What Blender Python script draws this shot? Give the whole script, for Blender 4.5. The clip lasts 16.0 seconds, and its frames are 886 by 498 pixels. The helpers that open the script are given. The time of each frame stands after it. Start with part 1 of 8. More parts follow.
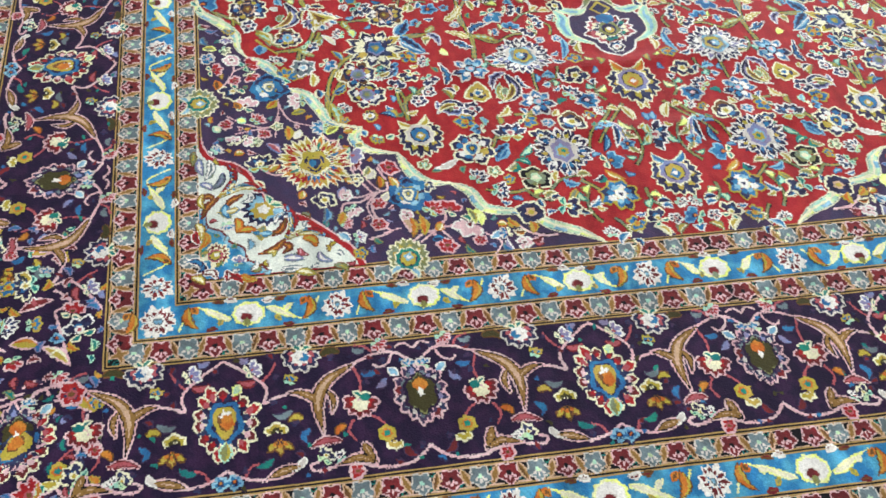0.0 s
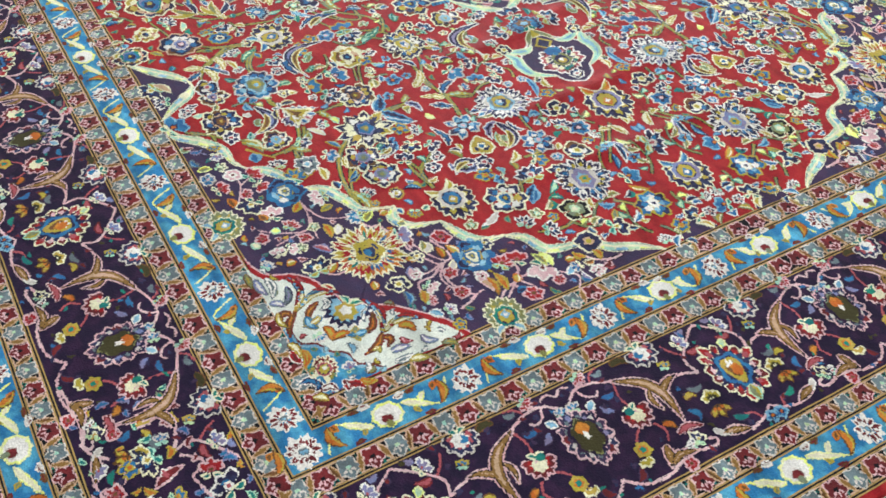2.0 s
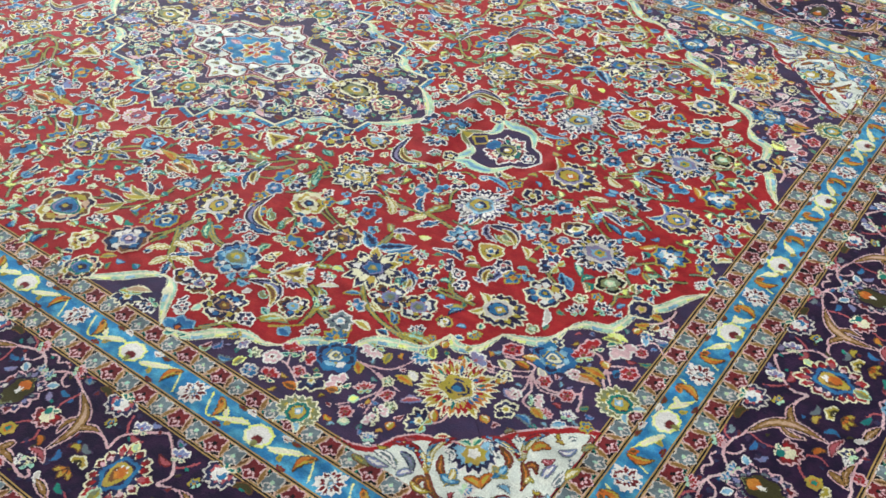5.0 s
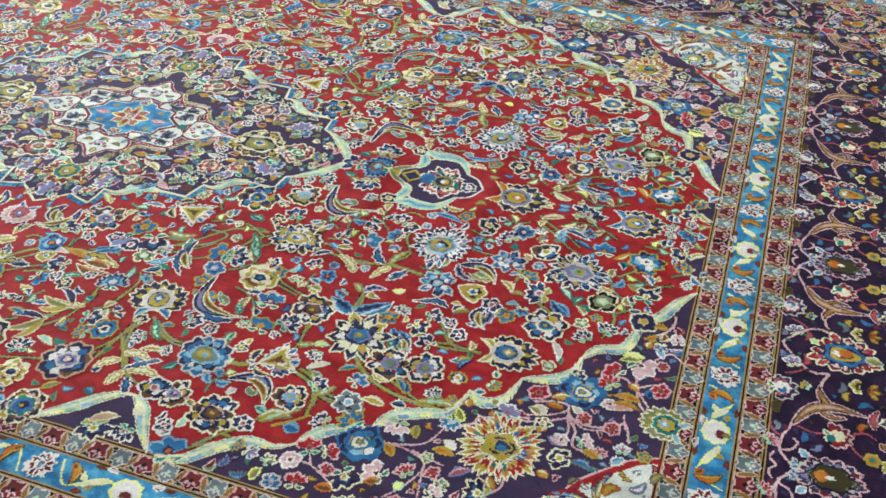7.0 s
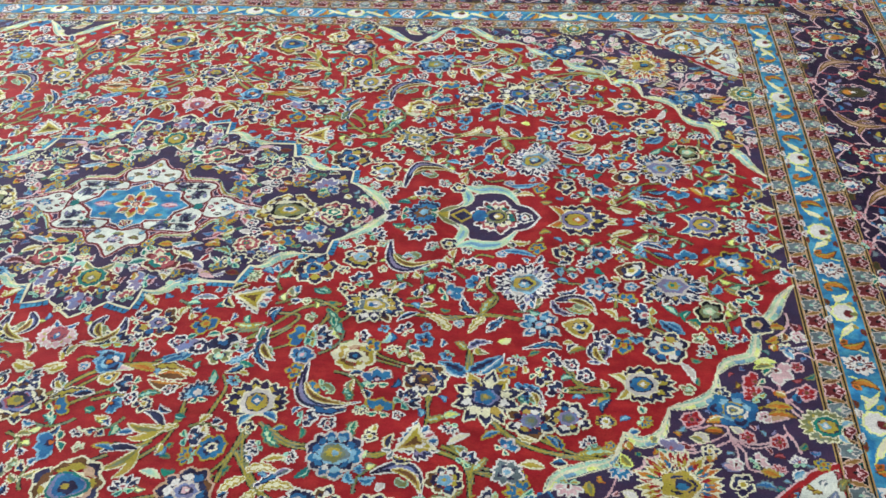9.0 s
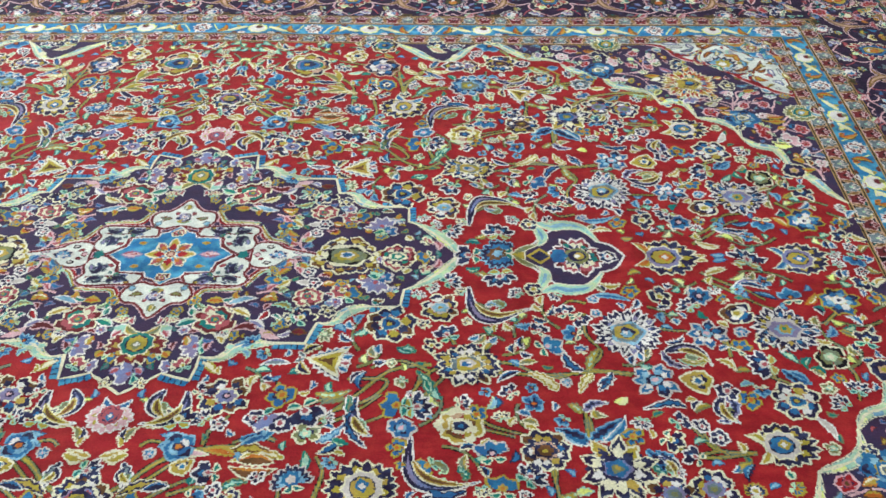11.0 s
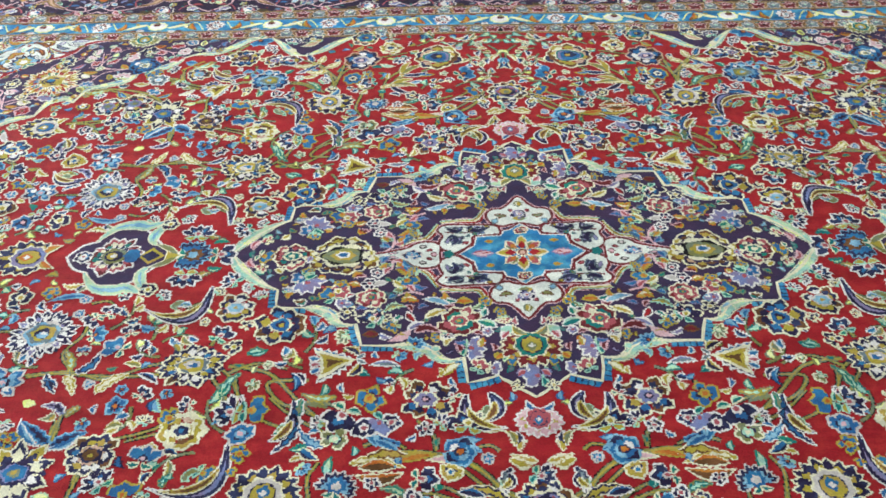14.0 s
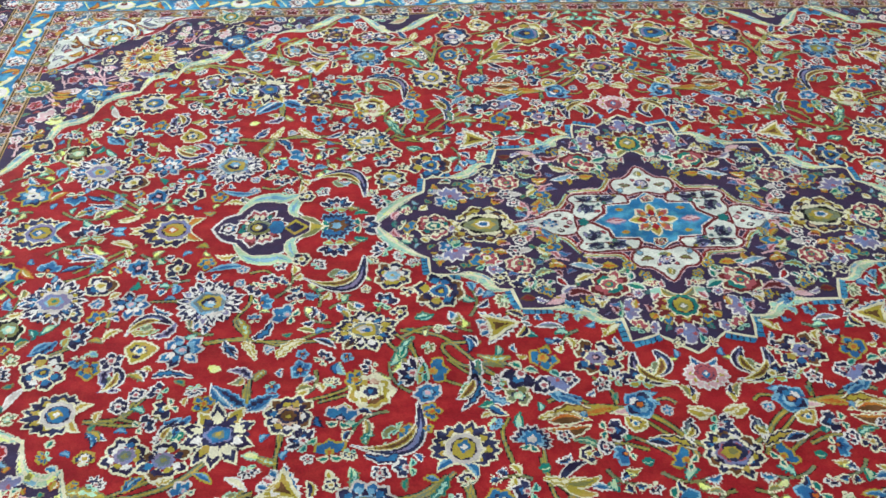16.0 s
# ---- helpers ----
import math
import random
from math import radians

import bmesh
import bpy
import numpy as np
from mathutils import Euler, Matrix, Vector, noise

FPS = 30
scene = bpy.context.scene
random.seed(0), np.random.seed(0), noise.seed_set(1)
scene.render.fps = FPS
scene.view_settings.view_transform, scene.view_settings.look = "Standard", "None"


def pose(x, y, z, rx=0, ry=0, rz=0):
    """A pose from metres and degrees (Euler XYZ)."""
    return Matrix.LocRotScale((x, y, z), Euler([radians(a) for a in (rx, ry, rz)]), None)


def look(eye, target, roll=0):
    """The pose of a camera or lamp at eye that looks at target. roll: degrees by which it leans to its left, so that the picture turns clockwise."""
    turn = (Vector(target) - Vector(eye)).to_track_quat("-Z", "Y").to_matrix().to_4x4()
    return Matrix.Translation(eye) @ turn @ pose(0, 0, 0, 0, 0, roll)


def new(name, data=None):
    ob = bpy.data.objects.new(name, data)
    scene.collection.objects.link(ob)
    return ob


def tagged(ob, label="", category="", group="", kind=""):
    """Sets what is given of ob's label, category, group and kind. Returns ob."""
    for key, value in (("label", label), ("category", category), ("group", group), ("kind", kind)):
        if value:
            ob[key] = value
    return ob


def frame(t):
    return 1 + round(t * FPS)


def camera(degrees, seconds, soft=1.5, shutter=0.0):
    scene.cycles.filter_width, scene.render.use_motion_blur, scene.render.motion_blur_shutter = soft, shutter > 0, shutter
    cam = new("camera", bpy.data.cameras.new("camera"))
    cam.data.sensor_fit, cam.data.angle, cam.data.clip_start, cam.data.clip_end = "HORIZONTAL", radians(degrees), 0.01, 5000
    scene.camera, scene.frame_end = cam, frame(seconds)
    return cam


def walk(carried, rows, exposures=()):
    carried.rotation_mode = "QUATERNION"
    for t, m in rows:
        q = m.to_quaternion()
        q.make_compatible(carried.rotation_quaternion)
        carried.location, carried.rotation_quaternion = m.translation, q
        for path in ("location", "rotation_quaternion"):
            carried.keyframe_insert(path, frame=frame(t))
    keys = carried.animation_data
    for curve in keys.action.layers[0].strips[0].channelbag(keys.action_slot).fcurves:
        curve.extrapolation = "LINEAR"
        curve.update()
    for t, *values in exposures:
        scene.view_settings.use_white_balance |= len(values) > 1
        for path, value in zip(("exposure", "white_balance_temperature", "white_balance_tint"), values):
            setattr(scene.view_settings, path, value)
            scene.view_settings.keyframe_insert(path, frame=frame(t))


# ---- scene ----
cam = camera(51.04, 16.0, soft=1.6)
PATH = [
    (0, (2.4591, -0.7604, 1.3004), (1.4779, -0.5063, 0.0623), 5.43),
    (0.5, (2.4264, -0.9367, 1.3097), (1.4433, -0.5949, 0.0945), 3.81),
    (1, (2.4024, -1.0644, 1.3108), (1.4231, -0.6117, 0.1293), 3.96),
    (1.5, (2.3483, -1.1436, 1.2960), (1.3965, -0.6237, 0.1197), 3.87),
    (2, (2.2707, -1.2516, 1.2938), (1.3511, -0.6442, 0.1339), 3.72),
    (2.5, (2.2054, -1.3515, 1.2966), (1.3152, -0.6872, 0.1450), 4.84),
    (3, (2.1309, -1.4819, 1.3058), (1.2572, -0.7541, 0.1802), 3.09),
    (3.5, (2.0903, -1.5899, 1.3134), (1.2562, -0.7450, 0.2409), 2.35),
    (4, (2.0336, -1.6430, 1.3085), (1.2326, -0.7432, 0.2555), 2.28),
    (4.2, (1.9883, -1.6451, 1.3018), (1.2034, -0.7224, 0.2566), 2.28),
    (6.3, (1.5185, -1.6929, 1.2709), (1.0146, -0.5611, 0.2583), 1.20),
    (6.5, (1.4758, -1.7081, 1.2648), (1.0076, -0.5542, 0.2601), 1.59),
    (7, (1.3967, -1.6933, 1.2537), (1.0121, -0.5155, 0.2413), 1.41),
    (7.5, (1.2884, -1.6214, 1.2517), (0.9589, -0.4320, 0.2334), -1.00),
    (8, (1.1903, -1.5956, 1.2473), (0.9175, -0.4015, 0.2180), -1.26),
    (8.5, (1.0543, -1.6232, 1.2570), (0.8422, -0.4100, 0.2356), -2.75),
    (9, (0.9467, -1.6600, 1.2604), (0.7752, -0.4298, 0.2519), -2.60),
    (9.2, (0.9119, -1.6680, 1.2604), (0.7592, -0.4334, 0.2542), -2.25),
    (11.3, (0.5177, -1.4677, 1.2244), (0.5081, -0.2317, 0.2085), -0.73),
    (11.5, (0.4609, -1.4826, 1.2326), (0.4619, -0.2570, 0.2041), -1.29),
    (12, (0.3198, -1.5299, 1.2374), (0.3403, -0.2876, 0.2292), -2.49),
    (12.5, (0.2025, -1.5308, 1.2297), (0.2008, -0.2870, 0.2232), -2.09),
    (13, (0.0930, -1.4867, 1.2160), (0.0814, -0.2478, 0.2037), -3.62),
    (13.5, (-0.0224, -1.4530, 1.2227), (-0.0324, -0.2124, 0.2124), -2.84),
    (14, (-0.1337, -1.4496, 1.2310), (-0.1576, -0.2273, 0.1989), -1.63),
    (14.5, (-0.2650, -1.4682, 1.2510), (-0.2671, -0.2604, 0.2016), -1.03),
    (15, (-0.3737, -1.5091, 1.2701), (-0.3326, -0.3039, 0.2185), 0.24),
    (15.5, (-0.4512, -1.5355, 1.2729), (-0.3900, -0.3302, 0.2224), 1.08),
    (16, (-0.5378, -1.5172, 1.2666), (-0.4688, -0.3189, 0.2087), 0.56),
]
walk(cam, [(t, look(eye, target, roll)) for t, eye, target, roll in PATH],
     [(0, 0.54, 6500, 10), (3, 0.37, 6500, 10), (6.5, 0.22, 6450, 10), (9, 0.12, 6380, 10), (12, 0.12, 6340, 10), (16, -0.10, 6300, 10)])

# ---- light: a wide shop front at one end of the room and rows of ceiling lamps ----
world = bpy.data.worlds.new("room_world")
scene.world = world
world.use_nodes = True
world.node_tree.nodes["Background"].inputs[0].default_value = (0.75, 0.85, 1.0, 1)
world.node_tree.nodes["Background"].inputs[1].default_value = 0.3


def area_lamp(name, place, target, w, d, watts, colour):
    lamp = bpy.data.lights.new(name, "AREA")
    lamp.shape, lamp.size, lamp.size_y, lamp.energy, lamp.color = "RECTANGLE", w, d, watts, colour
    ob = new(name, lamp)
    ob.matrix_world = look(place, target)
    return ob


area_lamp("shop_front_daylight", (-6.6, 3.0, 1.7), (0, 0, 0.2), 8.0, 2.6, 560, (0.88, 0.94, 1.0))
for lx, ly, watts in ((-3.0, 2.3, 38), (0.0, 2.3, 36), (3.0, 2.3, 18), (-2.4, -1.2, 44), (3.2, -1.8, 32)):
    area_lamp("ceiling_tube_light", (lx, ly, 3.1), (lx, ly + 0.001, 0), 1.3, 0.35, watts, (0.96, 0.98, 1.0))

# ---- materials ----
WOOL = {
    "red": (0.325, 0.016, 0.023), "navy": (0.024, 0.018, 0.055), "cream": (0.79, 0.77, 0.54), "white": (0.80, 0.79, 0.75),
    "blue": (0.030, 0.195, 0.43), "sky": (0.17, 0.37, 0.54), "mint": (0.36, 0.65, 0.54), "olive": (0.22, 0.23, 0.08),
    "gold": (0.43, 0.36, 0.05), "orange": (0.50, 0.13, 0.025), "teal": (0.015, 0.17, 0.17), "brown": (0.12, 0.060, 0.022),
    "pink": (0.68, 0.42, 0.46), "rose": (0.42, 0.10, 0.12), "lilac": (0.25, 0.22, 0.37), "tan": (0.56, 0.38, 0.24),
    "lime": (0.78, 0.88, 0.24), "slate": (0.13, 0.17, 0.19), "black": (0.010, 0.009, 0.012), "maroon": (0.13, 0.022, 0.026),
    "grey": (0.57, 0.54, 0.50), "ivory": (0.68, 0.74, 0.68), "cobalt": (0.030, 0.13, 0.32), "plum": (0.058, 0.034, 0.082), "night": (0.019, 0.012, 0.036), "moss": (0.055, 0.050, 0.020), "straw": (0.42, 0.28, 0.10), "brass": (0.27, 0.15, 0.045),
}

# the second dye that shows in blotches of the same wool
BLOTCH = {
    "red": (0.385, 0.026, 0.027), "navy": (0.035, 0.045, 0.11), "plum": (0.045, 0.035, 0.085), "cobalt": (0.035, 0.20, 0.40), "night": (0.036, 0.016, 0.050), "blue": (0.085, 0.36, 0.55), "cream": (0.78, 0.77, 0.58),
    "olive": (0.20, 0.25, 0.17), "gold": (0.50, 0.36, 0.08), "orange": (0.58, 0.24, 0.04), "mint": (0.55, 0.72, 0.44), "lilac": (0.20, 0.25, 0.48), "tan": (0.62, 0.42, 0.32),
    "slate": (0.19, 0.26, 0.29), "grey": (0.70, 0.66, 0.62), "ivory": (0.80, 0.84, 0.76), "sky": (0.30, 0.56, 0.70), "teal": (0.02, 0.24, 0.17), "brown": (0.19, 0.085, 0.035), "lime": (0.84, 0.88, 0.48), "pink": (0.74, 0.54, 0.56), "maroon": (0.20, 0.025, 0.03),
}


def wool(name, rgb, uneven=0.2):
    """Knotted pile: short rows of knots, streaks along the weft that paint uneven dyeing and soft pile shading, a soft
    velvety sheen.
    """
    mat = bpy.data.materials.new("wool_" + name)
    mat.use_nodes = True
    nt = mat.node_tree
    n, link = nt.nodes, nt.links.new
    bsdf = n["Principled BSDF"]
    co = n.new("ShaderNodeTexCoord")
    # streaks in the colour: uneven dyeing, and the soft shading of the leaning pile
    rows = n.new("ShaderNodeMapping")
    rows.inputs["Scale"].default_value = (2.2, 9.0, 1.0)
    dye_nap = n.new("ShaderNodeTexNoise")
    dye_nap.inputs["Scale"].default_value, dye_nap.inputs["Detail"].default_value = 3.0, 4.0
    link(co.outputs["Object"], rows.inputs["Vector"])
    link(rows.outputs["Vector"], dye_nap.inputs["Vector"])
    knots = n.new("ShaderNodeTexVoronoi")
    knots.inputs["Scale"].default_value = 330.0
    link(co.outputs["Object"], knots.inputs["Vector"])
    tuft = n.new("ShaderNodeTexNoise")
    tuft.inputs["Scale"].default_value, tuft.inputs["Detail"].default_value = 380.0, 1.0
    link(co.outputs["Object"], tuft.inputs["Vector"])
    tone = n.new("ShaderNodeMapRange")
    tone.inputs["From Min"].default_value, tone.inputs["From Max"].default_value = 0.3, 0.7
    tone.inputs["To Min"].default_value, tone.inputs["To Max"].default_value = 1 - uneven, 1 + uneven
    link(dye_nap.outputs["Fac"], tone.inputs["Value"])
    fine = n.new("ShaderNodeMapRange")
    fine.inputs["From Min"].default_value, fine.inputs["From Max"].default_value = 0.25, 0.75
    fine.inputs["To Min"].default_value, fine.inputs["To Max"].default_value = 0.80, 1.20
    link(tuft.outputs["Fac"], fine.inputs["Value"])
    both = n.new("ShaderNodeMath")
    both.operation = "MULTIPLY"
    link(tone.outputs["Result"], both.inputs[0])
    link(fine.outputs["Result"], both.inputs[1])
    mix = n.new("ShaderNodeVectorMath")
    mix.operation = "SCALE"
    patch = n.new("ShaderNodeTexNoise")
    patch.inputs["Scale"].default_value, patch.inputs["Detail"].default_value = 34.0, 3.0
    link(co.outputs["Object"], patch.inputs["Vector"])
    share = n.new("ShaderNodeMapRange")
    share.inputs["From Min"].default_value, share.inputs["From Max"].default_value = 0.44, 0.60
    link(patch.outputs["Fac"], share.inputs["Value"])
    dyes = n.new("ShaderNodeMixRGB")
    dyes.inputs["Color1"].default_value = (*rgb, 1)
    dyes.inputs["Color2"].default_value = (*BLOTCH.get(name, rgb), 1)
    link(share.outputs["Result"], dyes.inputs["Fac"])
    link(dyes.outputs["Color"], mix.inputs[0])
    link(both.outputs["Value"], mix.inputs["Scale"])
    link(mix.outputs["Vector"], bsdf.inputs["Base Color"])
    bump = n.new("ShaderNodeBump")
    bump.inputs["Strength"].default_value, bump.inputs["Distance"].default_value = 0.5, 0.0012
    link(knots.outputs["Distance"], bump.inputs["Height"])
    link(bump.outputs["Normal"], bsdf.inputs["Normal"])
    bsdf.inputs["Roughness"].default_value = 0.6
    bsdf.inputs["Specular IOR Level"].default_value = 0.06
    bsdf.inputs["Sheen Weight"].default_value = 0.06
    bsdf.inputs["Sheen Roughness"].default_value = 0.4
    return mat


NAMES = list(WOOL)
MATS = [wool(k, WOOL[k], {"blue": 0.42, "red": 0.24, "navy": 0.45, "mint": 0.3}.get(k, 0.2)) for k in NAMES]
SLOT = {k: i for i, k in enumerate(NAMES)}


def plain(name, rgb, rough, scale, spread):
    """Paint, plaster or stone, mottled at two sizes."""
    mat = bpy.data.materials.new(name)
    mat.use_nodes = True
    nt = mat.node_tree
    n, link = nt.nodes, nt.links.new
    bsdf = n["Principled BSDF"]
    co = n.new("ShaderNodeTexCoord")
    a, b = n.new("ShaderNodeTexNoise"), n.new("ShaderNodeTexNoise")
    a.inputs["Scale"].default_value, b.inputs["Scale"].default_value = scale, scale * 14
    a.inputs["Detail"].default_value = b.inputs["Detail"].default_value = 5.0
    add = n.new("ShaderNodeMath")
    link(co.outputs["Object"], a.inputs["Vector"])
    link(co.outputs["Object"], b.inputs["Vector"])
    link(a.outputs["Fac"], add.inputs[0])
    link(b.outputs["Fac"], add.inputs[1])
    tone = n.new("ShaderNodeMapRange")
    tone.inputs["From Min"].default_value, tone.inputs["From Max"].default_value = 0.6, 1.4
    tone.inputs["To Min"].default_value, tone.inputs["To Max"].default_value = 1 - spread, 1 + spread
    link(add.outputs["Value"], tone.inputs["Value"])
    mix = n.new("ShaderNodeVectorMath")
    mix.operation = "SCALE"
    mix.inputs[0].default_value = rgb
    link(tone.outputs["Result"], mix.inputs["Scale"])
    link(mix.outputs["Vector"], bsdf.inputs["Base Color"])
    bump = n.new("ShaderNodeBump")
    bump.inputs["Strength"].default_value, bump.inputs["Distance"].default_value = 0.15, 0.002
    link(b.outputs["Fac"], bump.inputs["Height"])
    link(bump.outputs["Normal"], bsdf.inputs["Normal"])
    bsdf.inputs["Roughness"].default_value = rough
    return mat


# ---- the carpet's measures, in metres from the middle of its medallion ----
FX, FY = 1.457, 0.935        # half of the field, to the innermost stripe
STEP = 0.00025             # height of one layer of pile over the next
THICK = 0.011
KNOT = 0.0023              # width of one knot of the pile


def rise(x, y):
    """How the carpet lies: it is not quite flat."""
    x, y = np.asarray(x, float), np.asarray(y, float)
    return 0.0016 * np.sin(4.3 * x + 1.7 * y + 0.4) + 0.0012 * np.sin(2.1 * x - 6.4 * y + 1.9) + 0.0009 * np.sin(8.2 * x + 3.1 * y) \
        + 0.0065 * np.exp(-((x - 1.165 - 0.02 * y) / 0.024) ** 2 - ((y - 0.02) / 0.34) ** 4) + 0.0060 * np.exp(-((x - 0.957 + 0.03 * y) / 0.024) ** 2 - ((y + 0.10) / 0.42) ** 4) \
        + 0.0065 * np.exp(-((x - 0.690 + 0.20 * y + 0.5 * y * y) / 0.026) ** 2 - ((y - 0.05) / 0.38) ** 4) + 0.0045 * np.exp(-((x - 0.42 + 0.25 * y) / 0.05) ** 2 - ((y + 0.55) / 0.3) ** 4) \
        + 0.0040 * np.exp(-((y + 0.30 - 0.08 * x) / 0.05) ** 2 - ((x + 0.3) / 0.5) ** 4)


def parted(line, cuts=None):
    """The same line with more points, about two knots apart."""
    out = []
    for i in range(len(line) - 1):
        (ax, ay), (bx, by) = line[i], line[i + 1]
        m = cuts[i] if cuts else max(1, round(math.hypot(bx - ax, by - ay) / 0.0055))
        out += [(ax + (bx - ax) * k / m, ay + (by - ay) * k / m) for k in range(m)]
    return out + [tuple(line[-1])]


class Weave:
    """Collects flat coloured shapes of one part, then lays them on the carpet as one mesh."""

    def __init__(self):
        self.co, self.layer, self.faces, self.slots, self.lift = [], [], [], [], 0.0

    def add(self, pts, faces, colour, layer):
        base = len(self.co)
        self.co += [(float(p[0]), float(p[1])) for p in pts]
        self.layer += [layer + self.lift] * len(pts)
        self.faces += [tuple(base + i for i in f) for f in faces]
        self.slots += [SLOT[colour]] * len(faces)

    def fan(self, pts, colour, layer, hub=None):
        """A shape that can be seen whole from its hub."""
        pts = list(pts)
        n = len(pts)
        hub = hub if hub is not None else (sum(p[0] for p in pts) / n, sum(p[1] for p in pts) / n)
        pts = parted(pts + pts[:1])[:-1]
        n = len(pts)
        if max(abs(p[0] - hub[0]) + abs(p[1] - hub[1]) for p in pts) > 0.03:
            half = [((p[0] + hub[0]) / 2, (p[1] + hub[1]) / 2) for p in pts]
            self.add([hub] + half + pts, [(0, 1 + i, 1 + (i + 1) % n) for i in range(n)] + [(1 + i, 1 + n + i, 1 + n + (i + 1) % n, 1 + (i + 1) % n) for i in range(n)], colour, layer)
        else:
            self.add([hub] + pts, [(0, 1 + i, 1 + (i + 1) % n) for i in range(n)], colour, layer)

    def band(self, a, b, colour, layer, closed=False):
        """A strip between two lines of as many points."""
        if not closed:
            cuts = [max(1, round(max(math.dist(a[i], a[i + 1]), math.dist(b[i], b[i + 1])) / 0.0055)) for i in range(len(a) - 1)]
            a, b = parted(a, cuts), parted(b, cuts)
        n = len(a)
        faces = [(i, (i + 1) % n, n + (i + 1) % n, n + i) for i in range(n if closed else n - 1)]
        self.add(list(a) + list(b), faces, colour, layer)

    def sheet(self, x0, x1, y0, y1, colour, layer, cell=0.03):
        nx, ny = max(1, round((x1 - x0) / cell)), max(1, round((y1 - y0) / cell))
        pts = [(x0 + (x1 - x0) * i / nx, y0 + (y1 - y0) * j / ny) for j in range(ny + 1) for i in range(nx + 1)]
        w = nx + 1
        self.add(pts, [(j * w + i, j * w + i + 1, (j + 1) * w + i + 1, (j + 1) * w + i) for j in range(ny) for i in range(nx)], colour, layer)

    def rings(self, line, hub, colour, layer, steps=12, closed=False):
        """A large shape, in rings from its hub out to its edge."""
        n = len(line)
        pts, faces = [], []
        for k in range(steps + 1):
            s = k / steps
            pts += [(hub[0] + (p[0] - hub[0]) * s, hub[1] + (p[1] - hub[1]) * s) for p in line]
        for k in range(steps):
            for i in range(n if closed else n - 1):
                j = (i + 1) % n
                faces.append((k * n + i, k * n + j, (k + 1) * n + j, (k + 1) * n + i))
        self.add(pts, faces, colour, layer)

    def knotted(self):
        """The shapes as single knots: for each knot of the grid the colour that lies on top there."""
        xy, order = np.array(self.co), np.argsort([self.layer[f[0]] for f in self.faces], kind="stable")
        tri, slot, lay = [], [], []
        for k in order:
            f = self.faces[k]
            for c in range(1, len(f) - 1):
                tri.append((f[0], f[c], f[c + 1]))
                slot.append(self.slots[k])
                lay.append(self.layer[f[0]])
        p = xy[np.array(tri)] / KNOT
        slot, lay = np.array(slot), np.array(lay)
        lo, hi = np.floor(p.min(1) - 0.9).astype(int), np.ceil(p.max(1) + 0.4).astype(int)
        nx, ny = hi[:, 0] - lo[:, 0] + 1, hi[:, 1] - lo[:, 1] + 1
        m = nx * ny
        t = np.repeat(np.arange(len(p)), m)
        k = np.arange(m.sum()) - np.repeat(np.cumsum(m) - m, m)
        i, j = lo[t, 0] + k % nx[t], lo[t, 1] + k // nx[t]
        # a knot sits a little off its place in the grid
        x = i + 0.5 + 0.16 * np.sin(i * 12.9898 + j * 78.233)
        y = j + 0.5 + 0.16 * np.sin(i * 39.346 + j * 11.135 + 1)
        side = [(p[t, b, 0] - p[t, a, 0]) * (y - p[t, a, 1]) - (p[t, b, 1] - p[t, a, 1]) * (x - p[t, a, 0]) for a, b in ((0, 1), (1, 2), (2, 0))]
        near = 1e-9
        hit = ((side[0] >= -near) & (side[1] >= -near) & (side[2] >= -near)) | ((side[0] <= near) & (side[1] <= near) & (side[2] <= near))
        i, j, t = i[hit], j[hit], t[hit]
        if not len(i):
            return None
        i0, j0 = i.min(), j.min()
        w, h = i.max() - i0 + 1, j.max() - j0 + 1
        top = np.full((h, w), -1)
        top[j - j0, i - i0] = t
        jj, ii = np.nonzero(top >= 0)
        t = top[jj, ii]
        return ii + i0, jj + j0, slot[t], lay[t]

    def lay(self, name, parent, label="", kind="", shake=0.0014, knots=True):
        grid = self.knotted() if knots else None
        if knots and grid is None:
            grid = (np.array([0]), np.array([0]), np.array(self.slots[:1]), np.array(self.layer[:1]))
        if grid is not None:
            i, j, slots, layers = grid
            ci, cj = np.concatenate([i, i + 1, i + 1, i]), np.concatenate([j, j, j + 1, j + 1])
            key, back = np.unique(ci.astype(np.int64) * 100000 + cj, return_inverse=True)
            back = back.reshape(-1)
            gi, gj = np.floor_divide(key + 50000, 100000), np.mod(key + 50000, 100000) - 50000
            high = np.zeros(len(key))
            np.maximum.at(high, back, np.tile(layers, 4))
            xy = np.column_stack([gi, gj]) * KNOT + 0.0005 * np.column_stack([np.sin(gi * 78.2 + gj * 12.9), np.sin(gi * 11.1 + gj * 39.3)])
            high = high * STEP + 0.00016 * np.sin(gi * 45.7 + gj * 93.1)
            n = len(i)
            quads = back.reshape(4, n).T
        else:
            xy = np.array(self.co)
            xy = xy + shake * np.column_stack([np.sin(2311 * xy[:, 0] + 1733 * xy[:, 1]), np.sin(1931 * xy[:, 1] - 2203 * xy[:, 0] + 1)])
            high = np.array(self.layer) * STEP
            slots = np.array(self.slots)
        # the weaver's pull: the carpet is not quite a rectangle
        xy = np.column_stack([xy[:, 0] * (1 + 0.011 * xy[:, 1]), xy[:, 1] + 0.018 * xy[:, 1] ** 2])
        z = rise(xy[:, 0], xy[:, 1]) + high
        used = sorted(set(slots.tolist()))
        me = bpy.data.meshes.new(name)
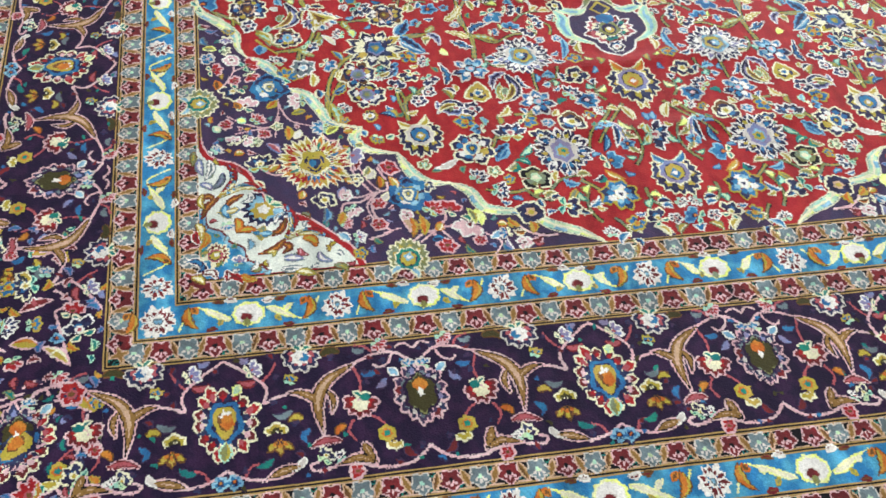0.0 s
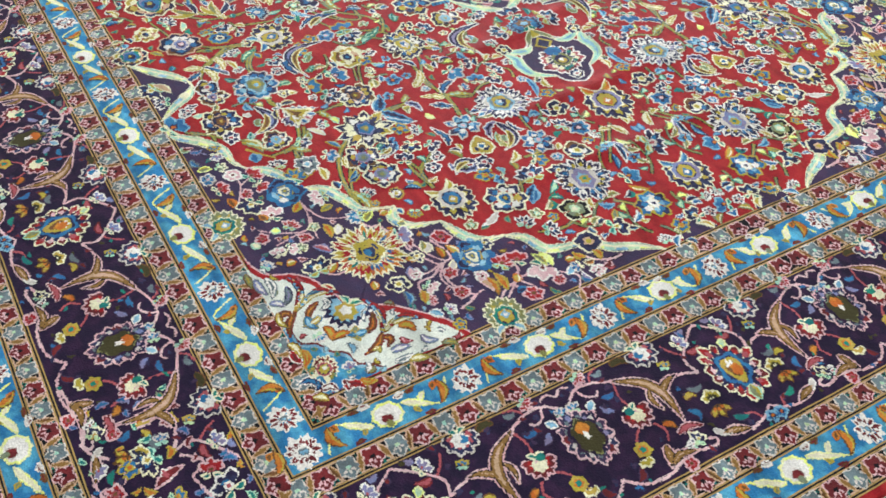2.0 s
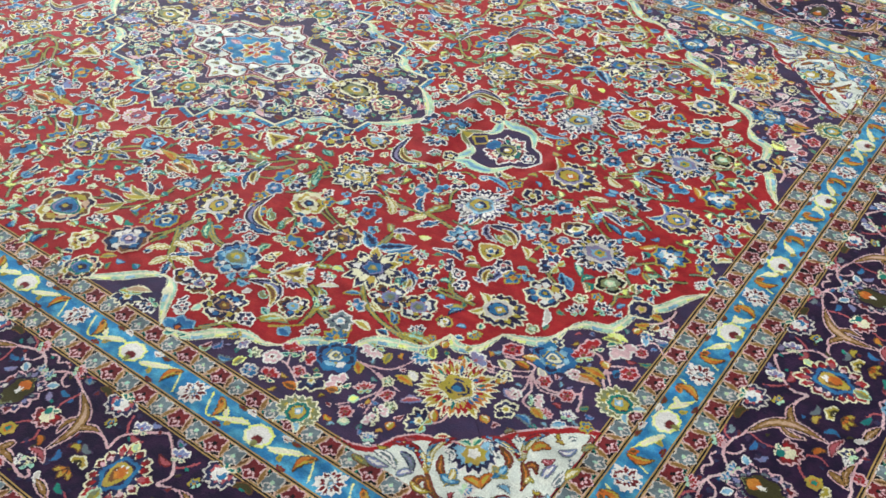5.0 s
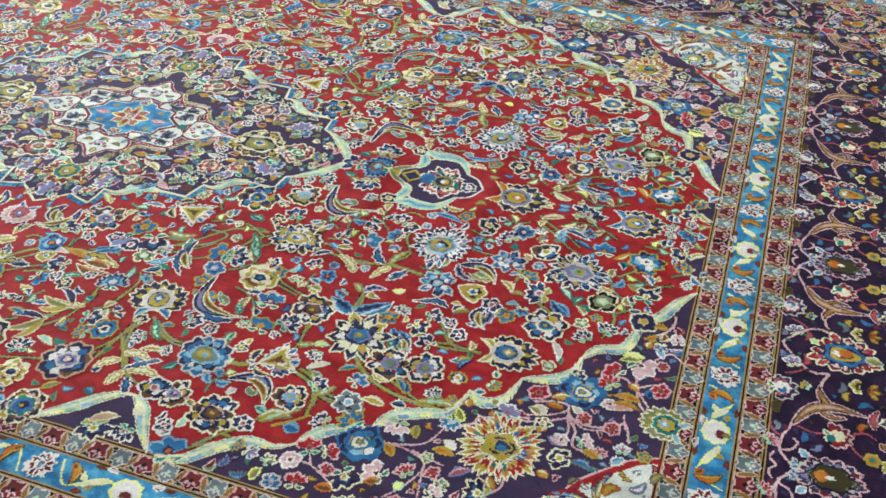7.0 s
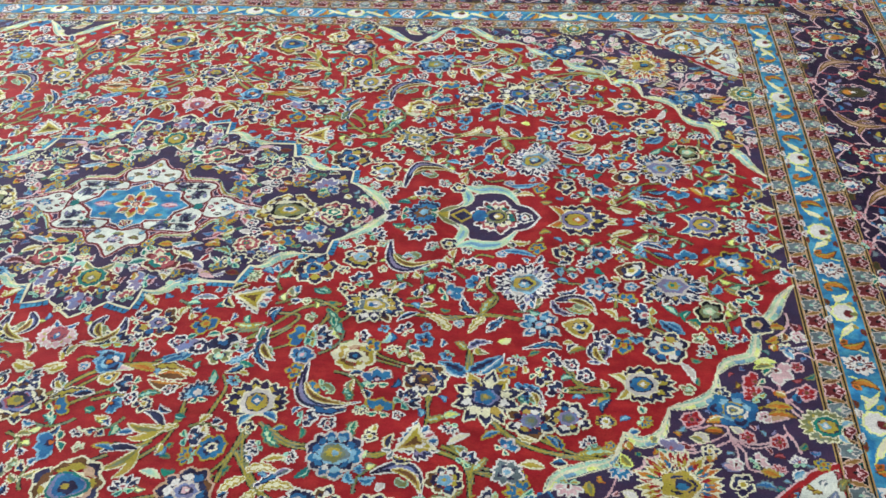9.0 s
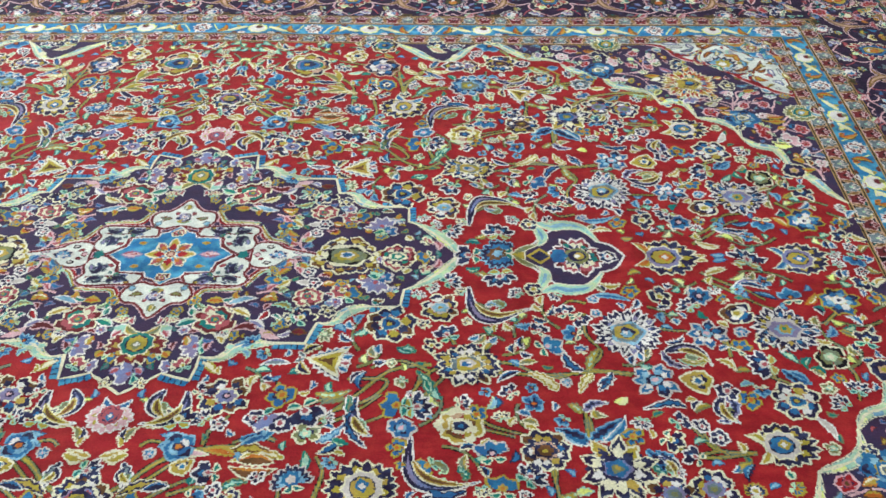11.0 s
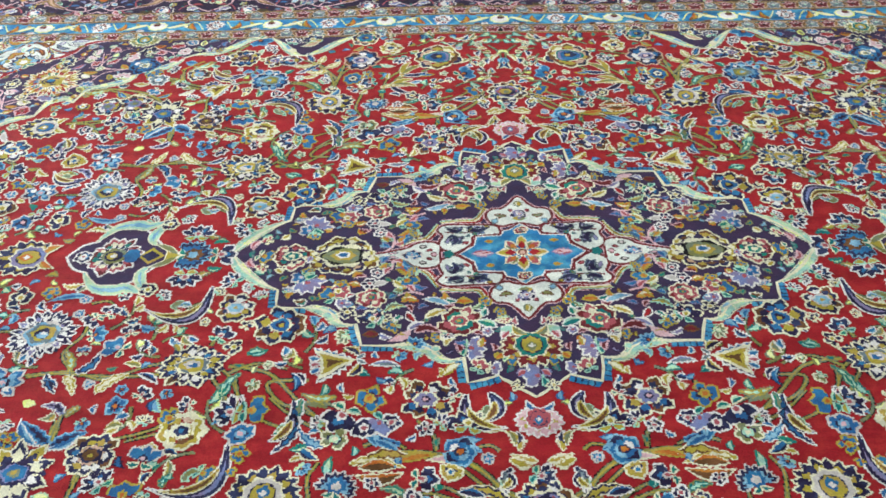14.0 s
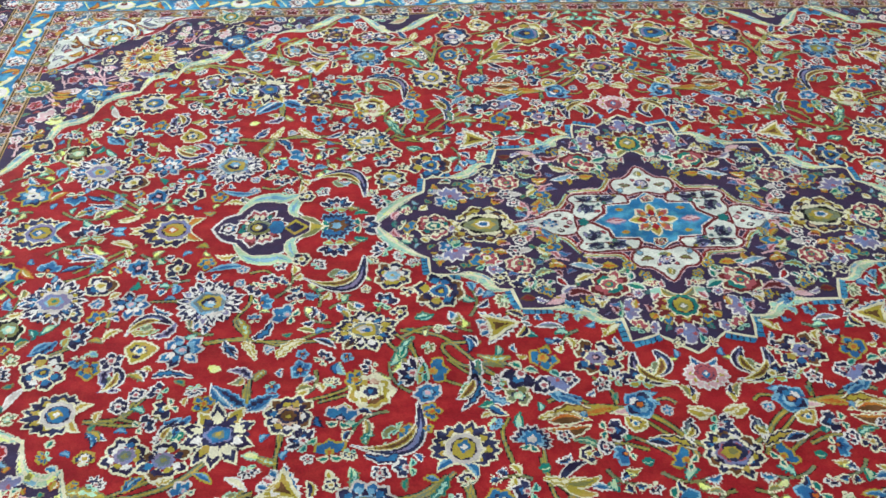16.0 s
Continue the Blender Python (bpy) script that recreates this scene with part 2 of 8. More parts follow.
        if grid is not None:
            me.vertices.add(len(xy))
            me.vertices.foreach_set("co", np.column_stack([xy, z]).ravel())
            me.loops.add(4 * n)
            me.loops.foreach_set("vertex_index", quads.ravel().astype(np.int32))
            me.polygons.add(n)
            me.polygons.foreach_set("loop_start", np.arange(0, 4 * n, 4, dtype=np.int32))
        else:
            # faces look up: turn those that a mirrored shape has left upside down
            faces = []
            for f in self.faces:
                p = xy[list(f[:3])]
                turn = (p[1][0] - p[0][0]) * (p[2][1] - p[0][1]) - (p[1][1] - p[0][1]) * (p[2][0] - p[0][0])
                faces.append(f if turn >= 0 else f[::-1])
            me.from_pydata(np.column_stack([xy, z]).tolist(), [], faces)
        for k in used:
            me.materials.append(MATS[k])
        me.polygons.foreach_set("material_index", np.searchsorted(used, slots).astype(np.int32))
        me.update(calc_edges=True)
        ob = new(name, me)
        ob.parent = parent
        return tagged(ob, label=label, kind=kind)


# ---- the room ----
def slab(name, x0, x1, y0, y1, z0, z1, mat):
    me = bpy.data.meshes.new(name)
    bm = bmesh.new()
    bmesh.ops.create_cube(bm, size=1, matrix=Matrix.Translation(((x0 + x1) / 2, (y0 + y1) / 2, (z0 + z1) / 2)) @ Matrix.Diagonal((x1 - x0, y1 - y0, z1 - z0, 1)))
    bm.to_mesh(me)
    bm.free()
    me.materials.append(mat)
    return tagged(new(name, me), kind="structure")


STONE = plain("pale_stone", (0.35, 0.34, 0.29), 0.35, 3.0, 0.12)
PLASTER = plain("white_plaster", (0.74, 0.73, 0.70), 0.85, 1.5, 0.05)
tagged(slab("floor", -7, 7, -6, 7, -0.16, -THICK - 0.0005, STONE), "pale grey-white polished stone floor under the carpet", "floor")
slab("ceiling", -7.2, 7.2, -6.2, 7.2, 3.2, 3.35, PLASTER)
slab("wall_east", 7, 7.2, -6, 7, -0.16, 3.2, PLASTER)
slab("wall_west", -7.2, -7, -6, 7, -0.16, 3.2, PLASTER)
slab("wall_south", -7.2, 7.2, -6.2, -6, -0.16, 3.2, PLASTER)
slab("wall_north", -7.2, 7.2, 7, 7.2, -0.16, 3.2, PLASTER)

# ---- the carpet ----
carpet = tagged(new("carpet"), "large knotted wool carpet, red field, navy medallion, on beige floor", "carpet")
EDGE = 0.020
# widths of the stripes from the field outwards
GA, GB, GC, BORDER = 0.044, 0.071, 0.047, 0.245
S1, S2, S3 = GA, GA + GB, GA + GB + GC
S4 = S3 + BORDER
S5, S6, S7 = S4 + 0.042, S4 + 0.110, S4 + 0.155
OUT = S7 + EDGE
CX, CY = FX + OUT, FY + OUT + 0.026


def body():
    """The carpet's thickness: foundation and edge cord."""
    me = bpy.data.meshes.new("foundation")
    n = 160
    ring = []
    for (ax, ay), (bx, by) in zip([(-CX, -CY), (CX, -CY), (CX, CY), (-CX, CY)], [(CX, -CY), (CX, CY), (-CX, CY), (-CX, -CY)]):
        ring += [(ax + (bx - ax) * i / n, ay + (by - ay) * i / n) for i in range(n)]
    ring = np.array(ring)
    wob = 0.003 * np.sin(ring[:, 0] * 7 + ring[:, 1] * 5) + 0.002 * np.sin(ring[:, 0] * 17 - ring[:, 1] * 13)
    ring = ring * (1 + wob[:, None] / 2)
    ring = np.column_stack([ring[:, 0] * (1 + 0.011 * ring[:, 1]), ring[:, 1] + 0.018 * ring[:, 1] ** 2])
    m = len(ring)
    top = rise(ring[:, 0], ring[:, 1])
    inner = ring * 0.985
    co = np.vstack([np.column_stack([ring * 0.998, np.full(m, -THICK)]), np.column_stack([ring, top - 0.006]), np.column_stack([ring * 0.9985, top - 0.001]), np.column_stack([inner, rise(inner[:, 0], inner[:, 1])])])
    faces = [(k * m + i, k * m + (i + 1) % m, (k + 1) * m + (i + 1) % m, (k + 1) * m + i) for k in range(3) for i in range(m)]
    me.from_pydata(co.tolist(), [], faces)
    me.materials.append(MATS[SLOT["red"]])
    ob = new("foundation", me)
    ob.parent = carpet
    return ob


tagged(body(), label="plain red wool edge of the carpet")


def frame_of(w, a, b, colour, layer):
    """A rectangular stripe all round the field, from a to b outside its edge."""
    x0, x1, y0, y1 = FX + a, FX + b, FY + a, FY + b
    w.sheet(-x1, x1, y0, y1, colour, layer)
    w.sheet(-x1, x1, -y1, -y0, colour, layer)
    w.sheet(x0, x1, -y0, y0, colour, layer)
    w.sheet(-x1, -x0, -y0, y0, colour, layer)


w = Weave(); w.sheet(-FX, FX, -FY, FY, "red", 0.6, 0.010)
field = w.lay("field", carpet, "red wool field strewn with flowers and vines", knots=False)
w = Weave(); frame_of(w, S3, S4, "night", 1)
main_border = w.lay("main_border", carpet, "dark navy border with palmettes and pink scrolling vines", knots=False)
guards = []
for a, b, c, d, nm in ((0, S1, S2, S3, "inner_guard"), (S4, S5, S6, S7, "outer_guard")):
    w = Weave()
    frame_of(w, a, b, "black", 1); frame_of(w, b, c, "blue", 1); frame_of(w, c, d, "black", 1)
    guards.append(w.lay(nm, carpet, "narrow bright blue guard border between two patterned stripes", knots=False))
w = Weave(); frame_of(w, S7, OUT - 0.004, "red", 0.5)
for e in (-1, 1):
    y0, y1 = sorted((e * (FY + OUT - 0.004), e * (CY - 0.004)))
    w.sheet(-FX - OUT + 0.004, FX + OUT - 0.004, y0, y1, "red", 0.5)
w.lay("edge_band", carpet, "plain red outer edge band", knots=False)


def fringe(end):
    """Short white cotton warp ends beyond one short edge, in uneven tufts that lie on the floor."""
    rng = random.Random(3 + end)
    co, faces = [], []
    y = -CY + 0.004
    while y < CY - 0.004:
        yy = y + 0.018 * y * y
        x = (CX - 0.006) * (1 + end * 0.011 * y)
        size, drift, h = rng.uniform(0.040, 0.058), rng.uniform(-0.012, 0.012), rng.uniform(0.0016, 0.0026)
        for i in range(5):
            u = i / 4
            w = h * (1.0, 0.8, 1.0, 1.25, 0.6)[i]
            z = -0.004 - 0.006 * min(1.0, 2 * u)
            px, py = end * (x + size * u), yy + drift * u * u
            base = len(co)
            co += [(px, py - w, z), (px, py, z + 0.0022), (px, py + w, z)]
            if i:
                faces += [(base - 3, base - 2, base + 1, base), (base - 2, base - 1, base + 2, base + 1)]
        y += rng.uniform(0.0036, 0.0056)
    me = bpy.data.meshes.new("fringe")
    me.from_pydata(co, [], faces)
    me.materials.append(MATS[SLOT["white"]])
    ob = new("fringe", me)
    ob.parent = carpet
    return tagged(ob, label="short white cotton fringe", kind="stuff")


fringe(1)
fringe(-1)

# ---- drawing the motifs ----
# the colour of the other half of a leaf
PARTNER = {"gold": "cream", "olive": "gold", "navy": "cobalt", "cobalt": "sky", "teal": "mint", "orange": "gold", "brown": "orange", "rose": "pink", "lilac": "white", "slate": "lilac", "red": "maroon"}
# what petals of one flower show inside their rims: the larger patch and the smaller one at the base
PETALS = {
    "navy": (("navy", "cobalt"), ("navy", "gold"), ("brown", "navy"), ("navy", "white")), "brown": (("brown", "gold"), ("gold", "cream"), ("navy", "brown"), ("navy", "tan")),
    "gold": (("cream", "gold"), ("gold", "brown"), ("cream", "tan"), ("gold", "cream")), "cobalt": (("navy", "cobalt"), ("cobalt", "sky"), ("cobalt", "white")),
    "dusk": (("plum", "slate"), ("navy", "lilac"), ("maroon", "plum"), ("navy", "grey")), "stripe": (("maroon", "white"), ("white", "maroon"), ("maroon", "maroon")), "pale": (("navy", "cream"), ("navy", "white"), ("gold", "navy"), ("navy", "gold")), "pink": (("rose", "white"), ("maroon", "pink"), ("white", "rose")),
    "lilac": (("navy", "white"), ("navy", "lilac"), ("navy", "white"), ("lilac", "white")), "rose": (("maroon", "rose"), ("rose", "cream"), ("maroon", "teal")),
    "orange": (("red", "gold"), ("orange", "cobalt"), ("gold", "red"), ("red", "cream"), ("orange", "teal")), "red": (("maroon", "red"), ("red", "rose"), ("maroon", "pink")), "slate": (("lilac", "slate"), ("navy", "sky")),
}


class Pen:
    """Draws in the quarter of the carpet where x > 0 and y < 0; sx and sy mirror the drawing into the others."""

    def __init__(self, weave, sx=1, sy=1):
        self.w, self.sx, self.sy, self.rng = weave, sx, sy, random.Random(7)

    def m(self, pts):
        return [(p[0] * self.sx, p[1] * self.sy) for p in pts]

    def fan(self, pts, colour, layer, hub=None):
        self.w.fan(self.m(pts), colour, layer, None if hub is None else self.m([hub])[0])

    def band(self, a, b, colour, layer, closed=False):
        self.w.band(self.m(a), self.m(b), colour, layer, closed)

    def disc(self, x, y, r, colour, layer, squash=1.0, turn=0.0, n=14, lobes=0, depth=0.0):
        c, s = math.cos(turn), math.sin(turn)
        pts = []
        for i in range(n):
            a = math.tau * i / n
            k = r * (1 + depth * math.cos(lobes * a))
            u, v = k * math.cos(a), k * math.sin(a) * squash
            pts.append((x + u * c - v * s, y + u * s + v * c))
        self.fan(pts, colour, layer, (x, y))

    def petal(self, x, y, turn, r0, r1, half, colours, layer, q=1.4, squash=1.0, face=0.0, rim=0.0022, n=6):
        """A ragged petal from r0 to r1 in the direction turn of a flower at x, y, which is squashed across the direction face.
        colours: its edge, then what lies inside, each within the one before."""
        c, s, cf, sf = math.cos(turn), math.sin(turn), math.cos(face), math.sin(face)
        rag = [[1 + (0.10 if (i + k) % 2 else -0.08) + 0.18 * (self.rng.random() - 0.5) for k in (0, 1)] for i in range(n + 1)]
        rag[n] = [0.40, 0.40]
        for step, colour in enumerate((colours,) if isinstance(colours, str) else colours):
            inset = rim * step * (1.0 if step < 2 else 0.85)
            top = r1 - inset * 1.5 - (0.22 * (r1 - r0) if step == 2 else 0)
            if colour is None or top <= r0 or half * 0.95 <= inset:
                continue
            wear = [0.72 + 0.42 * self.rng.random() for _ in range(n + 1)] if step else [1.0] * (n + 1)
            sides = ([], [])
            for i in range(n + 1):
                u = i / n
                for k, sign in ((0, 1), (1, -1)):
                    h = max(0.0003, (half * max(0.12, math.sin(math.pi * min(u, 0.93) ** q)) * rag[i][k] - inset) * wear[i])
                    a, b = r0 + (top - r0) * u, sign * h
                    a, b = a * c - b * s, (a * s + b * c) * squash
                    sides[k].append((x + a * cf - b * sf, y + a * sf + b * cf))
            self.band(sides[0], sides[1], colour, layer + 0.7 * step)

    def leaf(self, a, b, half, bend, edge, fill, layer, vein=None, saw=0.0, rim=0.0027, q=1.0):
        """A leaf from a to b, bent to its left, with a rim of another colour."""
        dx, dy = b[0] - a[0], b[1] - a[1]
        size = math.hypot(dx, dy) or 1e-6
        ux, uy, n = dx / size, dy / size, 11
        left, right, inl, inr, core = [], [], [], [], []
        for i in range(n + 1):
            u = i / n
            k = 4 * bend * u * (1 - u) * size
            cx, cy = a[0] + dx * u - uy * k, a[1] + dy * u + ux * k
            h = half * math.sin(math.pi * min(1, max(0, u)) ** q)
            j = h * (1 + (saw if i % 2 else -saw) + 0.14 * (self.rng.random() - 0.5)) + (0.0008 if 0 < i < n else 0)
            g = max(0.0, min(h, j) - rim)
            g2 = max(0.0, (h - rim) * 0.3)
            left.append((cx - uy * j, cy + ux * j)); right.append((cx + uy * j, cy - ux * j))
            u2 = min(max(u, 0.07), 0.93)
            k2 = 4 * bend * u2 * (1 - u2) * size
            dx2, dy2 = a[0] + dx * u2 - uy * k2, a[1] + dy * u2 + ux * k2
            inl.append((dx2 - uy * g, dy2 + ux * g)); inr.append((dx2 + uy * g, dy2 - ux * g))
            core.append(((dx2 - uy * g2, dy2 + ux * g2), (dx2 + uy * g2, dy2 - ux * g2)))
        self.band(left, right, edge, layer)
        if fill:
            self.band(inl, inr, fill, layer + 1)
        if vein is None and half > 0.0075 and fill in PARTNER:
            vein = PARTNER[fill]
        if vein:
            self.band(inl, [p[0] for p in core], vein, layer + 2)

    def stroke(self, pts, w0, w1, colour, layer, per=6):
        """A stem through the points, from width w0 to w1."""
        p = [pts[0]] + list(pts) + [pts[-1]]
        line = []
        for i in range(1, len(p) - 2):
            for k in range(per):
                t = k / per
                line.append(tuple(0.5 * (2 * p[i][d] + (p[i + 1][d] - p[i - 1][d]) * t + (2 * p[i - 1][d] - 5 * p[i][d] + 4 * p[i + 1][d] - p[i + 2][d]) * t * t + (3 * p[i][d] - p[i - 1][d] - 3 * p[i + 1][d] + p[i + 2][d]) * t ** 3) for d in (0, 1)))
        line.append(tuple(pts[-1]))
        a, b = [], []
        n = len(line)
        for i, (x, y) in enumerate(line):
            j, k = max(0, i - 1), min(n - 1, i + 1)
            dx, dy = line[k][0] - line[j][0], line[k][1] - line[j][1]
            s = math.hypot(dx, dy) or 1e-6
            h = (w0 + (w1 - w0) * i / (n - 1)) / 2 * (0.92 + 0.3 * self.rng.random())
            a.append((x - dy / s * h, y + dx / s * h)); b.append((x + dy / s * h, y - dx / s * h))
        self.band(a, b, colour, layer)
        return line


# kind: petals, their edge and fill colours, inner start, half width, shape, then discs from the outside in
ROSES = {
    "daisy": (19, "white", "lilac", 0.42, 0.105, 1.4, (("grey", 0.55), ("sky", 0.50), ("slate", 0.44), ("gold", 0.36), ("navy", 0.22), ("sky", 0.17), ("white", 0.08))),
    "lilac_daisy": (15, "white", "navy", 0.42, 0.13, 1.4, (("grey", 0.56), ("lilac", 0.50), ("sky", 0.30), ("gold", 0.20), ("teal", 0.09))),
    "star": (10, "cream", "pale", 0.22, 0.17, 1.1, (("navy", 0.42), ("lilac", 0.34), ("cobalt", 0.27), ("olive", 0.15), ("gold", 0.07))),
    "cream_rose": (9, "cream", "gold", 0.30, 0.27, 1.6, (("cream", 0.52), ("gold", 0.44), ("cream", 0.40), ("navy", 0.30), ("cobalt", 0.12))),
    "brown_rose": (11, "cream", "navy", 0.34, 0.23, 1.6, (("tan", 0.46), ("navy", 0.42), ("brown", 0.28), ("gold", 0.10))),
    "navy_rose": (15, "cream", "navy", 0.38, 0.15, 1.4, (("cream", 0.50), ("slate", 0.46), ("gold", 0.36), ("grey", 0.24), ("cobalt", 0.14), ("white", 0.06))),
    "cream_star": (8, "cream", "navy", 0.30, 0.24, 1.3, (("cream", 0.46), ("lilac", 0.38), ("navy", 0.17), ("pink", 0.10))),
    "gold_star": (8, "cream", "navy", 0.28, 0.27, 1.4, (("cream", 0.40), ("cobalt", 0.32), ("navy", 0.18), ("gold", 0.10))),
    "blue_ring": (12, "grey", "cobalt", 0.42, 0.22, 1.6, (("sky", 0.56), ("slate", 0.48), ("olive", 0.38), ("gold", 0.26), ("sky", 0.12))),
    "mauve": (9, "tan", "navy", 0.30, 0.27, 1.6, (("grey", 0.45), ("lilac", 0.38), ("navy", 0.24), ("pink", 0.15), ("white", 0.06))),
    "mauve_dark": (8, "cream", "navy", 0.28, 0.26, 1.5, (("lilac", 0.42), ("slate", 0.28), ("olive", 0.14))),
    "rainbow": (10, "cream", "brown", 0.42, 0.26, 1.6, (("cream", 0.62), ("teal", 0.58), ("lilac", 0.50), ("cobalt", 0.42), ("navy", 0.26), ("gold", 0.12))),
    "blue_star": (7, "grey", "cobalt", 0.18, 0.25, 1.2, (("navy", 0.36), ("sky", 0.26), ("pink", 0.15))),
    "blue_gold": (8, "gold", "cobalt", 0.15, 0.24, 1.3, (("cream", 0.34), ("white", 0.28), ("navy", 0.10))),
    "white_star": (8, "white", "slate", 0.10, 0.20, 1.2, (("white", 0.30), ("sky", 0.16))),
    "sky_rose": (8, "cream", "navy", 0.25, 0.27, 1.5, (("grey", 0.44), ("sky", 0.36), ("gold", 0.12))),
    "sky_small": (7, "grey", "cobalt", 0.2, 0.30, 1.6, (("sky", 0.42), ("pink", 0.16))),
    "navy_small": (5, "white", "navy", 0.05, 0.40, 1.5, (("grey", 0.32), ("rose", 0.20))),
    "cream_small": (5, "cream", "navy", 0.05, 0.42, 1.5, (("cream", 0.36), ("gold", 0.22))),
    "gold_small": (5, "gold", "cobalt", 0.05, 0.40, 1.5, (("gold", 0.40), ("orange", 0.22))),
    "blue_small": (5, "sky", "cobalt", 0.05, 0.42, 1.5, (("navy", 0.34), ("orange", 0.20))),
    "pink_small": (6, "white", "pink", 0.05, 0.34, 1.6, (("white", 0.42), ("rose", 0.26), ("maroon", 0.12))),
    "vase_rose": (13, "cream", "navy", 0.40, 0.20, 1.4, (("cream", 0.62), ("navy", 0.57), ("lilac", 0.52), ("rose", 0.46), ("navy", 0.37), ("gold", 0.29), ("olive", 0.14))),
    "white_small": (6, "white", "navy", 0.05, 0.34, 1.6, (("white", 0.40), ("rose", 0.18))),
    "olive_small": (5, "cream", "olive", 0.05, 0.42, 1.5, (("mint", 0.40), ("cream", 0.20))),
    "red_small": (6, "pink", "red", 0.10, 0.36, 1.5, (("rose", 0.42), ("pink", 0.30), ("brown", 0.14))),
    "rose_six": (8, "cream", "rose", 0.20, 0.30, 1.5, (("cream", 0.44), ("rose", 0.36), ("teal", 0.20), ("gold", 0.10))),
    "lilac_small": (5, "white", "lilac", 0.05, 0.42, 1.5, (("lilac", 0.45), ("white", 0.30), ("rose", 0.15))),
    "sun": (30, "cream", "orange", 0.36, 0.085, 1.2, (("cream", 0.46), ("gold", 0.42), ("navy", 0.31), ("gold", 0.27), ("navy", 0.19), ("cobalt", 0.14))),
    "corner_blue": (7, "cobalt", "cobalt", 0.25, 0.32, 1.5, (("gold", 0.46), ("cobalt", 0.44), ("cream", 0.34), ("slate", 0.18), ("gold", 0.08))),
    "ring_oval": (16, "cream", "brown", 0.62, 0.17, 1.6, (("cream", 0.66), ("black", 0.60), ("olive", 0.52), ("gold", 0.34), ("white", 0.20), ("cobalt", 0.13))),
    "small_oval": (10, "cream", "rose", 0.4, 0.24, 1.5, (("cream", 0.44), ("teal", 0.32), ("cream", 0.16))),
    "gold_palmette": (15, "cream", "red", 0.54, 0.14, 1.4, (("navy", 0.60), ("cobalt", 0.55), ("navy", 0.45), ("gold", 0.42), ("brown", 0.24), ("orange", 0.20))),
    "olive_palmette": (16, "pink", "dusk", 0.50, 0.15, 1.4, (("night", 0.64), ("olive", 0.60), ("moss", 0.54))),
    "pendant_rose": (16, "white", "rose", 0.42, 0.17, 1.4, (("cream", 0.46), ("olive", 0.42))),
    "white_eight": (11, "white", "stripe", 0.20, 0.17, 1.3, (("white", 0.36), ("slate", 0.24), ("sky", 0.12))),
}


UNDER = {"daisy": 0.90, "lilac_daisy": 0.90, "navy_rose": 0.90, "brown_rose": 0.75, "mauve": 0.75, "star": 0.70, "pendant_rose": 0.85, "blue_ring": 0.82, "gold_palmette": 0.80, "olive_palmette": 0.80}


def rose(pen, kind, x, y, r, turn=0.0, squash=1.0, layer=5):
    n, edge, fill, start, half, q, rings = ROSES[kind]
    rim = min(0.0026, 0.03 * r + 0.0014)
    tones = PETALS.get(fill, (("black", fill),))
    if kind in UNDER:
        pen.disc(x, y, r * UNDER[kind], "navy", layer - 0.4, squash, turn, 30, n, 0.10)
    for k in range(n):
        a = math.tau * (k + 0.5 + 0.40 * (pen.rng.random() - 0.5)) / n
        reach = r * (1.02 + 0.24 * (pen.rng.random() - 0.5))
        tone = pen.rng.choice(tones)
        pen.petal(x, y, a, r * start, reach, r * half * (0.95 + 0.3 * pen.rng.random()) + 0.0012, (edge, *tone), layer + 0.05 * (k % 3), q, squash, turn, rim, 7)
    for i, (colour, k) in enumerate(rings):
        dx, dy = (0.05 * r * (pen.rng.random() - 0.5) for _ in range(2))
        pen.disc(x + dx * i * 0.5, y + dy * i * 0.5, r * k, colour, layer + 2.3 + i * 0.5, squash * (1.0 - 0.26 * pen.rng.random()), turn, 22, n if i == 0 else pen.rng.choice((3, 5, 6)), 0.11 if i < 1 else 0.12)


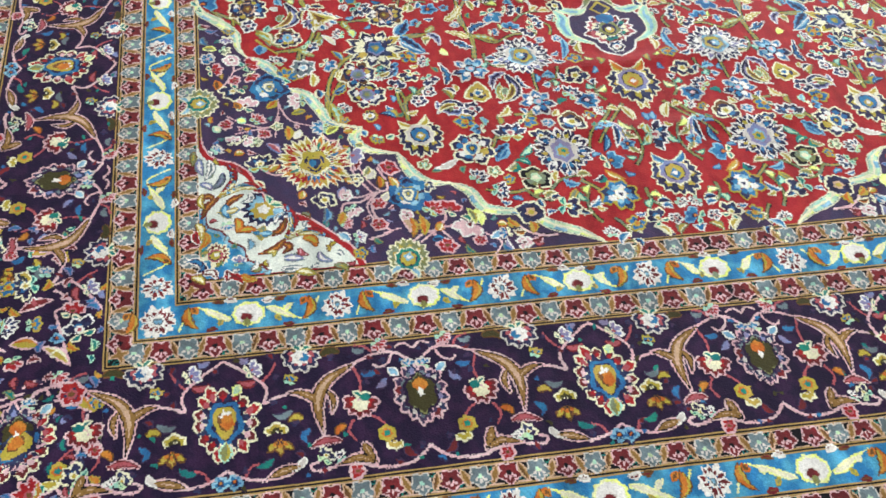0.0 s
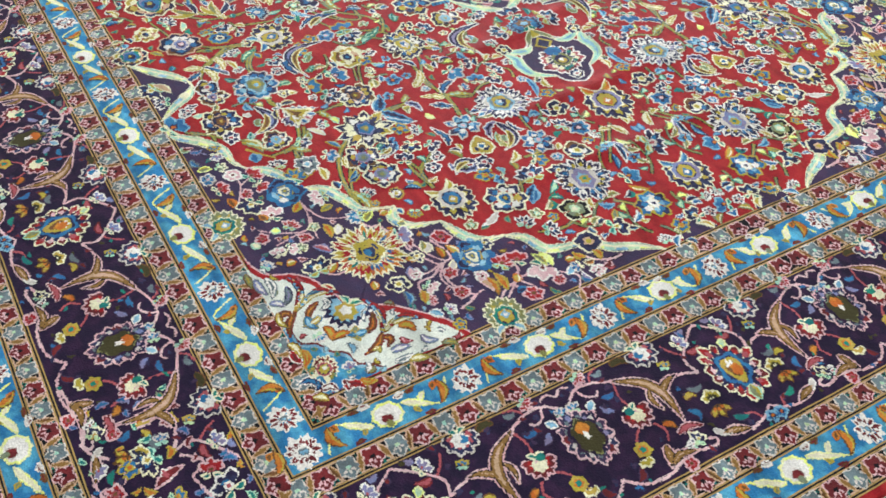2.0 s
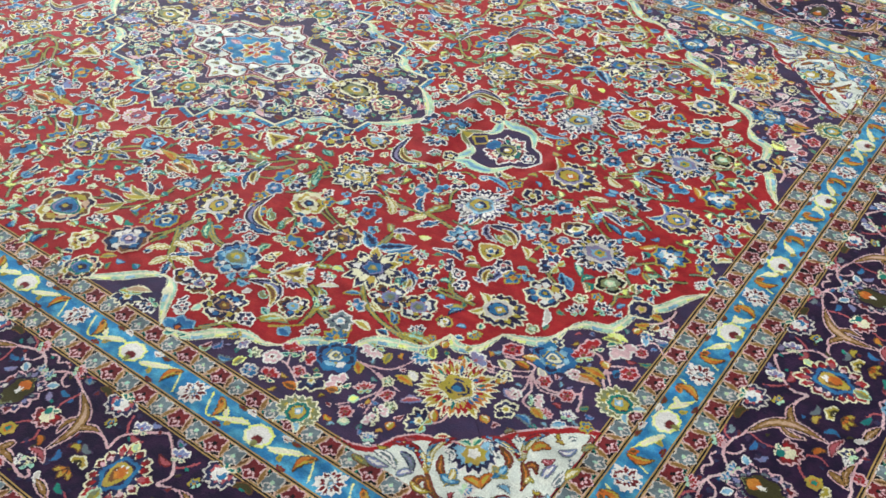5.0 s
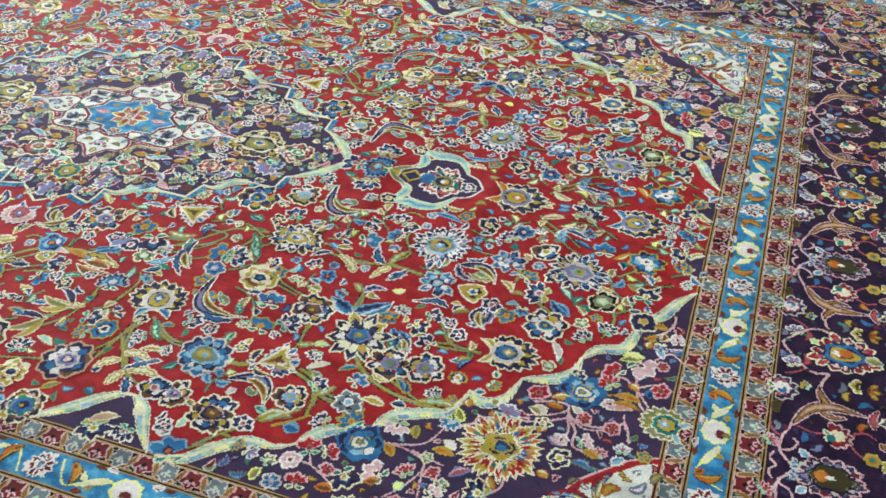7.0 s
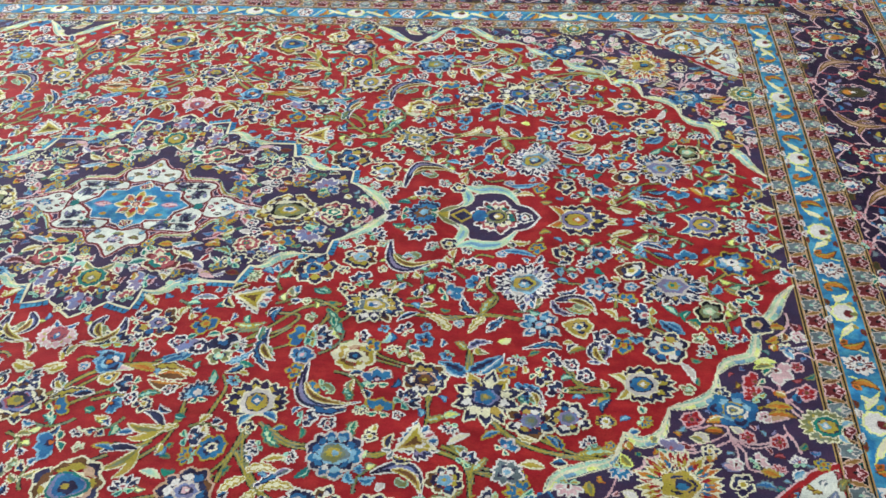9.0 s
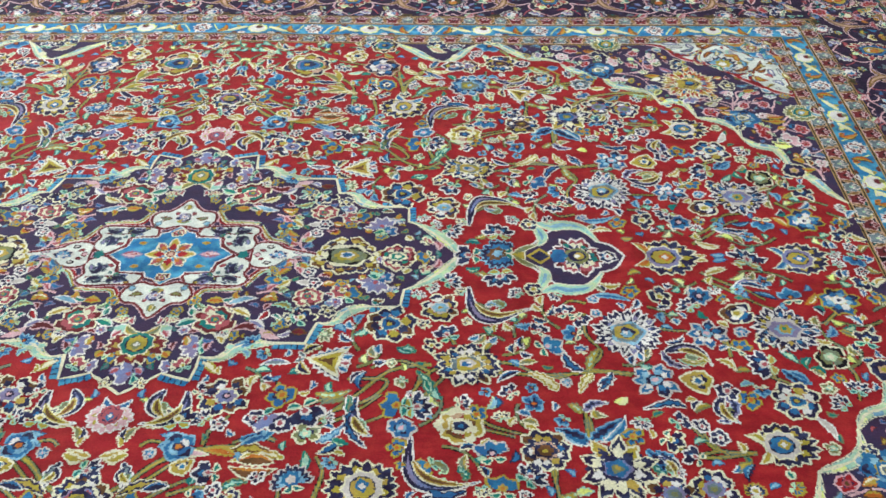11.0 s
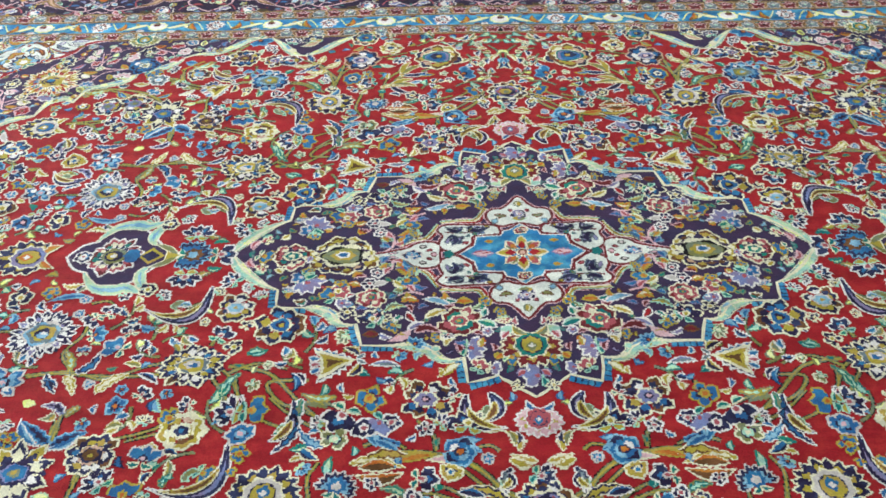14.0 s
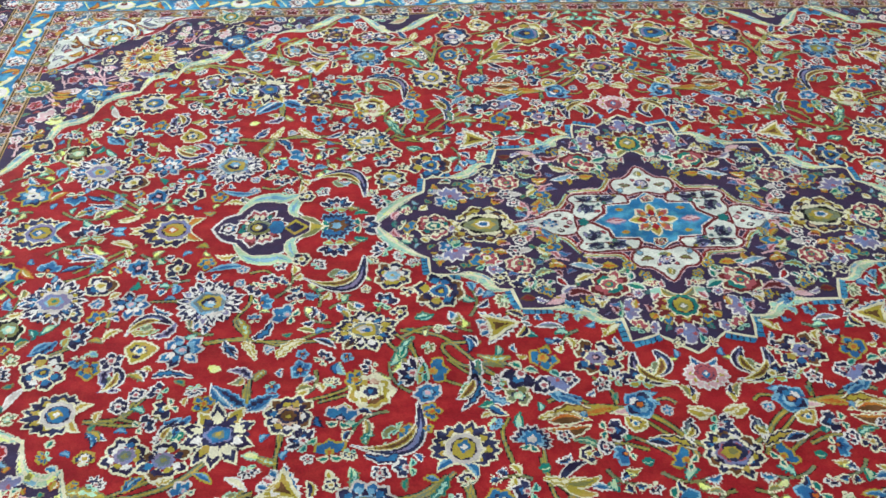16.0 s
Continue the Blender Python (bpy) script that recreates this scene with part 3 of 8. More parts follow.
def floret(pen, kind, x, y, r, layer=5):
    """A small blossom, seen from above or from the side."""
    n, edge, fill, start, half, q, rings = ROSES[kind]
    way = pen.rng.random() * math.tau
    style = pen.rng.random()
    rim = 0.0025
    heart = rings[-1][0]
    if style < 0.42:
        for k in range(n):
            a = way + math.tau * (k + 0.35 * (pen.rng.random() - 0.5)) / n
            pen.petal(x, y, a, r * 0.05, r * (0.85 + 0.3 * pen.rng.random()), r * 0.42, (edge, fill, fill if k % 2 else "navy"), layer, q, 1, 0, rim)
        pen.disc(x, y, r * 0.36, rings[0][0], layer + 2.2, 1, way, 12, 5, 0.2)
        pen.disc(x, y, r * 0.20, heart, layer + 2.7, 1, way, 10)
        return
    m = 3 if style < 0.75 else 5
    bx, by = x - 0.5 * r * math.cos(way), y - 0.5 * r * math.sin(way)
    for side in (-1, 1):
        t = way + side * 1.75
        pen.leaf((bx, by), (bx + 0.95 * r * math.cos(t), by + 0.95 * r * math.sin(t)), r * 0.26, 0.2 * side, "cream" if style < 0.6 else "mint", "teal" if style < 0.85 else "gold", layer - 1)
    for k in range(m):
        a = way + (2 * k / (m - 1) - 1) * (0.75 if m == 3 else 1.1)
        pen.petal(bx, by, a, r * 0.1, r * (1.35 + 0.3 * pen.rng.random()), r * (0.50 if m == 3 else 0.36), (edge, fill, "cobalt" if k % 2 and fill == "navy" else fill), layer, 1.5, 1, 0, rim)
    pen.disc(bx + 0.35 * r * math.cos(way), by + 0.35 * r * math.sin(way), r * 0.32, rings[0][0], layer + 2.2, 1, way, 12, 5, 0.2)
    pen.disc(bx + 0.30 * r * math.cos(way), by + 0.30 * r * math.sin(way), r * 0.18, heart, layer + 2.7, 1, way, 10)


def blade(pen, pts, half, tones, layer, saw=0.0):
    """A bent leaf along the points, pointed at both ends: tones are colours, each with its distance from the leaf's edge."""
    line = []
    p = [pts[0]] + list(pts) + [pts[-1]]
    for i in range(1, len(p) - 2):
        for k in range(5):
            t = k / 5
            line.append(tuple(0.5 * (2 * p[i][d] + (p[i + 1][d] - p[i - 1][d]) * t + (2 * p[i - 1][d] - 5 * p[i][d] + 4 * p[i + 1][d] - p[i + 2][d]) * t * t + (3 * p[i][d] - p[i - 1][d] - 3 * p[i + 1][d] + p[i + 2][d]) * t ** 3) for d in (0, 1)))
    line.append(tuple(pts[-1]))
    n = len(line)
    for step, (colour, inset) in enumerate(tones):
        left, right = [], []
        for i, (x, y) in enumerate(line):
            j, k = max(0, i - 1), min(n - 1, i + 1)
            dx, dy = line[k][0] - line[j][0], line[k][1] - line[j][1]
            size = math.hypot(dx, dy) or 1e-6
            h = max(0.0002, (half + 0.0015) * math.sin(math.pi * (0.05 + 0.90 * i / (n - 1)) ** 0.85) * (1 + (saw if i % 2 else -saw)) - inset)
            left.append((x - dy / size * h, y + dx / size * h)); right.append((x + dy / size * h, y - dx / size * h))
        pen.band(left, right, colour, layer + 0.6 * step)


def half_fan(pen, x, y, r, turn, edge="grey", fill="sky", heart="cobalt", spread=1.5, n=9, layer=5):
    """A flower seen from the side: petals in a half circle on a calyx."""
    for k in range(n):
        f = 2 * k / (n - 1) - 1
        pen.petal(x, y, turn + spread * f, r * 0.15, r * (1 - 0.12 * abs(f) + 0.12 * (pen.rng.random() - 0.5)), r * 1.2 * spread / n, (edge, "navy" if fill != "red" else "maroon", fill), layer, 1.4, 1, 0, 0.0020)
    c, s = math.cos(turn), math.sin(turn)
    pen.disc(x + 0.25 * r * c, y + 0.25 * r * s, r * 0.38, heart, layer + 2.4, 1, turn, 14, 7, 0.16)
    pen.disc(x + 0.2 * r * c, y + 0.2 * r * s, r * 0.2, edge, layer + 2.9, 1, turn, 12, 5, 0.2)
    for side in (-1, 1):
        t = turn + side * 2.2
        pen.leaf((x, y), (x + 0.55 * r * math.cos(t), y + 0.55 * r * math.sin(t)), r * 0.14, 0.2 * side, "cream", "teal", layer - 1)


def palmette(pen, x, y, r, turn, edge="cream", fill="navy", ring="grey", disc="gold", heart="cobalt", layer=5):
    """A lotus seen from the side: a round heart, frilled petals that grow towards its tip, two sepals below."""
    c, s = math.cos(turn), math.sin(turn)
    n = 15
    for k in range(n):
        f = 2 * k / (n - 1) - 1
        reach = r * (1.08 - 0.30 * f * f + 0.12 * (pen.rng.random() - 0.5))
        pen.petal(x, y, turn + 2.45 * f, r * 0.36, reach, r * 0.19, (edge, fill, fill if k % 2 == 0 else "gold"), layer, 1.4, 0.86, 0, 0.0022)
    pen.disc(x, y, r * 0.56, edge, layer + 2.2, 0.95, turn, 18, 9, 0.10)
    pen.disc(x, y, r * 0.50, ring, layer + 2.6, 0.95, turn, 18, 9, 0.06)
    pen.disc(x, y, r * 0.38, "navy", layer + 2.9, 0.9, turn)
    pen.disc(x, y, r * 0.34, disc, layer + 3.2, 0.9, turn, 14, 6, 0.12)
    pen.disc(x + 0.08 * r * c, y + 0.08 * r * s, r * 0.20, heart, layer + 3.5, 0.8, turn, 12, 4, 0.2)
    pen.disc(x + 0.05 * r * c, y + 0.05 * r * s, r * 0.09, "white", layer + 3.9, 1, 0, 10, 4, 0.3)
    for side in (-1, 1):
        b = (x - 0.45 * r * c, y - 0.45 * r * s)
        t = turn + math.pi + side * 0.85
        pen.leaf(b, (b[0] + 0.7 * r * math.cos(t), b[1] + 0.7 * r * math.sin(t)), r * 0.15, 0.25 * side, edge, heart, layer + 1.2)


def lily(pen, x, y, r, turn, layer=5):
    """A three-cornered blossom: brown heart between two dark wings with pale rims."""
    c, s = math.cos(turn), math.sin(turn)

    def at(u, v):
        return (x + r * (u * c - v * s), y + r * (u * s + v * c))

    for side in (-1, 1):
        pen.leaf(at(-0.55, 0.05 * side), at(0.85, 0.95 * side), r * 0.30, -0.10 * side, "white", "navy", layer, "cobalt", 0.32, 0.0026, 0.8)
        pen.leaf(at(-0.85, 0.10 * side), at(-0.25, 0.75 * side), r * 0.20, 0.2 * side, "cream", "navy", layer + 0.2, "gold", 0.3, 0.0024)
    pen.fan([at(-0.75, 0), at(-0.2, 0.26), at(0.45, 0.66), at(0.80, 0.78), at(0.62, 0.34), at(0.66, 0), at(0.62, -0.34), at(0.80, -0.78), at(0.45, -0.66), at(-0.2, -0.26)], "cream", layer + 2.2, at(0, 0))
    pen.fan([at(-0.50, 0), at(-0.1, 0.17), at(0.42, 0.48), at(0.64, 0.56), at(0.50, 0.26), at(0.52, 0), at(0.50, -0.26), at(0.64, -0.56), at(0.42, -0.48), at(-0.1, -0.17)], "gold", layer + 2.8, at(0, 0))
    pen.fan([at(-0.30, 0), at(0.1, 0.10), at(0.40, 0.24), at(0.34, 0), at(0.40, -0.24), at(0.1, -0.10)], "brown", layer + 3.3, at(0.05, 0))
    for k in (-1, 0, 1):
        pen.leaf(at(0.62, 0.22 * k), at(1.05, 0.42 * k), r * 0.17, 0, "white", "cobalt" if k else "rose", layer + 3.4, None, 0.3, 0.0022)
    for k in (-1, 1):
        pen.leaf(at(-0.70, 0), at(-1.05, 0.30 * k), r * 0.12, 0, "white", "slate", layer + 2, None, 0.2, 0.0022)


def sickle(pen, a, b, half, bend, layer=4):
    """A curled leaf: a dark crescent with a pale rim, a gold one within it and a green curl in its bend."""
    def on(t, k):
        dx, dy = b[0] - a[0], b[1] - a[1]
        v = k * 4 * t * (1 - t)
        return (a[0] + dx * t - dy * v, a[1] + dy * t + dx * v)

    k = 1.1 * bend
    blade(pen, [on(t, k) for t in (-0.04, 0.15, 0.35, 0.55, 0.78, 1.04)], half * 0.88, (("white", 0.0), ("navy", 0.0032), ("lilac", 0.0098)), layer)
    blade(pen, [on(t, 0.72 * k) for t in (0.22, 0.40, 0.60, 0.80, 0.96)], half * 0.50, (("cream", 0.0), ("gold", 0.0024), ("brown", 0.0050)), layer + 2)
    blade(pen, [on(0.42, 0.35 * k), on(0.50, 0.12 * k), on(0.62, 0.20 * k), on(0.58, 0.42 * k)], 0.0062, (("mint", 0.0), ("olive", 0.0026)), layer)


def spray(pen, a, b, side=1, layer=3):
    """Long bent leaves that part from a short stem: pale gold ones and a dark one."""
    dx, dy = 1.35 * (b[0] - a[0]), 1.35 * (b[1] - a[1])

    def at(u, v):
        return (a[0] + dx * u - dy * v, a[1] + dy * u + dx * v)

    pen.stroke([at(-0.1, 0), at(0.5, 0.05 * side)], 0.0070, 0.0046, "olive", layer - 0.6, 3)
    blade(pen, [at(0.05, 0), at(0.45, 0.10 * side), at(0.80, 0.08 * side), at(1.12, -0.06 * side)], 0.0090, (("cream", 0.0), ("gold", 0.0026), ("olive", 0.0058)), layer)
    blade(pen, [at(0.15, 0), at(0.40, 0.26), at(0.70, 0.40), at(0.95, 0.40)], 0.0080, (("cream", 0.0), ("gold" if side > 0 else "navy", 0.0025)), layer + 0.2)
    blade(pen, [at(0.15, 0), at(0.36, -0.26), at(0.62, -0.44), at(0.88, -0.48)], 0.0080, (("white", 0.0), ("navy" if side > 0 else "gold", 0.0025)), layer + 0.3)


def quarters(x, y):
    """The mirrored places that a motif has: four, or two where it stands on an axis."""
    if abs(x) < 0.02 and abs(y) < 0.02:
        return [(1, 1)]
    if abs(y) < 0.02:
        return [(1, 1), (-1, 1)]
    if abs(x) < 0.02:
        return [(1, 1), (1, -1)]
    return [(1, 1), (-1, 1), (1, -1), (-1, -1)]


def inside(x, y, ring):
    """Whether a place lies within a closed line."""
    hit = False
    for (ax, ay), (bx, by) in zip(ring, ring[1:] + ring[:1]):
        if (ay > y) != (by > y) and x < ax + (y - ay) * (bx - ax) / (by - ay):
            hit = not hit
    return hit


class Ground:
    """One part of the carpet that carries motifs: large ones become parts of it, fine leaves and stems one mesh a quarter."""

    def __init__(self, parent):
        self.parent = parent
        self.fine = {q: Weave() for q in quarters(1, 1)}
        self.taken = []
        self.count = 0

    def spots(self, x, y):
        return [(q, self.parent) for q in quarters(x, y)]

    def motif(self, name, x, y, draw, r=0.0):
        self.count += 1
        if r:
            self.taken.append((x, y, r))
        for (sx, sy), parent in self.spots(x, y):
            w = Weave()
            pen = Pen(w, sx, sy)
            pen.rng = random.Random(self.count)
            draw(pen)
            w.lay(name, parent)

    def rose(self, kind, x, y, r, turn=0.0, squash=1.0, name=None):
        if r < 0.03 and name is None:
            self.motif("blossom", x, y, lambda pen: floret(pen, kind, x, y, r * 1.1), r)
        else:
            self.motif(name or "rosette", x, y, lambda pen: rose(pen, kind, x, y, r * 1.05, turn, squash), r)

    def palmette(self, x, y, r, turn, **colours):
        self.motif("palmette", x, y, lambda pen: palmette(pen, x, y, r, turn, **colours), r)

    def fan(self, x, y, r, turn, **colours):
        self.motif("fan_flower", x, y, lambda pen: half_fan(pen, x, y, r, turn, **colours), r)

    def lily(self, x, y, r, turn):
        self.motif("lily", x, y, lambda pen: lily(pen, x, y, r, turn), r)

    def sickle(self, a, b, half, bend):
        self.taken += [(a[0] + (b[0] - a[0]) * t, a[1] + (b[1] - a[1]) * t, 0.02) for t in (0.2, 0.5, 0.8)]
        self.motif("curled_leaf", a[0], a[1], lambda pen: sickle(pen, a, b, half, bend))

    def each(self, draw):
        self.count += 1
        for (sx, sy), w in self.fine.items():
            pen = Pen(w, sx, sy)
            pen.rng = random.Random(self.count)
            draw(pen)

    def leaf(self, a, b, half=0.008, bend=0.1, edge="cream", fill="gold", vein=None, saw=0.12, layer=3):
        self.taken.append(((a[0] + b[0]) / 2, (a[1] + b[1]) / 2, 0.016))
        self.each(lambda pen: pen.leaf(a, b, half, bend, edge, fill, layer, vein, saw))

    def spray(self, a, b, side=1):
        self.taken.append(((a[0] + b[0]) / 2, (a[1] + b[1]) / 2, 0.028))
        self.each(lambda pen: spray(pen, a, b, side))

    def stem(self, *pts, w0=0.008, w1=0.005, colour="olive"):
        def draw(pen):
            if colour == "olive":
                pen.stroke(pts, w0 + 0.0034, w1 + 0.0034, "black", 1.7)
                pen.stroke(pts, w0 + 0.0002, w1 + 0.0006, "olive", 2)
                pen.stroke(pts, w0 * 0.30, w1 * 0.30, "gold", 2.3)
            else:
                pen.stroke(pts, w0, w1, colour, 2)
        self.taken += [(p[0], p[1], 0.006) for p in pts]
        self.each(draw)

    def free(self, x, y, r):
        return not any((x - a) ** 2 + (y - b) ** 2 < (r + c) ** 2 for a, b, c in self.taken)

    def sprigs(self, allowed, box, tries, leaves, stem="olive", seed=5):
        """Short bent twigs with a few leaves, where there is room for them."""
        rng = random.Random(seed)
        for _ in range(tries):
            x, y, way = rng.uniform(box[0], box[1]), rng.uniform(box[2], box[3]), rng.random() * math.tau
            size = rng.choice((0.030, 0.042, 0.056))
            bend = rng.choice((-0.35, 0.35))
            c, s = math.cos(way), math.sin(way)

            def at(t, k=0.0):
                v = bend * size * (1 - t * t) + k
                return (x + t * size * c - v * s, y + t * size * s + v * c)

            if not all(allowed(*at(t)) and self.free(*at(t), 0.006) for t in (-1, -0.5, 0, 0.5, 1)):
                continue
            self.taken += [(*at(t), 0.012) for t in (-1, -0.5, 0, 0.5, 1)]
            picks = [rng.choice(leaves) for _ in range(4)]

            def draw(pen):
                pen.stroke([at(-1), at(-0.5), at(0), at(0.5), at(0.9)], 0.0085, 0.0065, "black", 1.7)
                pen.stroke([at(-1), at(-0.5), at(0), at(0.5), at(0.9)], 0.0058, 0.0040, stem, 2)
                for (edge, fill), t, k in zip(picks, (-0.4, 0.0, 0.35, 0.7), (0.022, -0.022, 0.020, 0.004)):
                    pen.leaf(at(t), at(t + 0.62, k), 0.0085, 0.25 if k > 0 else -0.25, edge, fill, 3, None, 0.34, 0.0023, 0.85)

            self.each(draw)

    def scatter(self, allowed, box, tries, gap, kinds, leaves, sizes=(0.011, 0.013, 0.015, 0.018), seed=11):
        """Small buds, commas and curls in the ground that is still bare, as weavers fill it."""
        rng = random.Random(seed)
        for _ in range(tries):
            x, y = rng.uniform(box[0], box[1]), rng.uniform(box[2], box[3])
            r = rng.choice(sizes)
            if not allowed(x, y) or not self.free(x, y, r + gap):
                continue
            self.taken.append((x, y, r))
            way = rng.random() * math.tau
            c, s = math.cos(way), math.sin(way)
            pick = rng.random()
            if pick < 0.45 and r > 0.0105:
                kind = rng.choice(kinds)
                self.each(lambda pen: floret(pen, kind, x, y, r * 1.15, 3.5))
            elif pick < 0.90:
                edge, fill = rng.choice(leaves)
                bend = rng.choice((-0.25, 0.25))
                wide = min(0.0085, r * 0.62)
                self.each(lambda pen: pen.leaf((x - r * 1.3 * c, y - r * 1.3 * s), (x + r * 1.3 * c, y + r * 1.3 * s), wide, bend, edge, fill, 3, None, 0.34, min(0.0024, r * 0.2), 0.8))
                if pick < 0.65 and r > 0.0105:
                    edge2, fill2 = rng.choice(leaves)
                    self.each(lambda pen: pen.leaf((x - r * 1.3 * c, y - r * 1.3 * s), (x + r * 0.6 * c - r * 1.2 * s * bend * 4, y + r * 0.6 * s + r * 1.2 * c * bend * 4), 0.0065, bend, edge2, fill2, 3.2, None, 0.2))
            else:
                self.each(lambda pen: pen.leaf((x - r * c, y - r * s), (x + r * c, y + r * s), 0.0055, 0.2, "olive", "teal", 2.4, None, 0.2, 0.0022))

    def done(self, name="foliage"):
        for w in self.fine.values():
            if w.co:
                w.lay(name, self.parent, kind="stuff")

# ---- flowers of the red field, in one quarter, mirrored into the others ----
F = Ground(field)
F.stem((0.590, -0.313), (0.682, -0.306), (0.766, -0.342), (0.831, -0.321), (0.921, -0.330), w0=0.007, w1=0.004)
F.stem((0.840, -0.171), (0.837, -0.226), (0.862, -0.276), (0.831, -0.321), w0=0.007, w1=0.004)
F.stem((0.029, -0.611), (0.063, -0.587), (0.101, -0.548), (0.147, -0.522), (0.202, -0.518), w0=0.009, w1=0.004)
F.stem((0.258, -0.725), (0.285, -0.685), (0.314, -0.650), (0.316, -0.609), (0.314, -0.581), w0=0.007, w1=0.004)
F.stem((0.443, -0.665), (0.464, -0.738), (0.496, -0.783), (0.524, -0.797), w0=0.007, w1=0.004)
F.stem((0.443, -0.665), (0.430, -0.723), (0.409, -0.755), w0=0.007, w1=0.004)
F.stem((0.466, -0.637), (0.506, -0.673), (0.540, -0.689), (0.576, -0.692), w0=0.007, w1=0.004)
F.stem((0.443, -0.665), (0.449, -0.632), w0=0.007, w1=0.004)
F.stem((0.590, -0.313), (0.548, -0.333), (0.498, -0.418), (0.439, -0.454), w0=0.007, w1=0.004)
F.stem((0.548, -0.333), (0.496, -0.308), (0.441, -0.324), w0=0.007, w1=0.004)
F.stem((0.401, -0.352), (0.471, -0.355), (0.447, -0.398), (0.387, -0.427), (0.351, -0.461), w0=0.007, w1=0.004)
F.stem((0.825, -0.432), (0.829, -0.498), (0.839, -0.526), w0=0.007, w1=0.004)
F.stem((0.875, -0.597), (0.918, -0.639), (0.967, -0.659), (1.015, -0.665), (1.100, -0.667), w0=0.009, w1=0.004)
F.stem((0.946, -0.624), (0.986, -0.646), (1.024, -0.661), w0=0.007, w1=0.004)
F.stem((0.793, -0.662), (0.834, -0.683), (0.849, -0.717), (0.852, -0.769), w0=0.007, w1=0.004)
F.stem((0.848, -0.712), (0.894, -0.716), w0=0.007, w1=0.004)
F.stem((1.094, -0.508), (1.033, -0.503), (1.007, -0.470), (0.990, -0.442), w0=0.007, w1=0.004)
F.stem((1.033, -0.503), (1.002, -0.513), (0.977, -0.515), w0=0.007, w1=0.004)
F.stem((0.974, -0.216), (1.031, -0.217), w0=0.007, w1=0.004)
F.stem((1.088, -0.243), (1.121, -0.275), (1.151, -0.330), (1.188, -0.351), (1.201, -0.396), w0=0.007, w1=0.004)
F.stem((1.099, -0.242), (1.098, -0.285), w0=0.007, w1=0.004)
F.stem((1.086, -0.045), (1.131, -0.080), (1.197, -0.128), w0=0.007, w1=0.004)
F.stem((1.085, -0.068), (1.126, -0.095), (1.171, -0.139), (1.217, -0.154), w0=0.007, w1=0.004)
F.stem((1.293, -0.194), (1.331, -0.155), (1.344, -0.136), w0=0.007, w1=0.004)
F.stem((1.276, -0.255), (1.312, -0.326), (1.300, -0.388), w0=0.007, w1=0.004)
F.stem((0.345, -0.278), (0.310, -0.263), w0=0.007, w1=0.004)
F.stem((0.287, -0.691), (0.261, -0.706), (0.219, -0.703), w0=0.007, w1=0.004)
F.stem((0.369, -0.625), (0.381, -0.562), (0.366, -0.527), w0=0.007, w1=0.004)
F.stem((0.219, -0.728), (0.162, -0.764), w0=0.007, w1=0.004)
F.stem((0.619, -0.682), (0.680, -0.696), (0.707, -0.681), w0=0.007, w1=0.004)
F.stem((0.757, -0.574), (0.760, -0.546), (0.746, -0.533), w0=0.007, w1=0.004)
F.stem((0.630, -0.408), (0.642, -0.446), (0.683, -0.466), (0.728, -0.477), w0=0.007, w1=0.004)
F.stem((0.295, -0.495), (0.257, -0.483), (0.224, -0.501), w0=0.007, w1=0.004)
F.stem((0.174, -0.505), (0.179, -0.474), (0.207, -0.440), w0=0.007, w1=0.004)
F.stem((0.378, -0.395), (0.337, -0.414), w0=0.007, w1=0.004)
F.stem((0.280, -0.361), (0.277, -0.369), w0=0.007, w1=0.004)
F.stem((0.592, -0.261), (0.571, -0.208), w0=0.007, w1=0.004)
F.stem((0.846, -0.142), (0.815, -0.135), (0.793, -0.155), w0=0.006, w1=0.003)
F.rose("daisy", 0.916, -0.225, 0.061)
F.rose("lilac_daisy", 1.213, -0.211, 0.057)
F.rose("navy_rose", 0.615, -0.311, 0.060, 0.00, 0.85)
F.rose("cream_star", 0.192, -0.396, 0.046)
F.rose("gold_star", 0.468, -0.209, 0.051)
F.rose("star", 0.861, -0.545, 0.067)
F.rose("brown_rose", 0.745, -0.509, 0.044)
F.rose("cream_rose", 0.604, -0.460, 0.041)
F.rose("blue_ring", 0.614, -0.699, 0.049)
F.rose("mauve", 0.383, -0.795, 0.049)
F.rose("rainbow", 0.176, -0.801, 0.062)
F.palmette(0.449, -0.591, 0.064, 1.84)
F.palmette(1.139, -0.491, 0.059, 0.19, ring="grey", disc="cobalt", heart="gold")
F.rose("mauve_dark", 1.009, -0.583, 0.040)
F.rose("gold_star", 1.189, -0.394, 0.044)
F.rose("blue_star", 0.950, -0.348, 0.042)
F.rose("blue_star", 1.065, -0.224, 0.037)
F.rose("cream_small", 1.133, -0.169, 0.032)
F.rose("blue_gold", 1.340, -0.127, 0.042)
F.palmette(1.293, 0.000, 0.063, -0.02, ring="lilac")
F.rose("navy_small", 1.189, 0.000, 0.027)
F.palmette(1.017, 0.000, 0.070, -0.02, fill="navy", ring="lilac", disc="gold", heart="orange")
F.rose("navy_small", 0.611, 0.000, 0.026)
F.fan(0.335, -0.584, 0.042, 1.88)
F.fan(0.687, 0.000, 0.052, -3.14, edge="sky", fill="cobalt", heart="brown", spread=2.0, n=13)
F.fan(0.749, -0.665, 0.043, 0.19, edge="white", fill="lilac", heart="gold")
F.fan(1.074, -0.590, 0.023, 1.56, edge="gold", fill="cobalt", heart="white")
F.lily(0.353, -0.308, 0.049, -0.16)
F.rose("white_small", 0.584, -0.079, 0.019)
F.rose("navy_small", 0.679, -0.075, 0.025)
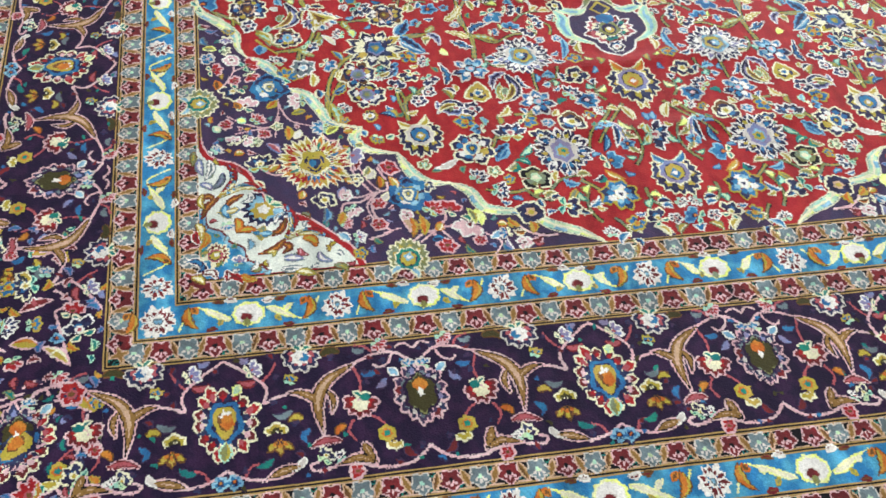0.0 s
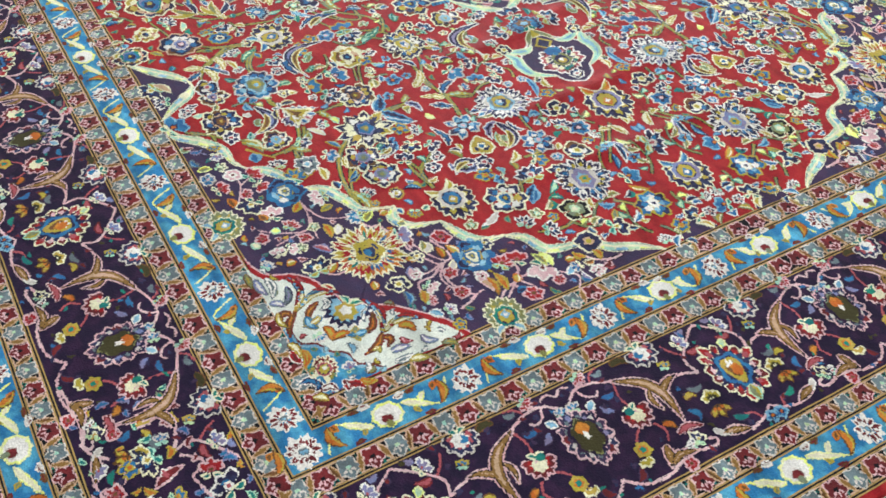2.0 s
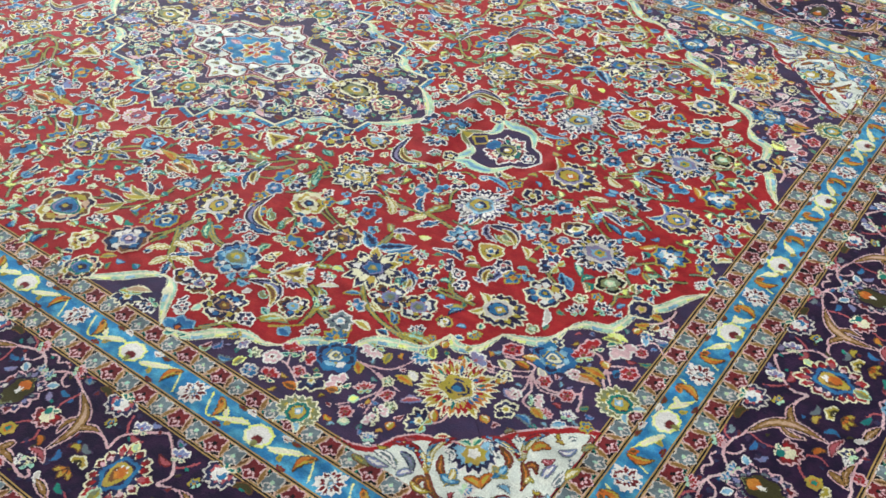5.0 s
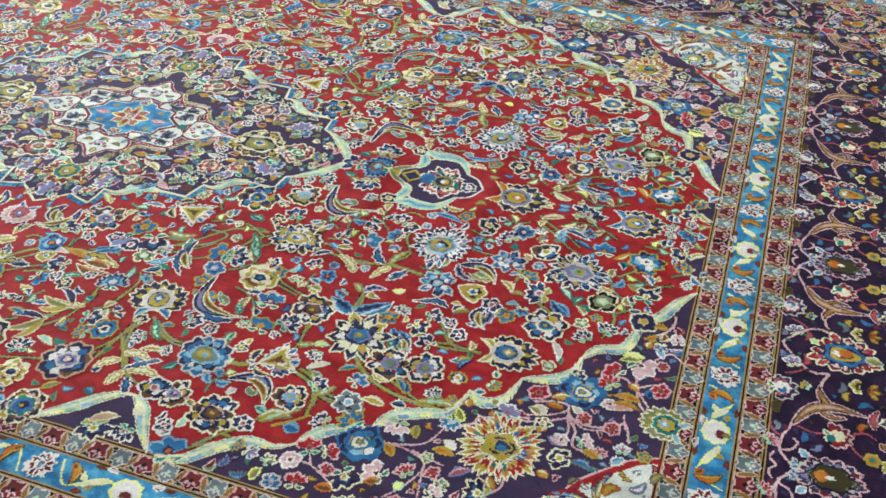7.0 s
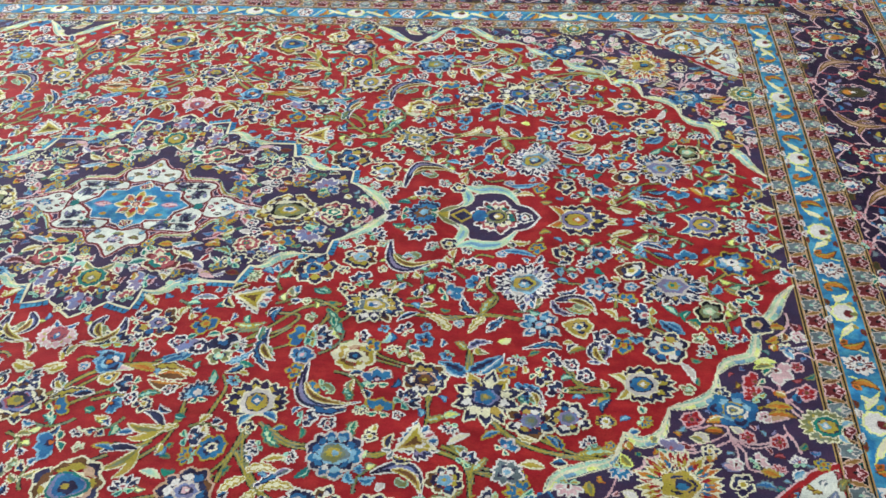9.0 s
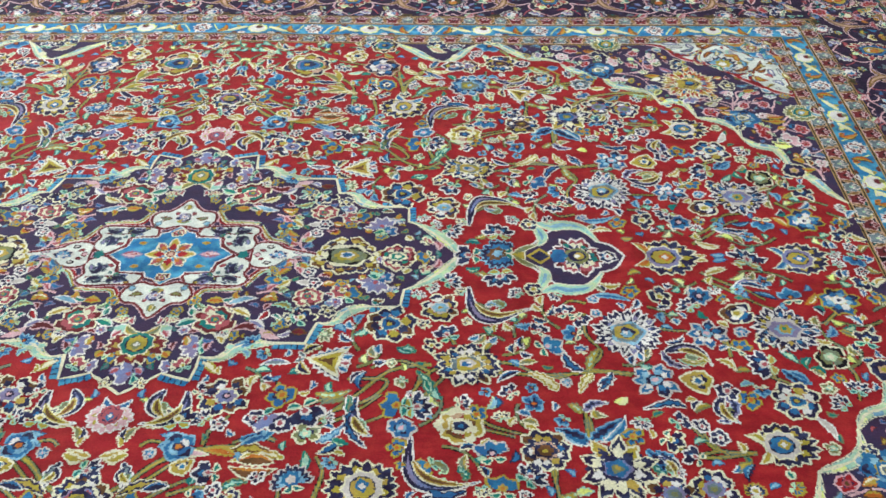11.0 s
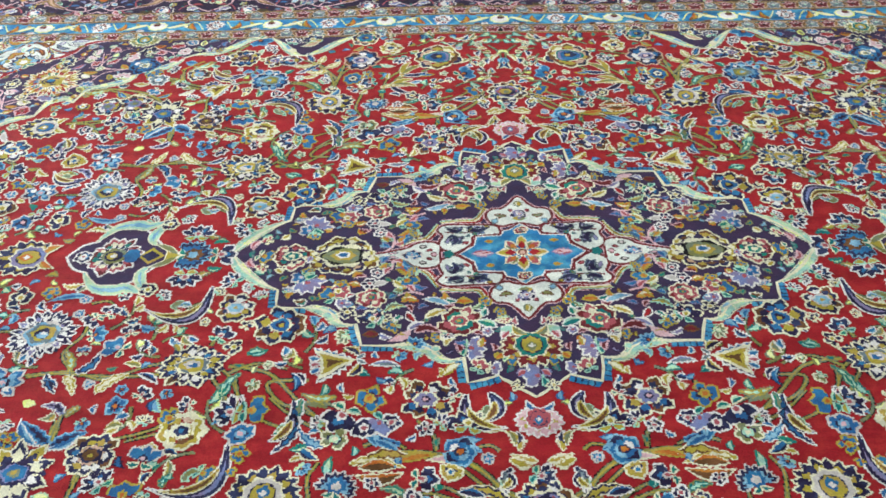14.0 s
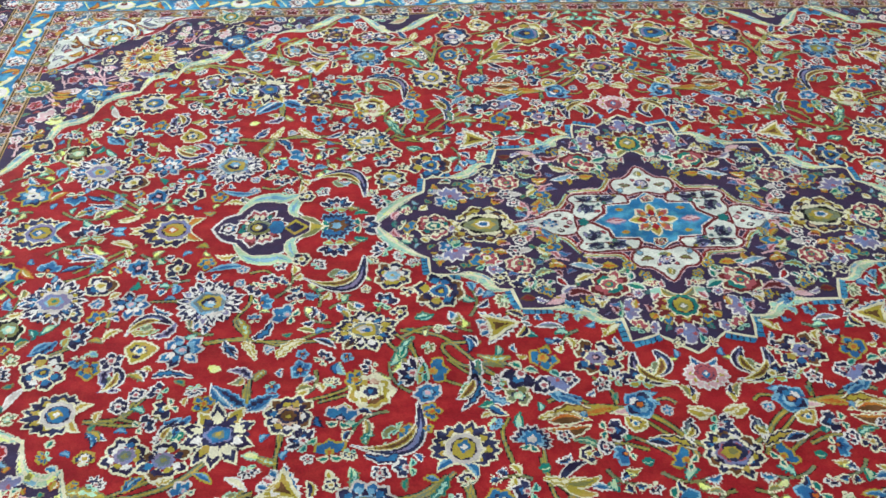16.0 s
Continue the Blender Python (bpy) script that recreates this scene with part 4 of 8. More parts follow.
F.rose("sky_rose", 0.562, -0.161, 0.039)
F.rose("cream_small", 0.745, -0.104, 0.022)
F.rose("navy_small", 0.575, -0.231, 0.020)
F.rose("sky_small", 0.768, -0.260, 0.023)
F.rose("white_small", 0.803, -0.164, 0.018)
F.rose("navy_small", 0.832, -0.190, 0.017)
F.rose("blue_small", 0.811, -0.227, 0.017)
F.rose("navy_small", 1.042, -0.142, 0.019)
F.rose("blue_star", 1.069, -0.118, 0.024)
F.rose("cream_small", 0.991, -0.123, 0.027)
F.rose("gold_small", 0.934, -0.107, 0.019)
F.rose("blue_small", 1.248, -0.115, 0.021)
F.rose("cream_small", 1.166, -0.246, 0.018)
F.rose("gold_small", 1.121, -0.258, 0.017)
F.rose("navy_small", 1.147, -0.306, 0.026)
F.rose("olive_small", 1.279, -0.283, 0.031)
F.rose("cream_small", 1.361, -0.232, 0.022)
F.rose("brown_rose", 1.367, -0.314, 0.028)
F.rose("cream_rose", 1.026, -0.347, 0.028)
F.rose("navy_small", 1.073, -0.370, 0.022)
F.rose("white_small", 0.980, -0.443, 0.016)
F.rose("white_small", 1.014, -0.452, 0.016)
F.rose("white_small", 1.040, -0.477, 0.018)
F.rose("white_small", 0.987, -0.517, 0.017)
F.rose("cream_small", 0.960, -0.485, 0.019)
F.rose("gold_small", 1.110, -0.391, 0.021)
F.rose("blue_small", 1.134, -0.370, 0.013)
F.rose("navy_small", 1.264, -0.394, 0.016)
F.rose("white_small", 1.307, -0.357, 0.017)
F.rose("navy_small", 1.043, -0.635, 0.013)
F.rose("gold_small", 1.081, -0.638, 0.011)
F.rose("sky_small", 0.906, -0.652, 0.017)
F.rose("white_star", 0.910, -0.709, 0.026)
F.rose("navy_small", 0.842, -0.685, 0.016)
F.rose("sky_rose", 0.808, -0.735, 0.032)
F.rose("navy_small", 0.960, -0.552, 0.011)
F.rose("gold_small", 0.894, -0.476, 0.019)
F.rose("navy_small", 0.913, -0.448, 0.014)
F.rose("gold_small", 0.673, -0.583, 0.022)
F.rose("white_small", 0.721, -0.559, 0.021)
F.rose("blue_star", 0.656, -0.512, 0.023)
F.rose("gold_small", 0.631, -0.432, 0.020)
F.rose("blue_small", 0.731, -0.405, 0.020)
F.rose("gold_small", 0.488, -0.416, 0.024)
F.rose("navy_small", 0.534, -0.419, 0.024)
F.rose("sky_small", 0.504, -0.467, 0.024)
F.rose("gold_small", 0.499, -0.509, 0.018)
F.rose("white_small", 0.338, -0.435, 0.029)
F.rose("white_small", 0.296, -0.457, 0.024)
F.rose("olive_small", 0.343, -0.480, 0.024)
F.rose("navy_small", 0.250, -0.446, 0.020)
F.rose("gold_small", 0.290, -0.393, 0.027)
F.rose("gold_small", 0.086, -0.628, 0.020)
F.rose("navy_small", 0.191, -0.563, 0.021)
F.rose("white_small", 0.211, -0.597, 0.016)
F.rose("blue_small", 0.184, -0.614, 0.017)
F.rose("cream_small", 0.241, -0.610, 0.019)
F.rose("blue_small", 0.103, -0.713, 0.026)
F.rose("navy_small", 0.357, -0.679, 0.020)
F.rose("blue_gold", 0.398, -0.701, 0.028)
F.rose("navy_small", 0.470, -0.695, 0.014)
F.rose("navy_small", 0.276, -0.570, 0.014)
F.rose("white_small", 0.271, -0.790, 0.019)
F.rose("navy_small", 0.192, -0.460, 0.015)
F.rose("white_small", 0.515, -0.393, 0.009)
F.rose("gold_small", 1.417, -0.119, 0.018)
F.rose("blue_small", 1.408, -0.003, 0.019)
F.rose("cream_small", 1.404, -0.076, 0.019)
F.rose("gold_small", 1.279, -0.336, 0.013)
F.rose("cream_small", 0.449, -0.649, 0.014)
F.rose("navy_small", 0.550, -0.624, 0.018)
F.rose("navy_small", 0.589, -0.634, 0.016)
F.rose("cream_small", 0.668, -0.653, 0.016)
F.rose("gold_small", 0.549, -0.549, 0.016)
F.sickle((0.981, -0.276), (1.059, -0.304), 0.014, 0.3)
F.sickle((1.064, -0.383), (1.079, -0.442), 0.012, -0.3)
F.sickle((0.123, -0.390), (0.059, -0.460), 0.014, 0.3)
F.sickle((0.931, -0.518), (0.953, -0.564), 0.01, 0.25)
F.sickle((0.420, -0.424), (0.452, -0.483), 0.015, -0.2)
F.leaf((0.826, -0.496), (0.774, -0.456), 0.01, 0.15, "white", "cobalt")
F.leaf((0.836, -0.490), (0.887, -0.427), 0.01, -0.15, "white", "cobalt")
F.leaf((0.224, -0.548), (0.308, -0.553), 0.013, -0.15, "cream", "brown", saw=0.15)
F.leaf((0.404, -0.487), (0.364, -0.523), 0.01, 0.15, "cream", "cobalt", "navy")
F.spray((0.308, -0.663), (0.255, -0.661), 1)
F.spray((0.276, -0.705), (0.236, -0.745), 1)
F.leaf((1.144, -0.091), (1.214, -0.096), 0.008, 0.12, "white", "navy")
F.leaf((1.138, -0.094), (1.210, -0.070), 0.008, 0.12, "white", "lilac")
F.leaf((1.173, -0.111), (1.224, -0.126), 0.008, 0.12, "navy", "cobalt")
F.leaf((1.093, -0.056), (1.142, -0.037), 0.008, 0.12, "cream", "gold")
F.leaf((1.091, -0.058), (1.140, -0.031), 0.008, 0.12, "cream", "gold")
F.leaf((1.067, -0.009), (1.110, -0.010), 0.008, 0.12, "cream", "gold")
F.leaf((1.116, -0.012), (1.147, -0.008), 0.008, 0.12, "cobalt", "sky")
F.leaf((0.667, -0.357), (0.713, -0.329), 0.008, 0.12, "white", "navy")
F.leaf((0.706, -0.313), (0.744, -0.302), 0.008, 0.12, "cream", "olive")
F.leaf((0.846, -0.360), (0.883, -0.341), 0.008, 0.12, "white", "navy")
F.leaf((0.520, -0.283), (0.482, -0.272), 0.008, 0.12, "teal", "teal")
F.leaf((0.559, -0.390), (0.540, -0.350), 0.008, 0.12, "teal", "teal")
F.leaf((0.330, -0.635), (0.307, -0.630), 0.008, 0.12, "teal", "teal")
F.leaf((0.157, -0.629), (0.134, -0.626), 0.008, 0.12, "teal", "teal")
F.leaf((0.418, -0.501), (0.387, -0.488), 0.008, 0.12, "teal", "teal")
F.leaf((0.345, -0.514), (0.345, -0.565), 0.008, 0.12, "teal", "mint")
F.leaf((0.614, -0.557), (0.603, -0.544), 0.008, 0.12, "teal", "teal")
F.leaf((0.643, -0.283), (0.667, -0.246), 0.008, 0.12, "olive", "gold")
F.leaf((0.897, -0.388), (0.871, -0.398), 0.008, 0.12, "lime", "lime")
F.leaf((0.785, -0.598), (0.820, -0.589), 0.008, 0.12, "mint", "lime")
F.leaf((0.669, -0.684), (0.647, -0.699), 0.008, 0.12, "mint", "lime")
F.leaf((0.842, -0.670), (0.817, -0.660), 0.008, 0.12, "mint", "olive")
F.leaf((1.187, -0.270), (1.218, -0.301), 0.008, 0.12, "teal", "mint")
F.leaf((1.190, -0.319), (1.225, -0.348), 0.008, 0.12, "sky", "cobalt")
F.leaf((1.209, -0.425), (1.236, -0.480), 0.008, 0.12, "white", "grey")
F.leaf((1.302, -0.102), (1.269, -0.141), 0.008, 0.12, "orange", "gold")
F.leaf((1.275, -0.006), (1.275, -0.007), 0.008, 0.12, "cream", "cream")
F.leaf((0.491, -0.655), (0.520, -0.646), 0.008, 0.12, "gold", "cobalt")
F.leaf((0.579, -0.728), (0.556, -0.754), 0.008, 0.12, "teal", "teal")
F.leaf((0.216, -0.684), (0.250, -0.675), 0.008, 0.12, "white", "cobalt")
F.leaf((0.181, -0.712), (0.231, -0.721), 0.008, 0.12, "gold", "cobalt")
F.leaf((0.490, -0.724), (0.537, -0.714), 0.008, 0.12, "cream", "gold")
F.leaf((0.518, -0.757), (0.552, -0.737), 0.008, 0.12, "white", "slate")
F.leaf((0.286, -0.759), (0.331, -0.773), 0.008, 0.12, "cream", "mint")
F.leaf((0.273, -0.497), (0.296, -0.465), 0.008, 0.12, "sky", "cobalt")
F.leaf((0.097, -0.511), (0.144, -0.499), 0.008, 0.12, "sky", "cobalt")
F.leaf((0.120, -0.539), (0.193, -0.526), 0.008, 0.12, "cream", "pink")
F.leaf((0.015, -0.532), (0.045, -0.522), 0.008, 0.12, "cream", "gold")
F.leaf((0.046, -0.537), (0.018, -0.535), 0.008, 0.12, "cream", "gold")
F.leaf((0.125, -0.312), (0.161, -0.344), 0.008, 0.12, "gold", "cream")
F.leaf((0.237, -0.321), (0.296, -0.317), 0.008, 0.12, "white", "slate")
F.leaf((0.292, -0.343), (0.325, -0.332), 0.008, 0.12, "teal", "teal")
F.leaf((0.360, -0.413), (0.408, -0.401), 0.008, 0.12, "olive", "olive")
F.leaf((0.520, -0.064), (0.542, -0.054), 0.008, 0.12, "teal", "mint")
F.leaf((0.850, -0.123), (0.935, -0.136), 0.008, 0.12, "sky", "cobalt")
F.leaf((0.803, -0.661), (0.844, -0.632), 0.008, 0.12, "white", "cream")
F.leaf((0.860, -0.644), (0.897, -0.621), 0.008, 0.12, "gold", "cobalt")
F.leaf((0.966, -0.622), (0.996, -0.657), 0.008, 0.12, "gold", "cobalt")
F.leaf((1.054, -0.296), (0.998, -0.292), 0.008, 0.12, "mint", "olive")
F.leaf((1.089, -0.190), (1.111, -0.206), 0.008, 0.12, "cream", "gold")
F.leaf((1.314, -0.210), (1.344, -0.233), 0.008, 0.12, "gold", "olive")
F.leaf((1.111, -0.610), (1.135, -0.602), 0.008, 0.12, "cream", "cobalt")
F.leaf((1.132, -0.543), (1.141, -0.563), 0.008, 0.12, "cream", "teal")
F.leaf((0.576, -0.474), (0.593, -0.450), 0.008, 0.12, "cream", "gold")
F.stem((0.418, -0.758), (0.382, -0.795), (0.319, -0.811), (0.258, -0.829), w0=0.007, w1=0.004)
F.stem((0.461, -0.701), (0.476, -0.744), (0.516, -0.792), (0.558, -0.806), w0=0.007, w1=0.004)
F.stem((0.656, -0.693), (0.701, -0.689), w0=0.007, w1=0.004)
F.stem((0.805, -0.654), (0.853, -0.696), (0.905, -0.713), w0=0.007, w1=0.004)
F.stem((0.849, -0.712), (0.856, -0.739), w0=0.007, w1=0.004)
F.stem((0.807, -0.806), (0.838, -0.781), (0.860, -0.759), w0=0.007, w1=0.004, colour="gold")
F.stem((0.702, -0.892), (0.734, -0.853), (0.755, -0.832), w0=0.007, w1=0.004)
F.stem((0.696, -0.901), (0.725, -0.877), w0=0.005, w1=0.004)
F.stem((0.734, -0.853), (0.755, -0.852), w0=0.007, w1=0.004)
F.stem((1.028, -0.668), (1.113, -0.637), w0=0.007, w1=0.004)
F.rose("brown_rose", 0.698, -0.819, 0.045)
F.rose("navy_small", 0.572, -0.801, 0.030)
F.rose("cream_star", 0.614, -0.803, 0.034)
F.rose("mauve_dark", 0.944, -0.594, 0.042)
F.rose("white_small", 0.759, -0.819, 0.020)
F.rose("blue_small", 0.669, -0.913, 0.027)
F.rose("rainbow", 0.376, -0.917, 0.040)
F.rose("cream_rose", 0.304, -0.855, 0.031)
F.rose("navy_small", 0.880, -0.765, 0.016)
F.rose("gold_small", 0.930, -0.746, 0.020)
F.leaf((0.928, -0.691), (0.974, -0.695), 0.01, 0.1, "cream", "gold")
F.leaf((0.980, -0.686), (1.012, -0.684), 0.01, 0.1, "cream", "navy")
F.leaf((0.773, -0.805), (0.836, -0.777), 0.012, 0.2, "olive", "gold", saw=0.1)
F.leaf((0.825, -0.799), (0.858, -0.801), 0.013, 0.1, "sky", "cobalt")
F.leaf((0.594, -0.807), (0.573, -0.819), 0.008, 0.1, "sky", "cobalt")
F.leaf((0.639, -0.805), (0.659, -0.819), 0.008, 0.1, "cream", "olive")
F.leaf((0.454, -0.845), (0.476, -0.851), 0.008, 0.1, "teal", "cobalt")
F.leaf((0.439, -0.805), (0.454, -0.792), 0.008, 0.1, "white", "navy")
F.leaf((0.379, -0.873), (0.408, -0.847), 0.008, 0.1, "gold", "olive")
F.leaf((0.698, -0.769), (0.710, -0.749), 0.008, 0.1, "white", "grey")
F.leaf((0.634, -0.653), (0.639, -0.618), 0.008, 0.1, "mint", "teal")
F.leaf((0.671, -0.656), (0.676, -0.621), 0.008, 0.1, "cream", "gold")
F.leaf((0.758, -0.775), (0.786, -0.786), 0.008, 0.1, "mint", "teal")
F.leaf((0.660, -0.840), (0.655, -0.869), 0.008, 0.1, "cream", "mint")
F.rose("vase_rose", 0.000, -0.619, 0.052)
F.palmette(0.000, -0.441, 0.045, -1.69, edge="white", fill="pink", ring="rose", disc="rose", heart="cobalt")
F.rose("navy_small", 0.000, -0.561, 0.020)
F.rose("white_small", 0.150, -0.383, 0.016)
F.rose("blue_small", 0.135, -0.509, 0.030)
F.rose("cream_rose", 0.150, -0.550, 0.019)
F.rose("lilac_small", 0.273, -0.451, 0.023)
F.rose("gold_star", 0.119, -0.443, 0.025)
F.rose("navy_small", 0.158, -0.444, 0.016)
F.sickle((0.080, -0.385), (0.099, -0.447), 0.015, -0.3)
F.sickle((0.056, -0.554), (0.074, -0.583), 0.01, -0.3)
F.leaf((0.061, -0.465), (0.101, -0.434), 0.011, -0.2, "cream", "gold")
F.leaf((0.094, -0.600), (0.141, -0.589), 0.01, 0.1, "white", "navy")
F.stem((0.070, -0.605), (0.109, -0.566), (0.160, -0.521), (0.205, -0.510), w0=0.007, w1=0.004)
F.stem((0.138, -0.606), (0.186, -0.590), (0.220, -0.602), w0=0.007, w1=0.004)
F.stem((0.069, -0.508), (0.085, -0.496), (0.112, -0.502), w0=0.006, w1=0.004)
F.leaf((0.176, -0.516), (0.239, -0.529), 0.01, 0.1, "gold", "orange")
F.leaf((0.234, -0.511), (0.284, -0.482), 0.009, 0.1, "sky", "cobalt")
F.leaf((0.236, -0.540), (0.301, -0.542), 0.014, 0.1, "cream", "brown", saw=0.15)
F.leaf((0.031, -0.536), (0.056, -0.525), 0.01, 0.1, "cream", "gold")
F.leaf((0.173, -0.568), (0.169, -0.587), 0.008, 0, "teal", "teal")
F.leaf((0.033, -0.523), (0.006, -0.530), 0.009, 0.1, "cream", "gold")

F.stem((0.660, -0.330), (0.719, -0.335), (0.786, -0.333), (0.853, -0.325), (0.911, -0.334), w0=0.008, w1=0.0048)
F.stem((0.820, -0.485), (0.819, -0.449), (0.820, -0.413), w0=0.008, w1=0.0048)
F.stem((0.782, -0.672), (0.827, -0.690), (0.845, -0.717), (0.852, -0.760), w0=0.008, w1=0.0048)
F.stem((0.843, -0.708), (0.869, -0.717), (0.889, -0.720), w0=0.006, w1=0.0036)
F.stem((0.886, -0.613), (0.940, -0.649), (1.016, -0.669), (1.092, -0.666), w0=0.009, w1=0.0054)
F.stem((0.966, -0.502), (1.013, -0.519), (1.093, -0.508), w0=0.008, w1=0.0048)
F.stem((1.011, -0.462), (1.028, -0.493), (1.048, -0.514), w0=0.006, w1=0.0036)
F.stem((1.160, -0.321), (1.175, -0.359), (1.190, -0.384), w0=0.006, w1=0.0036)
F.stem((0.683, -0.690), (0.710, -0.683), w0=0.006, w1=0.0036)
F.stem((0.597, -0.456), (0.639, -0.463), (0.697, -0.480), w0=0.006, w1=0.0036)
F.stem((0.754, -0.547), (0.762, -0.600), (0.757, -0.639), w0=0.006, w1=0.0036)
F.stem((0.275, -0.733), (0.309, -0.690), (0.318, -0.619), w0=0.007, w1=0.0042)
F.stem((0.426, -0.773), (0.437, -0.707), (0.458, -0.653), w0=0.008, w1=0.0048)
F.stem((0.441, -0.705), (0.480, -0.758), (0.525, -0.804), w0=0.009, w1=0.0054)
F.stem((0.478, -0.644), (0.527, -0.677), (0.570, -0.684), w0=0.008, w1=0.0048)
F.stem((0.530, -0.404), (0.554, -0.372), (0.584, -0.326), w0=0.007, w1=0.0042)
F.stem((0.359, -0.468), (0.420, -0.430), (0.465, -0.389), w0=0.006, w1=0.0036)
F.stem((0.549, -0.314), (0.475, -0.333), (0.422, -0.388), (0.362, -0.450), w0=0.008, w1=0.0048)
F.stem((0.532, -0.343), (0.518, -0.399), (0.506, -0.438), w0=0.006, w1=0.0036)
F.stem((0.058, -0.625), (0.082, -0.567), (0.127, -0.527), (0.185, -0.510), (0.233, -0.507), w0=0.009, w1=0.005)
F.stem((0.102, -0.617), (0.138, -0.590), (0.170, -0.574), w0=0.007, w1=0.004)
F.stem((0.321, -0.613), (0.320, -0.647), w0=0.007, w1=0.005)
